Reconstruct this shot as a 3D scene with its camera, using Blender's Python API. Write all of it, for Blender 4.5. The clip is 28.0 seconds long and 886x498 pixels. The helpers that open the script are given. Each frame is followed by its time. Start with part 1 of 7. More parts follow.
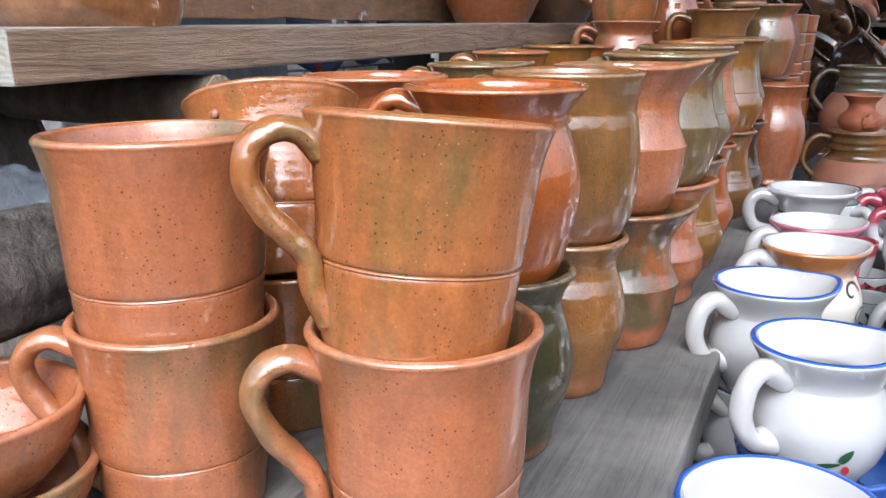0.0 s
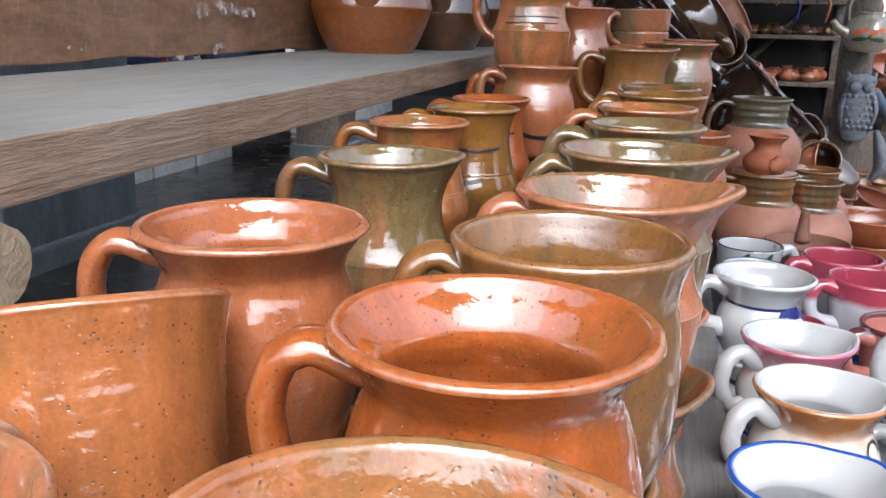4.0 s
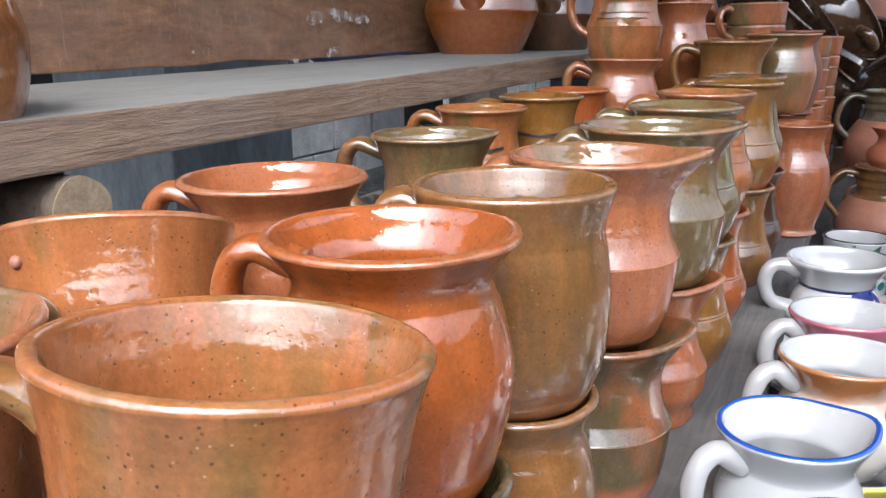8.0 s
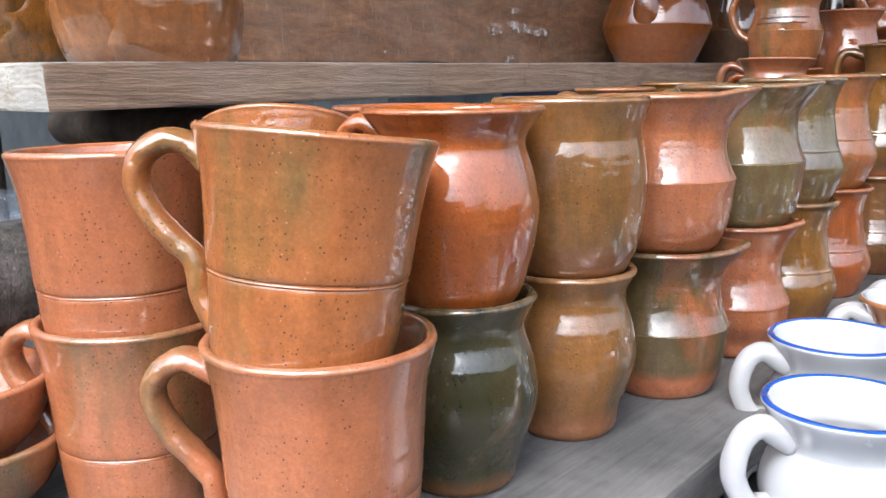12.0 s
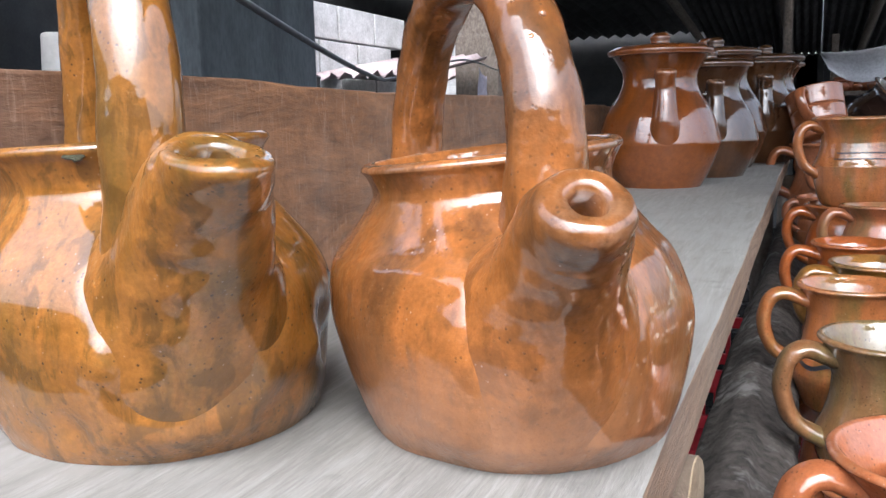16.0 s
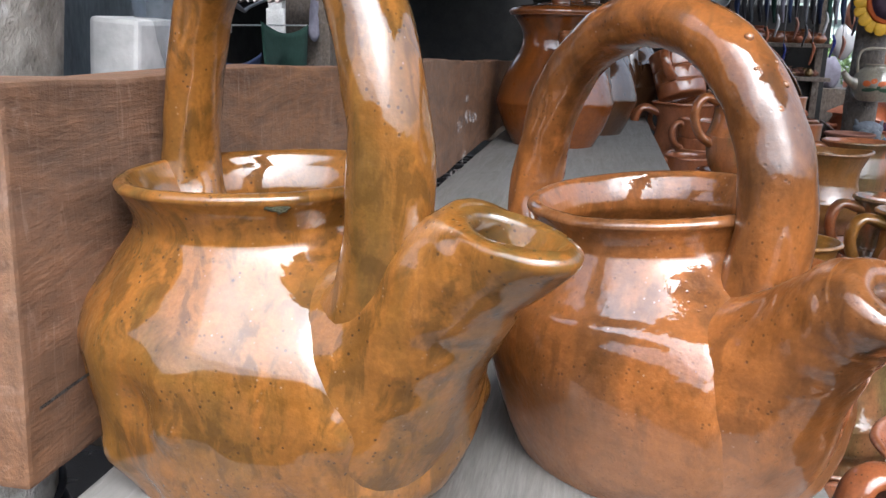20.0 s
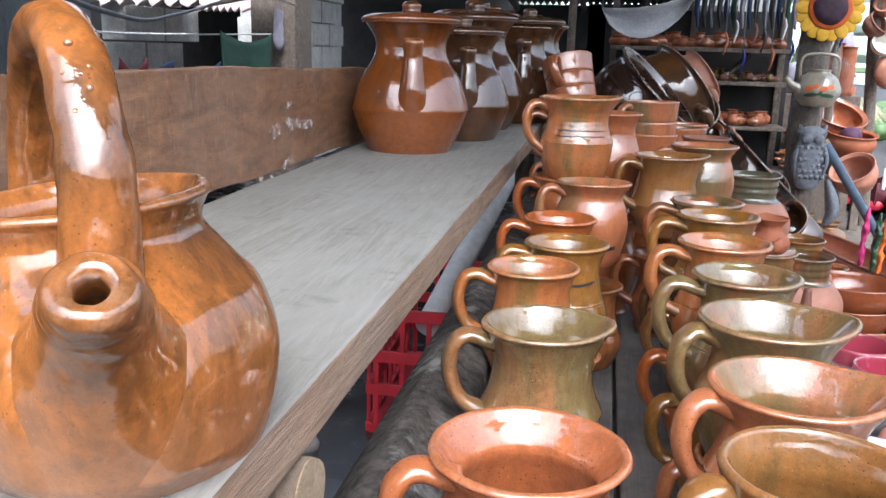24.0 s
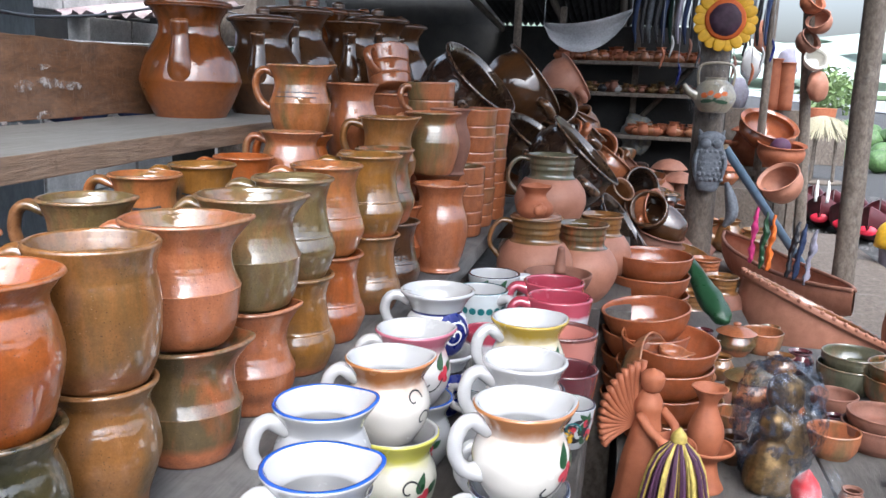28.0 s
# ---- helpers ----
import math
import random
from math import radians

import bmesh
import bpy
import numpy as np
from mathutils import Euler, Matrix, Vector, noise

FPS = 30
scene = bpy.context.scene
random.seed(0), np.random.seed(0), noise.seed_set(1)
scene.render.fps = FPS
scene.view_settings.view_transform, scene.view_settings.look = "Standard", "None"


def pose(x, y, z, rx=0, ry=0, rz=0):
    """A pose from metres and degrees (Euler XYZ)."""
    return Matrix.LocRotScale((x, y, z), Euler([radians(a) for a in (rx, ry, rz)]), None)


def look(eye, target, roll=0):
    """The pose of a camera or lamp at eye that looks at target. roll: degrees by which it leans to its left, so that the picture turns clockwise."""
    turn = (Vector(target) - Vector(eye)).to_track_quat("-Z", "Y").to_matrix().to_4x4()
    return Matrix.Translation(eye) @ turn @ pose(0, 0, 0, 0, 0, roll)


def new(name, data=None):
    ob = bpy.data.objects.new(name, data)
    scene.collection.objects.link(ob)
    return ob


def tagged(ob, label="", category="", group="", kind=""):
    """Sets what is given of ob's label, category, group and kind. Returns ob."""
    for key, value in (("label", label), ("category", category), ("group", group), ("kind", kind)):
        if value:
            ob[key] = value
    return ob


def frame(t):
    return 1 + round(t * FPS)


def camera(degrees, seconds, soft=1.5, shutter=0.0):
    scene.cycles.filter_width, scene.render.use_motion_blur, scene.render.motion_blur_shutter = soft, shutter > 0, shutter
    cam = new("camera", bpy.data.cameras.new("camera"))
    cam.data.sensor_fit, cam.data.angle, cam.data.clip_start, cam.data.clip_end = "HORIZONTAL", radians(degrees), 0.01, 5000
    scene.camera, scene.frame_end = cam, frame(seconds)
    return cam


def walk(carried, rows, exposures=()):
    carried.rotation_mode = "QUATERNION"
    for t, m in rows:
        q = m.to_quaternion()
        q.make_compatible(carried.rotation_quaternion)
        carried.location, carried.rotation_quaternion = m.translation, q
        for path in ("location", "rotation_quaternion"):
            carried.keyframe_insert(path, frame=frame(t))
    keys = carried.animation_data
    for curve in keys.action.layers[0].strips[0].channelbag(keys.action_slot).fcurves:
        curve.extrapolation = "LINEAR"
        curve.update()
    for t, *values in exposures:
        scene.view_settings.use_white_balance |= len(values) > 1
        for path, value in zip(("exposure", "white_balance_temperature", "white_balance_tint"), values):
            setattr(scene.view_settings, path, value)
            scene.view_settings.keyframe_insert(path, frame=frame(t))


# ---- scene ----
cam = camera(54.6, 28.0)
METRES, EYE, TILT, LEAN, TURN = 2.05, 0.77, -14.5, 0.0, 24.4
ROWS = [
    (0.0, 0.0, 0.0, 0.0, 0.0, 0.0, 0.0),
    (0.5, 0.0093, -0.0126, -0.0016, 1.24, 0.41, -0.3),
    (1.0, 0.0197, -0.023, -0.0004, 2.61, 0.7, -0.4),
    (1.5, 0.0312, -0.03, -0.0034, 3.71, 0.72, -0.47),
    (2.0, 0.0308, -0.0009, 0.0049, 2.89, 0.84, -0.41),
    (2.5, 0.0209, 0.0337, 0.0171, -0.25, 0.81, -0.06),
    (3.0, 0.0079, 0.0597, 0.0274, -2.33, 0.5, 0.13),
    (3.5, -0.0056, 0.0772, 0.0401, -5.53, 0.13, 0.56),
    (4.0, -0.0117, 0.0889, 0.0469, -9.54, -0.59, 1.08),
    (4.5, -0.012, 0.0976, 0.0549, -12.1, -1.44, 1.87),
    (6.5, -0.0037, 0.0687, 0.0691, -9.29, 0.36, 2.4),
    (7.0, 0.0037, 0.0644, 0.056, -5.11, 0.47, 1.58),
    (7.5, 0.0168, 0.0624, 0.0421, -2.41, 0.21, 1.07),
    (8.0, 0.023, 0.057, 0.0333, 1.31, 0.22, 0.35),
    (8.5, 0.0309, 0.0518, 0.0245, 4.37, 0.2, -0.49),
    (9.0, 0.0323, 0.0478, 0.0162, 7.95, 0.22, -1.57),
    (9.5, 0.0366, 0.0394, 0.0085, 11.22, 0.48, -2.4),
    (10.0, 0.0454, 0.0338, 0.003, 11.67, 0.85, -2.78),
    (10.5, 0.0511, 0.0277, -0.0064, 13.33, 1.4, -3.06),
    (11.0, 0.0578, 0.0248, -0.0094, 14.55, 2.0, -3.29),
    (11.5, 0.0666, 0.0171, -0.0103, 15.27, 2.57, -3.44),
    (13.5, 0.028, -0.0074, 0.0247, 15.71, 4.07, -1.32),
    (14.0, -0.0128, 0.0067, 0.0313, 14.05, 4.37, -0.9),
    (14.5, -0.0653, 0.0401, 0.048, 12.79, 5.19, -0.19),
    (15.0, -0.0963, 0.0669, 0.057, 10.19, 5.57, 0.21),
    (15.5, -0.1092, 0.085, 0.0686, 4.46, 5.89, 1.0),
    (16.0, -0.1148, 0.0959, 0.0748, -1.16, 5.83, 1.63),
    (16.5, -0.1276, 0.1045, 0.077, -6.49, 5.51, 1.91),
    (17.0, -0.142, 0.1097, 0.0787, -10.54, 5.19, 1.97),
    (17.5, -0.1551, 0.1138, 0.0804, -13.81, 4.9, 1.99),
    (18.0, -0.171, 0.1141, 0.0812, -14.22, 4.47, 1.58),
    (18.5, -0.1757, 0.1124, 0.084, -14.22, 3.93, 1.34),
    (19.0, -0.1748, 0.1079, 0.0921, -14.15, 2.23, 1.33),
    (19.5, -0.173, 0.1063, 0.0975, -14.06, 1.07, 1.56),
    (20.0, -0.1703, 0.105, 0.095, -13.85, 0.5, 1.65),
    (20.5, -0.1676, 0.1029, 0.0928, -13.04, 0.28, 1.37),
    (22.5, -0.1402, 0.0966, 0.0997, -13.31, 0.75, 1.23),
    (23.0, -0.1282, 0.0893, 0.0985, -13.74, 0.93, 1.68),
    (23.5, -0.106, 0.0856, 0.095, -13.74, 0.94, 1.79),
    (24.0, -0.08, 0.0776, 0.0904, -13.78, 1.0, 1.97),
    (24.5, -0.0577, 0.0646, 0.0863, -14.03, 1.13, 2.16),
    (25.0, -0.0409, 0.0468, 0.0798, -13.93, 1.34, 2.47),
    (25.5, -0.0222, 0.0373, 0.0772, -13.41, 1.4, 2.59),
    (26.0, -0.0069, 0.0219, 0.074, -13.28, 1.49, 2.68),
    (26.5, 0.0131, 0.0032, 0.0672, -13.53, 1.77, 2.45),
    (27.0, 0.039, -0.0174, 0.0556, -13.51, 2.11, 2.34),
    (27.5, 0.0634, -0.0317, 0.0411, -13.08, 2.35, 1.92),
    (28.0, 0.0801, -0.0483, 0.0301, -12.53, 2.65, 1.23),
]
EXPOSURES = [(t, stops, 5950, 10) for t, stops in ((0.0, 1.3), (1.0, 1.25), (2.0, 1.05), (3.0, 1.27), (8.0, 1.3), (11.5, 1.4), (14.5, 1.56), (16.0, 1.5), (17.5, 1.32), (20.5, 1.1), (22.5, 1.33), (23.5, 1.62), (25.5, 1.72), (27.0, 1.6), (28.0, 1.43))]
walk(cam, [(t, pose(0, 0, EYE, TILT, LEAN, TURN) @ pose(METRES * x, METRES * y, METRES * z, 90 + pitch, roll, yaw)) for t, x, y, z, yaw, pitch, roll in ROWS], exposures=EXPOSURES)

# ---------------------------------------------------------------- light
world = bpy.data.worlds.new("sky")
scene.world = world
world.use_nodes = True
wn = world.node_tree.nodes
sky = wn.new("ShaderNodeTexSky")
sky.sky_type, sky.sun_disc = "NISHITA", False
sky.sun_elevation, sky.sun_rotation = radians(52), radians(160)
sky.air_density, sky.dust_density, sky.ozone_density = 1.0, 4.0, 1.0
soft_sky = wn.new("ShaderNodeHueSaturation")
soft_sky.inputs["Saturation"].default_value = 0.45
world.node_tree.links.new(sky.outputs[0], soft_sky.inputs["Color"])
# overcast: the cloud cover brightens towards the zenith
up_way = wn.new("ShaderNodeSeparateXYZ")
world.node_tree.links.new(wn.new("ShaderNodeTexCoord").outputs["Generated"], up_way.inputs[0])
cloud = wn.new("ShaderNodeMapRange")
cloud.inputs["To Min"].default_value, cloud.inputs["To Max"].default_value = 0.55, 2.1
world.node_tree.links.new(up_way.outputs["Z"], cloud.inputs["Value"])
overcast = wn.new("ShaderNodeVectorMath")
overcast.operation = "SCALE"
world.node_tree.links.new(soft_sky.outputs[0], overcast.inputs[0])
world.node_tree.links.new(cloud.outputs[0], overcast.inputs["Scale"])
world.node_tree.links.new(overcast.outputs[0], wn["Background"].inputs[0])
wn["Background"].inputs[1].default_value = 0.15
sun_data = bpy.data.lights.new("sun", "SUN")
sun_data.energy, sun_data.angle, sun_data.color = 0.7, radians(70), (1.0, 0.99, 0.98)
sun = new("sun", sun_data)
sun.matrix_world = look((0.3, -2.6, 2.9), (0, 0, 0))

# ---------------------------------------------------------------- materials


class Nodes:
    """A new material with short calls for its nodes."""

    def __init__(self, name, **inputs):
        self.mat = bpy.data.materials.new(name)
        self.mat.use_nodes = True
        self.tree = self.mat.node_tree
        self.bsdf = self.tree.nodes["Principled BSDF"]
        for key, value in inputs.items():
            self.put(self.bsdf.inputs[key.replace("_", " ")], value)

    def put(self, socket, value):
        if isinstance(value, bpy.types.NodeSocket):
            self.tree.links.new(value, socket)
        elif isinstance(value, tuple) and len(value) == 3 and socket.type == "RGBA":
            socket.default_value = (*value, 1)
        else:
            socket.default_value = value

    def node(self, kind, out=0, props=(), **inputs):
        n = self.tree.nodes.new("ShaderNode" + kind)
        props = dict(props)
        if "operation" in props:
            n.operation = props["operation"]
        if "wave_type" in props:
            n.wave_type, n.bands_direction = props["wave_type"], props["bands_direction"]
        for key, value in inputs.items():
            k = int(key[1:]) if key[0] == "i" and key[1:].isdigit() else key.replace("_", " ")
            self.put(n.inputs[k], value)
        return n.outputs[out]

    def coords(self, stretch=(1, 1, 1), shift=40.0):
        p = self.node("TexCoord", 3)
        p = self.node("VectorMath", 0, {"operation": "MULTIPLY"}, i0=p, i1=stretch)
        r = self.node("ObjectInfo", "Random")
        r = self.node("Math", 0, {"operation": "MULTIPLY"}, i0=r, i1=shift)
        return self.node("VectorMath", 0, {"operation": "ADD"}, i0=p, i1=r)

    def noise(self, p, scale, detail=3.0, rough=0.55, distort=0.0):
        return self.node("TexNoise", 0, Vector=p, Scale=scale, Detail=detail, Roughness=rough, Distortion=distort)

    def ramp(self, fac, *stops):
        n = self.tree.nodes.new("ShaderNodeValToRGB")
        e = n.color_ramp.elements
        while len(e) < len(stops):
            e.new(0.5)
        for el, (pos, col) in zip(e, stops):
            el.position = pos
            el.color = (col, col, col, 1) if isinstance(col, (int, float)) else (*col, 1)
        self.put(n.inputs[0], fac)
        return n.outputs[0]

    def mix(self, fac, a, b, blend="MIX"):
        n = self.tree.nodes.new("ShaderNodeMix")
        n.data_type, n.blend_type = "RGBA", blend
        for k, v in ((0, fac), (6, a), (7, b)):
            self.put(n.inputs[k], v)
        return n.outputs[2]

    def math(self, op, a, b=0.0):
        return self.node("Math", 0, {"operation": op}, i0=a, i1=b)

    def bump(self, height, strength, distance, normal=None):
        n = self.tree.nodes.new("ShaderNodeBump")
        n.inputs["Strength"].default_value, n.inputs["Distance"].default_value = strength, distance
        self.put(n.inputs["Height"], height)
        if normal is not None:
            self.put(n.inputs["Normal"], normal)
        return n.outputs[0]


def deeper(c):
    return (c[0] * 0.735, c[1] * 0.765, c[2] * 0.85 + 0.003)


def glaze(name, main, patch, amount=0.5, rough=0.3, coat=0.9, scale=24.0, specks=0.75, foot=None, foot_z=0.0, rings=1.0, pale=0.16, foot_fade=0.006, worn=(0.42, 0.22, 0.12), mottle=0.0, runs=1.0, skin=0.6):
    """Lead-glazed clay: two glaze tones in drifting patches, dark specks, pits, painted glint specks, worn lips, pale
    bloom and throwing rings. skin: how far the gloss ripples.
    """
    n = Nodes(name, Specular_IOR_Level=0.12)
    main, patch = deeper(main), deeper(patch)
    p = n.coords()
    streak = n.coords((1.0, 1.0, 0.3))
    f = n.ramp(n.noise(streak, scale, 4, 0.62, 0.5), (0.60 - 0.26 * amount, 0.0), (0.76 - 0.22 * amount, 1.0))
    c = n.mix(f, main, patch)
    tone = n.ramp(n.noise(n.coords((1.0, 1.0, 0.6)), scale * 6, 5, 0.7), (0.3, 0.83), (0.68, 1.12))
    c = n.mix(1.0, c, tone, "MULTIPLY")
    drip = n.noise(n.coords((1.0, 1.0, 0.12)), 95, 3, 0.6)
    c = n.mix(1.0, c, n.ramp(drip, (0.35, 1 - 0.1 * runs), (0.65, 1 + 0.07 * runs)), "MULTIPLY")
    grain = n.noise(p, 620, 2, 0.7)
    c = n.mix(1.0, c, n.ramp(grain, (0.3, 0.86), (0.7, 1.1)), "MULTIPLY")
    if mottle:
        run = n.ramp(n.noise(n.coords((1.0, 1.0, 0.45)), 120, 4, 0.6, 0.6), (0.5, 0.0), (0.6, mottle))
        c = n.mix(run, c, tuple(0.45 * v for v in patch))
    bloom = n.ramp(n.noise(streak, scale * 0.8, 6, 0.75, 1.2), (0.58, 0.0), (0.74, pale))
    c = n.mix(bloom, c, (0.46, 0.26, 0.16))
    spot = n.ramp(n.node("TexVoronoi", 0, Vector=p, Scale=400.0), (0.11, specks), (0.22, 0.0))
    thin = n.ramp(n.noise(p, 75, 2), (0.45, 0.0), (0.56, 1.0))
    c = n.mix(n.math("MULTIPLY", spot, thin), c, (0.03, 0.016, 0.008))
    # pale specks paint the sparkle of pits that catch light
    glint_specks = n.ramp(n.node("TexVoronoi", 0, Vector=p, Scale=330.0), (0.06, 0.3), (0.14, 0.0))
    some = n.ramp(n.noise(p, 48, 3), (0.52, 0.0), (0.62, 1.0))
    c = n.mix(n.math("MULTIPLY", glint_specks, some), c, (0.62, 0.47, 0.38))
    convex = n.node("NewGeometry", "Pointiness")
    rubbed = n.math("MULTIPLY", n.ramp(convex, (0.53, 0.0), (0.62, 0.9)), n.ramp(n.noise(p, 160, 4, 0.7), (0.42, 0.0), (0.6, 1.0)))
    c = n.mix(rubbed, c, worn)
    if foot:
        z = n.node("SeparateXYZ", 2, Vector=n.node("TexCoord", 3))
        edge = n.math("ADD", z, n.math("MULTIPLY", n.noise(p, 60), 0.008))
        bare = n.mix(1.0, foot, n.ramp(n.noise(p, 150, 5, 0.75), (0.3, 0.72), (0.7, 1.2)), "MULTIPLY")
        bare = n.mix(n.math("MULTIPLY", n.ramp(grain, (0.58, 0.0), (0.7, 0.5)), 1.0), bare, tuple(0.4 * v for v in foot))
        c = n.mix(n.ramp(edge, (foot_z, 1.0), (foot_z + foot_fade, 0.0)), c, bare)
    n.put(n.bsdf.inputs["Base Color"], c)
    n.put(n.bsdf.inputs["Roughness"], n.ramp(n.noise(p, 70, 4), (0.3, rough + 0.12), (0.75, rough + 0.35)))
    wet = n.ramp(n.noise(streak, scale * 1.5, 4, 0.65), (0.36, min(1.0, coat + 0.3)), (0.72, coat * 0.6))
    wet = n.math("MULTIPLY", wet, n.ramp(grain, (0.25, 0.72), (0.45, 1.0)))
    n.put(n.bsdf.inputs["Coat Weight"], wet)
    n.put(n.bsdf.inputs["Coat Roughness"], n.ramp(n.noise(p, 55, 4, 0.7), (0.35, 0.01), (0.75, 0.02 + 0.03 * skin)))
    n.bsdf.inputs["Coat IOR"].default_value = 1.98
    ring = n.node("TexWave", 1, {"wave_type": "BANDS", "bands_direction": "Z"}, Vector=n.node("TexCoord", 3), Scale=62.0, Distortion=2.5, Detail=2.0)
    b = n.bump(ring, 0.05 * rings, 0.001)
    b = n.bump(grain, 0.12, 0.0006, b)
    b = n.bump(n.noise(p, 230, 4, 0.65), 0.3, 0.001, b)
    b = n.bump(n.noise(p, 70, 4, 0.6), 0.3, 0.003, b)
    pit = n.bump(n.math("MULTIPLY", spot, thin), 0.2, -0.0006, b)
    n.put(n.bsdf.inputs["Normal"], pit)
    ripple = n.bump(n.noise(p, 38, 3, 0.5), 0.32 * skin + 0.04, 0.003)
    ripple = n.bump(n.noise(n.coords((1.0, 1.0, 0.35)), 340, 3, 0.6), 0.15 * skin, 0.0005, ripple)
    ripple = n.bump(n.noise(p, 125, 3, 0.55, 0.4), 0.32 * skin, 0.0014, ripple)
    ripple = n.bump(ring, 0.05 * rings * skin, 0.001, ripple)
    n.put(n.bsdf.inputs["Coat Normal"], n.bump(n.math("MULTIPLY", spot, thin), 0.25 * skin, -0.0006, ripple))
    return n.mat


def bare_clay(name, main, dark, rough=0.75, scale=30.0):
    n = Nodes(name)
    p = n.coords()
    c = n.mix(n.ramp(n.noise(p, scale, 5, 0.65), (0.35, 0.0), (0.7, 1.0)), main, dark)
    c = n.mix(n.ramp(n.noise(p, 300, 2), (0.6, 0.0), (0.72, 0.5)), c, tuple(0.55 * v for v in main))
    n.put(n.bsdf.inputs["Base Color"], c)
    n.put(n.bsdf.inputs["Roughness"], n.ramp(n.noise(p, 40), (0.3, rough - 0.15), (0.7, rough)))
    n.put(n.bsdf.inputs["Normal"], n.bump(n.noise(p, 240, 4), 0.3, 0.0012))
    return n.mat


def plank_wood(name, light, dark, along=(14.0, 1.0, 14.0), rough=0.7, grey=(0.4, 0.38, 0.35), weather=0.4, scale=9.0, relief=1.0, saw=0.0):
    n = Nodes(name)
    q = n.coords(along, 7.0)
    p = n.coords((1, 1, 1), 7.0)
    grain = n.noise(q, scale, 6, 0.65, 1.1)
    c = n.mix(n.ramp(grain, (0.3, 0.0), (0.7, 1.0)), dark, light)
    fine = n.noise(q, scale * 7, 4, 0.7)
    c = n.mix(1.0, c, n.ramp(fine, (0.25, 0.62), (0.7, 1.12)), "MULTIPLY")
    c = n.mix(n.ramp(n.noise(p, 7, 5, 0.65), (0.42, 0.0), (0.66, weather)), c, grey)
    c = n.mix(n.ramp(n.noise(p, 33, 5, 0.7), (0.58, 0.0), (0.72, 0.45)), c, tuple(0.4 * v for v in dark))
    b = n.bump(fine, 0.4 * relief, 0.002)
    if saw:
        tooth = n.noise(n.coords((2.0, 26.0, 4.5), 7.0), 8, 4, 0.7, 1.6)
        c = n.mix(n.ramp(tooth, (0.56, 0.0), (0.72, saw)), c, tuple(0.16 + 0.9 * v for v in light))
        c = n.mix(n.ramp(tooth, (0.28, 0.6 * saw), (0.42, 0.0)), c, dark)
        b = n.bump(tooth, 0.5 * saw, 0.002, b)
    n.put(n.bsdf.inputs["Base Color"], c)
    n.put(n.bsdf.inputs["Roughness"], n.ramp(fine, (0.3, rough - 0.1), (0.7, rough + 0.1)))
    n.put(n.bsdf.inputs["Normal"], n.bump(grain, 0.4 * relief, 0.004, b))
    return n.mat


def bark(name, light, dark, scale=40.0, relief=0.006, rough=0.9, lichen=0.12):
    n = Nodes(name)
    q, p = n.coords((1, 1, 0.6)), n.coords()
    a = n.noise(q, scale, 6, 0.75, 0.15)
    c = n.mix(n.ramp(a, (0.35, 0.0), (0.65, 1.0)), dark, light)
    c = n.mix(n.ramp(n.noise(p, 18, 5, 0.7), (0.55, 0.0), (0.65, lichen)), c, tuple(0.35 + 0.5 * v for v in light))
    n.put(n.bsdf.inputs["Base Color"], c)
    n.bsdf.inputs["Roughness"].default_value = rough
    n.put(n.bsdf.inputs["Normal"], n.bump(a, 0.7, relief))
    return n.mat


def rough_paint(name, main, dark, scale=6.0, rough=0.8, fine=90.0, metal=0.0, relief=0.3, stretch=(1, 1, 1)):
    n = Nodes(name, Metallic=metal)
    p = n.coords(stretch, 9.0)
    c = n.mix(n.ramp(n.noise(p, scale, 6, 0.7), (0.35, 0.0), (0.68, 1.0)), main, dark)
    c = n.mix(1.0, c, n.ramp(n.noise(p, fine, 3), (0.3, 0.8), (0.7, 1.1)), "MULTIPLY")
    n.put(n.bsdf.inputs["Base Color"], c)
    n.put(n.bsdf.inputs["Roughness"], n.ramp(n.noise(p, scale * 3, 3), (0.3, max(0.05, rough - 0.2)), (0.7, rough)))
    n.put(n.bsdf.inputs["Normal"], n.bump(n.noise(p, fine, 4), relief, 0.003))
    return n.mat


def enamel(name, body, band=None, z0=0.05, z1=0.06, fade=0.004, rough=0.16, foot=None):
    """White tin glaze with a sprayed or brushed band towards the rim."""
    n = Nodes(name)
    p = n.coords()
    c = n.mix(n.ramp(n.noise(p, 30, 4), (0.3, 0.0), (0.75, 0.5)), body, tuple(0.88 * v for v in body))
    c = n.mix(n.ramp(n.node("TexVoronoi", 0, Vector=p, Scale=300.0), (0.04, 0.25), (0.09, 0.0)), c, (0.25, 0.2, 0.16))
    z = n.node("SeparateXYZ", 2, Vector=n.node("TexCoord", 3))
    z = n.math("ADD", z, n.math("MULTIPLY", n.math("SUBTRACT", n.noise(p, 45), 0.5), fade * 1.2))
    if band:
        up = n.node("MapRange", 0, i0=z, i1=z0 - fade, i2=z0)
        down = n.node("MapRange", 0, i0=z, i1=z1, i2=z1 + 0.001, i3=1.0, i4=0.0)
        c = n.mix(n.math("MULTIPLY", up, down), c, band)
    n.put(n.bsdf.inputs["Base Color"], c)
    n.put(n.bsdf.inputs["Roughness"], n.ramp(n.noise(p, 60, 3), (0.3, rough), (0.7, rough + 0.12)))
    n.bsdf.inputs["Coat Weight"].default_value = 0.8
    n.bsdf.inputs["Coat IOR"].default_value = 1.7
    b = n.bump(n.noise(p, 60, 3), 0.12, 0.002)
    n.put(n.bsdf.inputs["Normal"], b)
    n.put(n.bsdf.inputs["Coat Normal"], b)
    return n.mat


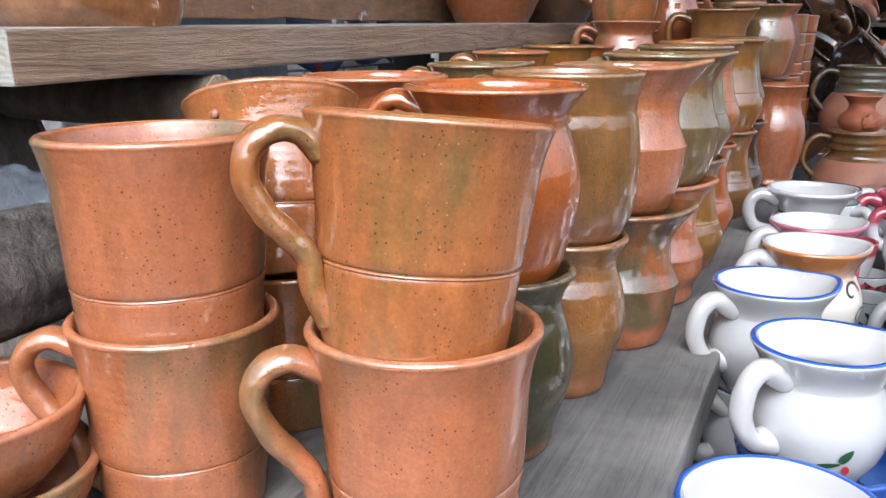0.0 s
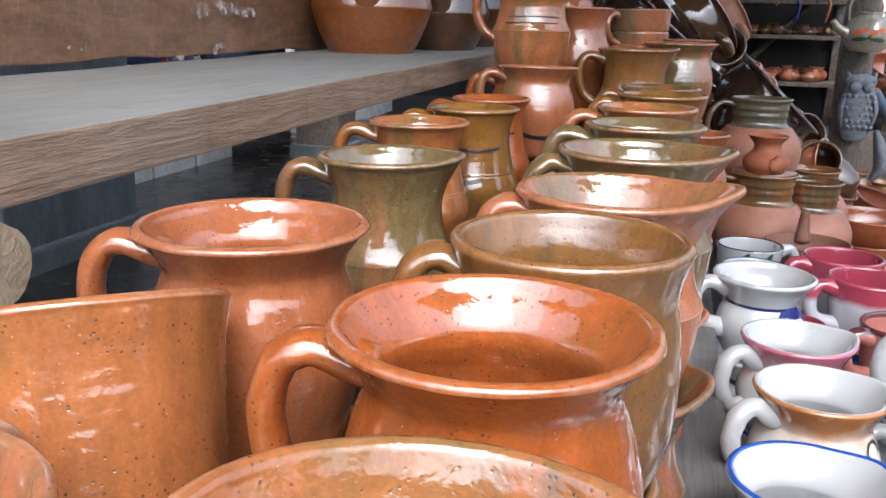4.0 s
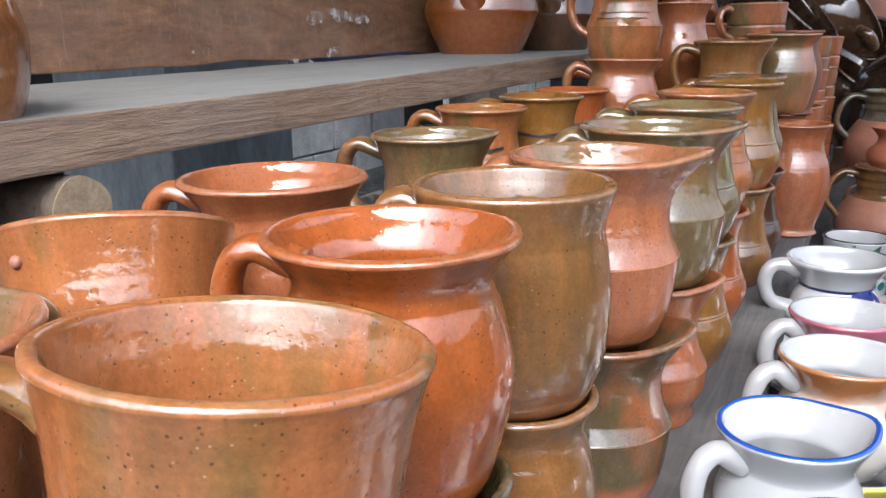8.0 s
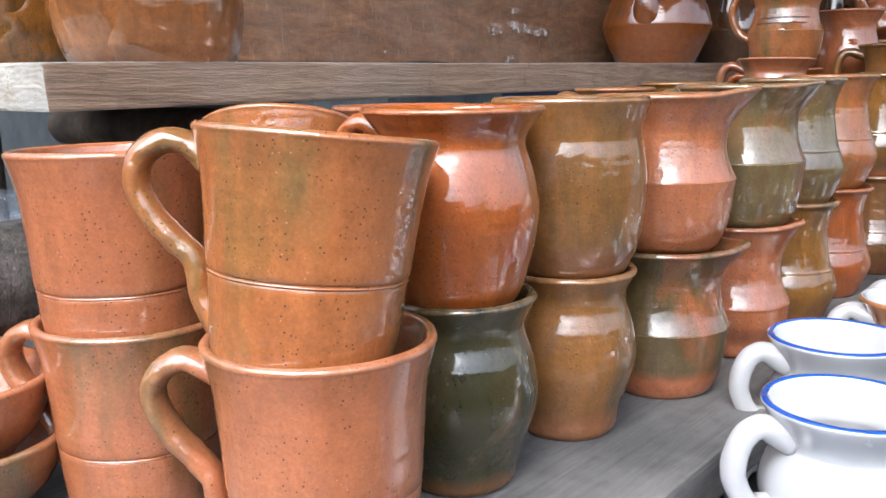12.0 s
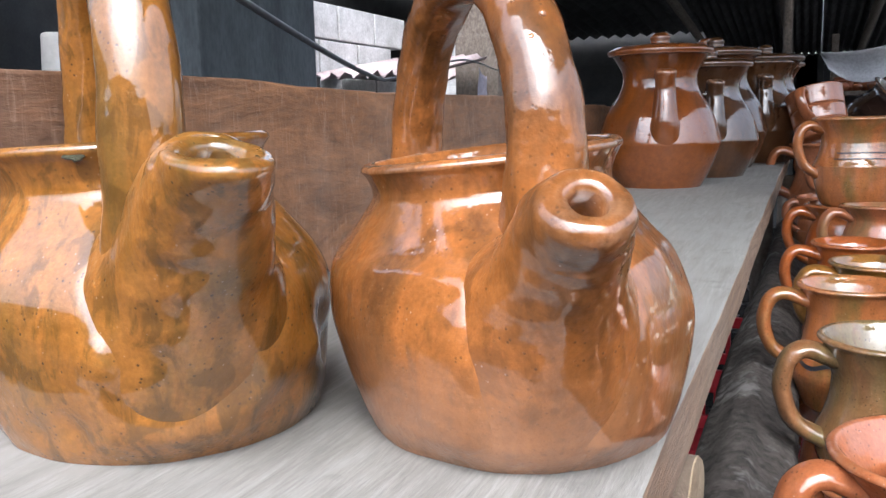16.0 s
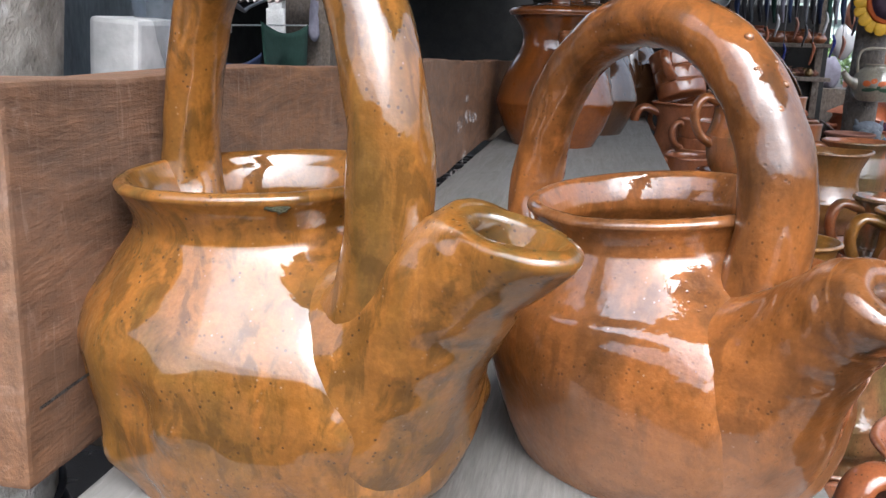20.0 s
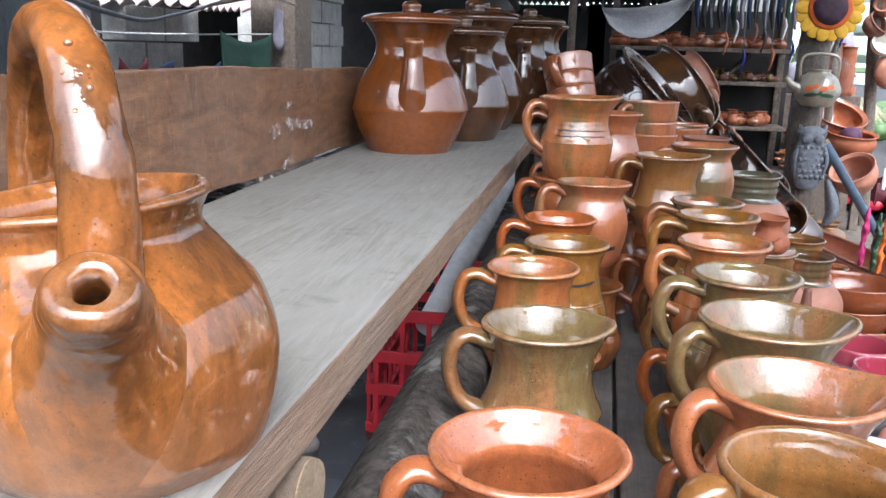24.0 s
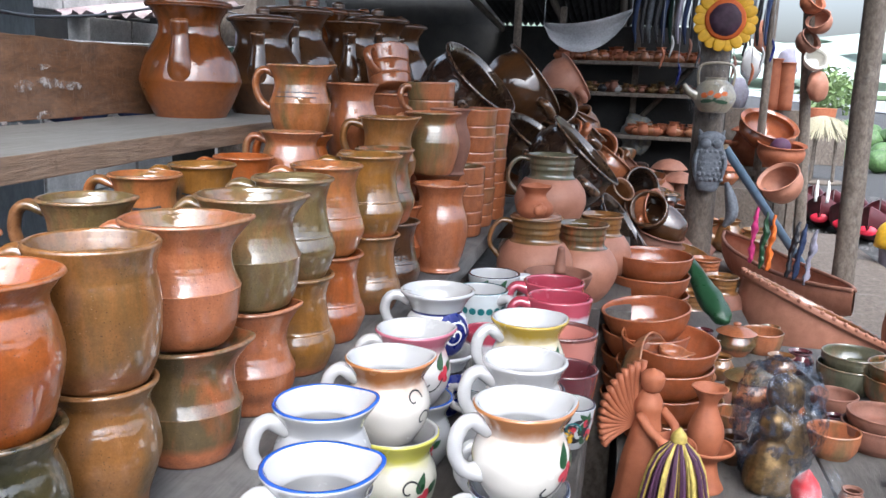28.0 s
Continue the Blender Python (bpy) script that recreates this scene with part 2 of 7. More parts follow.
def plain(name, colour, rough=0.5, metal=0.0, scale=40.0, vary=0.25, relief=0.15, coat=0.0):
    n = Nodes(name, Metallic=metal, Coat_Weight=coat)
    p = n.coords()
    c = n.mix(n.ramp(n.noise(p, scale, 4), (0.3, 0.0), (0.7, 1.0)), colour, tuple((1 - vary) * v for v in colour))
    n.put(n.bsdf.inputs["Base Color"], c)
    n.put(n.bsdf.inputs["Roughness"], n.ramp(n.noise(p, scale * 2), (0.3, rough), (0.7, min(1.0, rough + 0.15))))
    n.put(n.bsdf.inputs["Normal"], n.bump(n.noise(p, scale * 5, 3), relief, 0.0015))
    return n.mat


CLAY_FOOT = (0.36, 0.115, 0.045)
ORANGE = glaze("orange glaze", (0.43, 0.14, 0.034), (0.22, 0.125, 0.03), 0.42, skin=0.9)
TERRA = glaze("terracotta glaze", (0.46, 0.15, 0.052), (0.19, 0.125, 0.042), 0.4, rough=0.34, coat=0.75, scale=15, skin=0.9)
DEEP = glaze("deep orange glaze", (0.42, 0.10, 0.014), (0.36, 0.115, 0.025), 0.4, rough=0.25, skin=0.45)
RUSSET = glaze("russet glaze", (0.42, 0.125, 0.036), (0.44, 0.15, 0.06), 0.5, rough=0.36, skin=0.7)
BROWN = glaze("brown glaze", (0.28, 0.115, 0.024), (0.17, 0.09, 0.024), 0.5, rough=0.26, pale=0.15, foot=(0.2, 0.08, 0.03), foot_z=0.016, skin=0.6)
OLIVE = glaze("olive glaze", (0.05, 0.043, 0.012), (0.10, 0.07, 0.02), 0.45, rough=0.24, pale=0.3, foot=(0.13, 0.055, 0.018), foot_z=0.008, skin=0.5)
MOSS = glaze("moss green glaze", (0.20, 0.135, 0.045), (0.30, 0.13, 0.045), 0.45, rough=0.16, coat=1.0, pale=0.1, mottle=0.4, skin=0.4)
MIXED = glaze("olive and orange glaze", (0.13, 0.085, 0.028), (0.36, 0.105, 0.03), 0.42, rough=0.2, foot=CLAY_FOOT, foot_z=0.016, skin=0.45)
GOLD = glaze("golden brown glaze", (0.30, 0.125, 0.018), (0.14, 0.08, 0.014), 0.5, rough=0.16, foot=CLAY_FOOT, foot_z=0.008, skin=0.35)
AMBER = glaze("amber teapot glaze", (0.39, 0.147, 0.02), (0.23, 0.107, 0.016), 0.5, rough=0.22, coat=1.0, scale=30, pale=0.08, worn=(0.09, 0.085, 0.03), mottle=0.6, skin=0.15)
HONEY = glaze("honey teapot glaze", (0.41, 0.138, 0.026), (0.17, 0.066, 0.016), 0.55, rough=0.22, coat=0.85, scale=26, specks=0.5, foot=(0.32, 0.14, 0.06), foot_z=0.01, pale=0.12, foot_fade=0.034, mottle=0.35, skin=0.5)
JAR = glaze("chestnut jar glaze", (0.24, 0.062, 0.006), (0.11, 0.036, 0.005), 0.5, rough=0.14, coat=1.0, scale=14, pale=0.06, foot=(0.22, 0.06, 0.009), foot_z=0.05, foot_fade=0.03, skin=0.45)
DARKJAR = glaze("dark brown jar glaze", (0.085, 0.035, 0.009), (0.13, 0.05, 0.012), 0.45, rough=0.14, coat=1.0, scale=14, pale=0.05, skin=0.4)
BLACKPAN = glaze("blackish pan glaze", (0.035, 0.018, 0.008), (0.09, 0.05, 0.018), 0.45, rough=0.12, coat=1.0, scale=10, pale=0.05, skin=0.2)
BOWLGLAZE = glaze("bowl glaze", (0.40, 0.105, 0.03), (0.30, 0.08, 0.022), 0.35, rough=0.28, coat=0.7, pale=0.12, scale=12, runs=0.25, skin=0.6)
GREENJUG = glaze("grey green jug glaze", (0.12, 0.115, 0.06), (0.20, 0.13, 0.07), 0.4, rough=0.14, coat=1.0, skin=0.3)
PINKCLAY = bare_clay("pinkish bare clay", (0.383, 0.17, 0.111), (0.281, 0.119, 0.072), 0.6)
REDCLAY = bare_clay("red bare clay", (0.357, 0.115, 0.051), (0.255, 0.076, 0.034))
DULLCLAY = bare_clay("dusky clay", (0.23, 0.098, 0.064), (0.145, 0.064, 0.043))
SHELF_WOOD = plank_wood("grey weathered pine", (0.278, 0.269, 0.251), (0.174, 0.164, 0.148), weather=0.6, grey=(0.255, 0.248, 0.236), relief=0.55)
EDGE_WOOD = plank_wood("sawn pine edge", (0.38, 0.258, 0.172), (0.15, 0.09, 0.055), along=(10, 1.2, 16), weather=0.15, scale=6, relief=1.6)


def end_grain(name):
    """A weathered saw cut: bowed year rings, open pores and crusts of pale mould with ragged edges."""
    n = Nodes(name, Roughness=0.9)
    p = n.coords((1, 1, 1), 0.0)
    ring = n.node("TexWave", 1, {"wave_type": "BANDS", "bands_direction": "Z"}, Vector=n.coords((0.45, 1, 1), 0.0), Scale=95.0, Distortion=9.0, Detail=4.0, Detail_Scale=1.2)
    c = n.mix(n.ramp(ring, (0.2, 0.0), (0.85, 1.0)), (0.24, 0.208, 0.165), (0.31, 0.28, 0.23))
    c = n.mix(n.ramp(n.noise(p, 26, 5, 0.7), (0.42, 0.0), (0.62, 0.75)), c, (0.33, 0.34, 0.33))
    flake = n.noise(n.coords((1, 1, 1.25), 0.0), 170, 4, 0.55, 0.3)
    area = n.ramp(n.noise(p, 13, 3, 0.6), (0.44, 0.0), (0.56, 1.0))
    crust = n.math("MULTIPLY", n.ramp(flake, (0.47, 0.0), (0.53, 1.0)), area)
    c = n.mix(n.math("MULTIPLY", crust, 0.6), c, (0.40, 0.365, 0.29))
    pore = n.ramp(n.noise(p, 260, 4, 0.75), (0.33, 0.85), (0.42, 0.0))
    c = n.mix(pore, c, (0.09, 0.075, 0.05))
    n.put(n.bsdf.inputs["Base Color"], c)
    b = n.bump(ring, 0.12, 0.001)
    b = n.bump(n.math("SUBTRACT", crust, pore), 0.4, 0.0012, b)
    n.put(n.bsdf.inputs["Normal"], n.bump(flake, 0.5, 0.0012, b))
    return n.mat


END_GRAIN = end_grain("mouldy end grain")
BENCH_WOOD = plank_wood("silver grey pine", (0.13, 0.128, 0.127), (0.065, 0.063, 0.061), along=(20, 0.9, 20), weather=0.35)
BOARD_WOOD = plank_wood("reddish sawn board", (0.28, 0.132, 0.06), (0.11, 0.049, 0.021), along=(5, 1, 4), weather=0.12, grey=(0.5, 0.42, 0.36), scale=10, rough=0.75, saw=0.4)
POST_BARK = bark("lichened bark", (0.34, 0.32, 0.285), (0.14, 0.125, 0.105), 95, lichen=0.8)
DARK_BARK = bark("dark bark", (0.12, 0.105, 0.092), (0.015, 0.012, 0.01), 90, 0.022, lichen=0.5)
DULL_CUT = plank_wood("dull old log end", (0.2, 0.165, 0.13), (0.075, 0.06, 0.045), along=(6, 6, 6), weather=0.4, grey=(0.22, 0.21, 0.2), scale=22, relief=1.8)
LOG_CUT = plank_wood("weathered log end", (0.46, 0.35, 0.22), (0.23, 0.155, 0.09), along=(6, 6, 6), weather=0.22, scale=16, relief=1.8)
STUMP_BARK = bark("grey brown lichened bark", (0.32, 0.285, 0.255), (0.12, 0.098, 0.085), 60, 0.006, lichen=0.45)
RED_BARK = bark("reddish brown bark", (0.21, 0.148, 0.12), (0.09, 0.06, 0.048), 75, 0.005)
LOG_BARK = bark("brown log bark", (0.2, 0.15, 0.11), (0.09, 0.065, 0.045), 40, 0.004)
GREY_POST = bark("grey brown post", (0.17, 0.14, 0.115), (0.07, 0.055, 0.044), 75, 0.006)
CONCRETE = rough_paint("stained concrete", (0.165, 0.187, 0.2), (0.08, 0.092, 0.1), 5, 0.9, stretch=(1, 1, 0.35))
BLOCK_WHITE = rough_paint("whitewashed block", (0.62, 0.62, 0.61), (0.4, 0.4, 0.39), 9, 0.9)
# near-black colour carries the shade of dark openings and backgrounds
DARK_WALL = rough_paint("near-black shade wall", (0.016, 0.017, 0.019), (0.03, 0.029, 0.027), 3, 0.95)
WET_FLOOR = rough_paint("wet dark concrete", (0.035, 0.032, 0.03), (0.016, 0.014, 0.014), 2.2, 0.34, relief=0.12)
# matte near-black, chosen so the unseen floor reflects little light
BOUNCE_CUT_FLOOR = rough_paint("near-black matte floor against bounce", (0.03, 0.026, 0.022), (0.016, 0.014, 0.012), 7, 1.0, 120, relief=0.6)
GRAVEL = rough_paint("grey gravel", (0.065, 0.064, 0.063), (0.028, 0.0275, 0.027), 30, 0.95, 260, relief=1.0)
ASPHALT = rough_paint("pale worn asphalt", (0.28, 0.285, 0.29), (0.2, 0.205, 0.21), 0.6, 0.85, 60)
GRASS_MAT = rough_paint("rough grass", (0.075, 0.13, 0.03), (0.045, 0.085, 0.02), 2.5, 0.95, 40, relief=0.8)
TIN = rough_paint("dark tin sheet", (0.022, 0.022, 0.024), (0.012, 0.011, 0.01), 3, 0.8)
PINK_TIN = rough_paint("pinkish corrugated sheet", (0.5, 0.42, 0.42), (0.36, 0.26, 0.25), 6, 0.8)
WHITE_SHEET = rough_paint("white tarpaulin", (0.55, 0.56, 0.58), (0.42, 0.43, 0.46), 4, 0.6)
BLACK_STRAP = plain("black rubber strap", (0.011, 0.013, 0.022), 0.5)
RED_PLASTIC = plain("red plastic crate", (0.6, 0.025, 0.04), 0.35, scale=12)
CLOTH_GREEN = plain("dark green cloth", (0.012, 0.05, 0.035), 0.9)
CLOTH_BLUE = plain("navy cloth", (0.02, 0.035, 0.09), 0.9)
CLOTH_GREY = plain("grey lilac cloth", (0.25, 0.24, 0.3), 0.9)
CLOTH_RED = plain("dark red cloth", (0.14, 0.02, 0.03), 0.9)
YELLOW = plain("yellow paint", (0.75, 0.42, 0.02), 0.5)
SEED = plain("dark flower centre", (0.06, 0.025, 0.05), 0.6, scale=20, vary=0.6)
SEED_RIM = plain("orange flower ring", (0.6, 0.12, 0.015), 0.6, scale=30)
GREY_CARVED = plain("grey painted wood carving", (0.17, 0.19, 0.22), 0.6, scale=80, vary=0.5, relief=0.5)
WHITE_GLAZE = enamel("white enamel", (0.43, 0.43, 0.43))
BLUE_RIM = enamel("white enamel with cobalt rim", (0.43, 0.439, 0.447))
BROWN_RIM = enamel("cream enamel with rust rim", (0.602, 0.576, 0.525), (0.36, 0.14, 0.045), 0.067, 0.2, 0.022)
PINK_RIM = enamel("white enamel with rose rim", (0.585, 0.568, 0.559), (0.42, 0.12, 0.17), 0.068, 0.2, 0.022)
OCHRE_RIM = enamel("cream enamel with ochre rim", (0.602, 0.585, 0.525), (0.40, 0.27, 0.035), 0.066, 0.2, 0.024)
LIME_RIM = enamel("cream enamel with lime rim", (0.602, 0.585, 0.499), (0.58, 0.55, 0.1), 0.06, 0.2, 0.012)
NAVY_BAND = enamel("white enamel with navy lines", (0.516, 0.525, 0.533), (0.015, 0.02, 0.10), 0.0485, 0.0505, 0.0004)
NAVY_RIM = enamel("white enamel with navy rim", (0.43, 0.439, 0.447))
BLUE_GLAZE = enamel("cobalt washed enamel", (0.1, 0.22, 0.55), (0.015, 0.06, 0.28), 0.034, 0.2, 0.012)
TEAL_RIM = enamel("white enamel with teal rim", (0.55, 0.593, 0.602))
RIM_LINE = {BLUE_RIM.name: enamel("cobalt brush line", (0.012, 0.07, 0.34)), NAVY_RIM.name: enamel("navy brush line", (0.015, 0.018, 0.04)), TEAL_RIM.name: enamel("teal brush line", (0.02, 0.09, 0.11))}
ROSE_GLAZE = enamel("raspberry rimmed enamel", (0.533, 0.516, 0.55), (0.36, 0.05, 0.08), 0.054, 0.2, 0.006)
ROSE_INSIDE = enamel("raspberry inside", (0.3, 0.035, 0.06))
clear = Nodes("thin clear film", Base_Color=(0.8, 0.85, 0.9), Roughness=0.08, Coat_Weight=0.8)
clear.put(clear.bsdf.inputs["Alpha"], clear.ramp(clear.noise(clear.coords(), 26, 5, 0.7), (0.55, 0.02), (0.7, 0.35)))
clear.put(clear.bsdf.inputs["Normal"], clear.bump(clear.noise(clear.coords(), 34, 4, 0.6, 1.5), 0.9, 0.012))
CLEAR = clear.mat
# pale grey-green: distance haze mixed into the trees' own colour
HAZE = rough_paint("far trees paled for haze", (0.42, 0.5, 0.42), (0.34, 0.42, 0.36), 0.05, 0.95)
BLUSH_GLAZE = enamel("blush pink glaze", (0.42, 0.16, 0.13), (0.1, 0.03, 0.025), 0.066, 0.2, 0.001)
PLUM_GLAZE = enamel("plum glaze", (0.09, 0.02, 0.025))
COBALT = plain("cobalt paint", (0.012, 0.02, 0.16), 0.2)
LEAF_GREEN = plain("green paint", (0.02, 0.07, 0.03), 0.25)
INK = plain("dark paint", (0.02, 0.02, 0.025), 0.25)
ROSE = plain("rose paint", (0.5, 0.035, 0.06), 0.25)
TEALP = plain("teal paint", (0.02, 0.16, 0.17), 0.25)
STRAW = plain("pale straw", (0.48, 0.44, 0.3), 0.8, scale=90, vary=0.5)
GOLDCLOTH = plain("gold thread", (0.55, 0.42, 0.1), 0.5, scale=150, vary=0.5)
PURPLE = plain("purple cloth", (0.07, 0.02, 0.06), 0.6, scale=120, vary=0.4)
BRONZE = plain("bronze figure paint", (0.24, 0.15, 0.06), 0.3, 0.6, 70, 0.75, 0.5)
MELON = plain("watermelon skin", (0.10, 0.2, 0.06), 0.45, scale=9, vary=0.7)
# leaf colour lightened to paint in the haze over far bushes
HAZED_HEDGE = plain("leaf", (0.22, 0.32, 0.12), 0.7, vary=0.5)
PAINT_WHITE = plain("white paint", (0.78, 0.78, 0.77), 0.5)
STEEL = plain("galvanised wire", (0.35, 0.36, 0.38), 0.4, 0.8)
plastic = Nodes("clear plastic film", Base_Color=(0.2, 0.24, 0.29), Roughness=0.1, Transmission_Weight=0.0, Alpha=0.32, Coat_Weight=0.6)
plastic.put(plastic.bsdf.inputs["Alpha"], plastic.ramp(plastic.noise(plastic.coords(), 22, 5, 0.7), (0.42, 0.14), (0.66, 0.55)))
plastic.put(plastic.bsdf.inputs["Normal"], plastic.bump(plastic.noise(plastic.coords(), 38, 4, 0.6, 1.5), 0.9, 0.012))
PLASTIC = plastic.mat
dusk_film = Nodes("dusky blue film", Base_Color=(0.03, 0.045, 0.075), Roughness=0.08, Coat_Weight=1.0)
dusk_film.put(dusk_film.bsdf.inputs["Alpha"], dusk_film.ramp(dusk_film.noise(dusk_film.coords(), 40, 6, 0.75, 1.0), (0.47, 0.06), (0.6, 0.75)))
dusk_film.put(dusk_film.bsdf.inputs["Normal"], dusk_film.bump(dusk_film.noise(dusk_film.coords(), 34, 4, 0.6, 1.5), 0.9, 0.012))
DUSK_FILM = dusk_film.mat
DUSTY = plank_wood("dusty dark board", (0.12, 0.11, 0.1), (0.055, 0.05, 0.045), along=(8, 1, 8), weather=0.3, grey=(0.25, 0.24, 0.23))
# wood colour taken near black to carry the shade below the cups
SHADE_PLANK = plank_wood("plank darkened for shade", (0.06, 0.05, 0.042), (0.025, 0.02, 0.017), along=(10, 1, 10), weather=0.15)

# ---------------------------------------------------------------- mesh helpers


def mesh(name, verts, faces, mats, smooth=True, indices=None):
    me = bpy.data.meshes.new(name)
    me.from_pydata([tuple(v) for v in verts], [], faces)
    for m in mats if isinstance(mats, (list, tuple)) else [mats]:
        me.materials.append(m)
    me.polygons.foreach_set("use_smooth", [smooth] * len(me.polygons))
    if indices is not None:
        me.polygons.foreach_set("material_index", indices)
    me.update()
    return me


def part(name, bm, material, parent, label=""):
    """Links a bmesh or a mesh as one object under a thing or a part."""
    if isinstance(bm, bmesh.types.BMesh):
        me = bpy.data.meshes.new(name)
        bm.to_mesh(me)
        bm.free()
        me.materials.append(material)
    else:
        me = bm
    ob = new(name, me)
    ob.parent = parent
    return tagged(ob, label) if label else ob


def thing(name, m, label, category, group="", kind=""):
    ob = new(name)
    ob.empty_display_size = 0.02
    ob.matrix_world = m if isinstance(m, Matrix) else pose(*m)
    return tagged(ob, label, category, group, kind)


def solid(name, me, m, label, category, group="", kind=""):
    ob = new(name, me)
    ob.matrix_world = m if isinstance(m, Matrix) else pose(*m)
    return tagged(ob, label, category, group, kind)


def spline(points, n):
    """Catmull-Rom through points of any dimension, n steps a span."""
    p = np.array(points, float)
    p = np.vstack([2 * p[0] - p[1], p, 2 * p[-1] - p[-2]])
    out = []
    for i in range(1, len(p) - 2):
        for k in range(n):
            t = k / n
            a, b, c, d = p[i - 1:i + 3]
            out.append(0.5 * (2 * b + (c - a) * t + (2 * a - 5 * b + 4 * c - d) * t * t + (3 * b - a - 3 * c + d) * t ** 3))
    out.append(p[-2])
    return np.array(out)


def lathe_mesh(name, profile, mats, seg=56, wobble=0.006, seed=0, lip=None, pick=None, smooth=True, squash=(1, 1), dents=()):
    """Turns rows of (r, z) about z. lip: (angle, reach, rise, width, z0) draws a pouring lip; dents: (angle, z, size, depth)."""
    prof = np.array(profile, float)
    ang = np.linspace(0, 2 * math.pi, seg, endpoint=False)
    verts, faces, idx = [], [], []
    top = prof[:, 1].max()
    for i, (r, z) in enumerate(prof):
        for a in ang:
            w = 1 + wobble * noise.noise((3 * math.cos(a) + seed, 3 * math.sin(a), 22 * z + seed)) + 0.6 * wobble * noise.noise((1.3 * math.cos(a) + seed, 1.3 * math.sin(a), seed * 1.7))
            rr, zz = r * w, z + 0.12 * wobble * top * noise.noise((1.5 * math.cos(a), 1.5 * math.sin(a), seed + 5.0)) * (z / top if top else 0)
            if lip:
                d = math.atan2(math.sin(a - lip[0]), math.cos(a - lip[0]))
                g = math.exp(-(d / lip[3]) ** 2) * max(0.0, min(1.0, (z - lip[4]) / (top - lip[4]))) ** 1.6
                if r > 0.2 * prof[:, 0].max():
                    rr += lip[1] * g
                    zz += lip[2] * g
            for da, dz, ds, dd in dents:
                d = math.atan2(math.sin(a - da), math.cos(a - da)) * r
                rr += dd * math.exp(-(d * d + (z - dz) ** 2) / ds ** 2)
            verts.append((rr * math.cos(a) * squash[0], rr * math.sin(a) * squash[1], zz))
    for i in range(len(prof) - 1):
        for k in range(seg):
            k2 = (k + 1) % seg
            faces.append((i * seg + k, i * seg + k2, (i + 1) * seg + k2, (i + 1) * seg + k))
            idx.append(pick(i, prof[i], prof[i + 1]) if pick else 0)
    for row, flip in ((0, True), (len(prof) - 1, False)):
        if prof[row][0] > 1e-5:
            ring = [row * seg + k for k in range(seg)]
            faces.append(tuple(reversed(ring)) if flip else tuple(ring))
            idx.append(idx[0] if flip else idx[-1])
    return mesh(name, verts, faces, mats, smooth, idx)


def hollow(outer, thick=0.004, n=5, floor=0.006):
    """A closed pot profile: control points of the outside from foot to rim, then a round lip and the inside."""
    out = spline(outer, n)
    r, z = out[-1]
    half = thick / 2
    lip = [(r - half + half * math.cos(t), z + half * math.sin(t)) for t in np.linspace(0.5, math.pi, 5)]
    inner = [(max(0.001, a - thick), b) for a, b in out[::-1] if b < z - half and b > out[0][1] + floor]
    rows = [(0.0005, out[0][1])] + [tuple(v) for v in out] + lip + inner
    rows += [(inner[-1][0] * 0.75, out[0][1] + floor), (0.0005, out[0][1] + floor)]
    return rows, 1 + len(out)


def sweep(name, points, radii, mats, seg=14, n=6, flat=1.0, seed=0, rough=0.03, hollow_end=0.0, smooth=True, up=(0, 0, 1), cut=0.0, mouth=0.72, blunt=False):
    """A tube along points; radii one a point; flat squeezes it along the first normal. hollow_end: depth of a mouth at its end."""
    c = spline([(*p, r) for p, r in zip(points, radii)], n)
    pos, rad = c[:, :3], c[:, 3]
    tang = np.gradient(pos, axis=0)
    tang /= np.linalg.norm(tang, axis=1)[:, None] + 1e-12
    u = np.cross(tang[0], np.array(up, float))
    if np.linalg.norm(u) < 1e-3:
        u = np.cross(tang[0], (1.0, 0.3, 0))
    rings = []
    for i in range(len(pos)):
        u = u - tang[i] * np.dot(u, tang[i])
        u /= np.linalg.norm(u)
        v = np.cross(tang[i], u)
        rings.append((pos[i], u.copy(), v, rad[i]))
    if hollow_end:
        p, a, b, r = rings[-1]
        d = tang[-1]
        if blunt:
            rings += [(p + d * r * 0.26, a, b, r * 0.97), (p + d * r * 0.48, a, b, r * 0.86), (p + d * r * 0.56, a, b, r * 0.62)]
        rings += [(p + d * r * 0.5, a, b, r * mouth)] if blunt else [(p + d * r * 0.12, a, b, r * 0.9), (p + d * r * 0.08, a, b, r * mouth)]
        rings += [(p - d * hollow_end * 0.5, a, b, r * mouth * 0.85), (p - d * hollow_end, a, b, r * mouth * 0.8)]
    verts, faces = [], []
    for i, (p, a, b, r) in enumerate(rings):
        for k in range(seg):
            t = 2 * math.pi * k / seg
            rr = r * (1 + rough * noise.noise((2 * math.cos(t) + seed, 2 * math.sin(t), i * 2.1 / n + seed)))
            q = p + a * rr * math.cos(t) + b * rr * flat * math.sin(t)
            if cut:
                k0 = len(rings) - n - 5
                q = q - tang[-1] * cut * max(0.0, min(1.0, (i - k0) / n)) * ((q - p)[2] / (r + 1e-9))
            verts.append(q)
    for i in range(len(rings) - 1):
        for k in range(seg):
            k2 = (k + 1) % seg
            faces.append((i * seg + k, i * seg + k2, (i + 1) * seg + k2, (i + 1) * seg + k))
    faces.append(tuple(reversed(range(seg))))
    faces.append(tuple((len(rings) - 1) * seg + k for k in range(seg)))
    return mesh(name, verts, faces, mats, smooth)


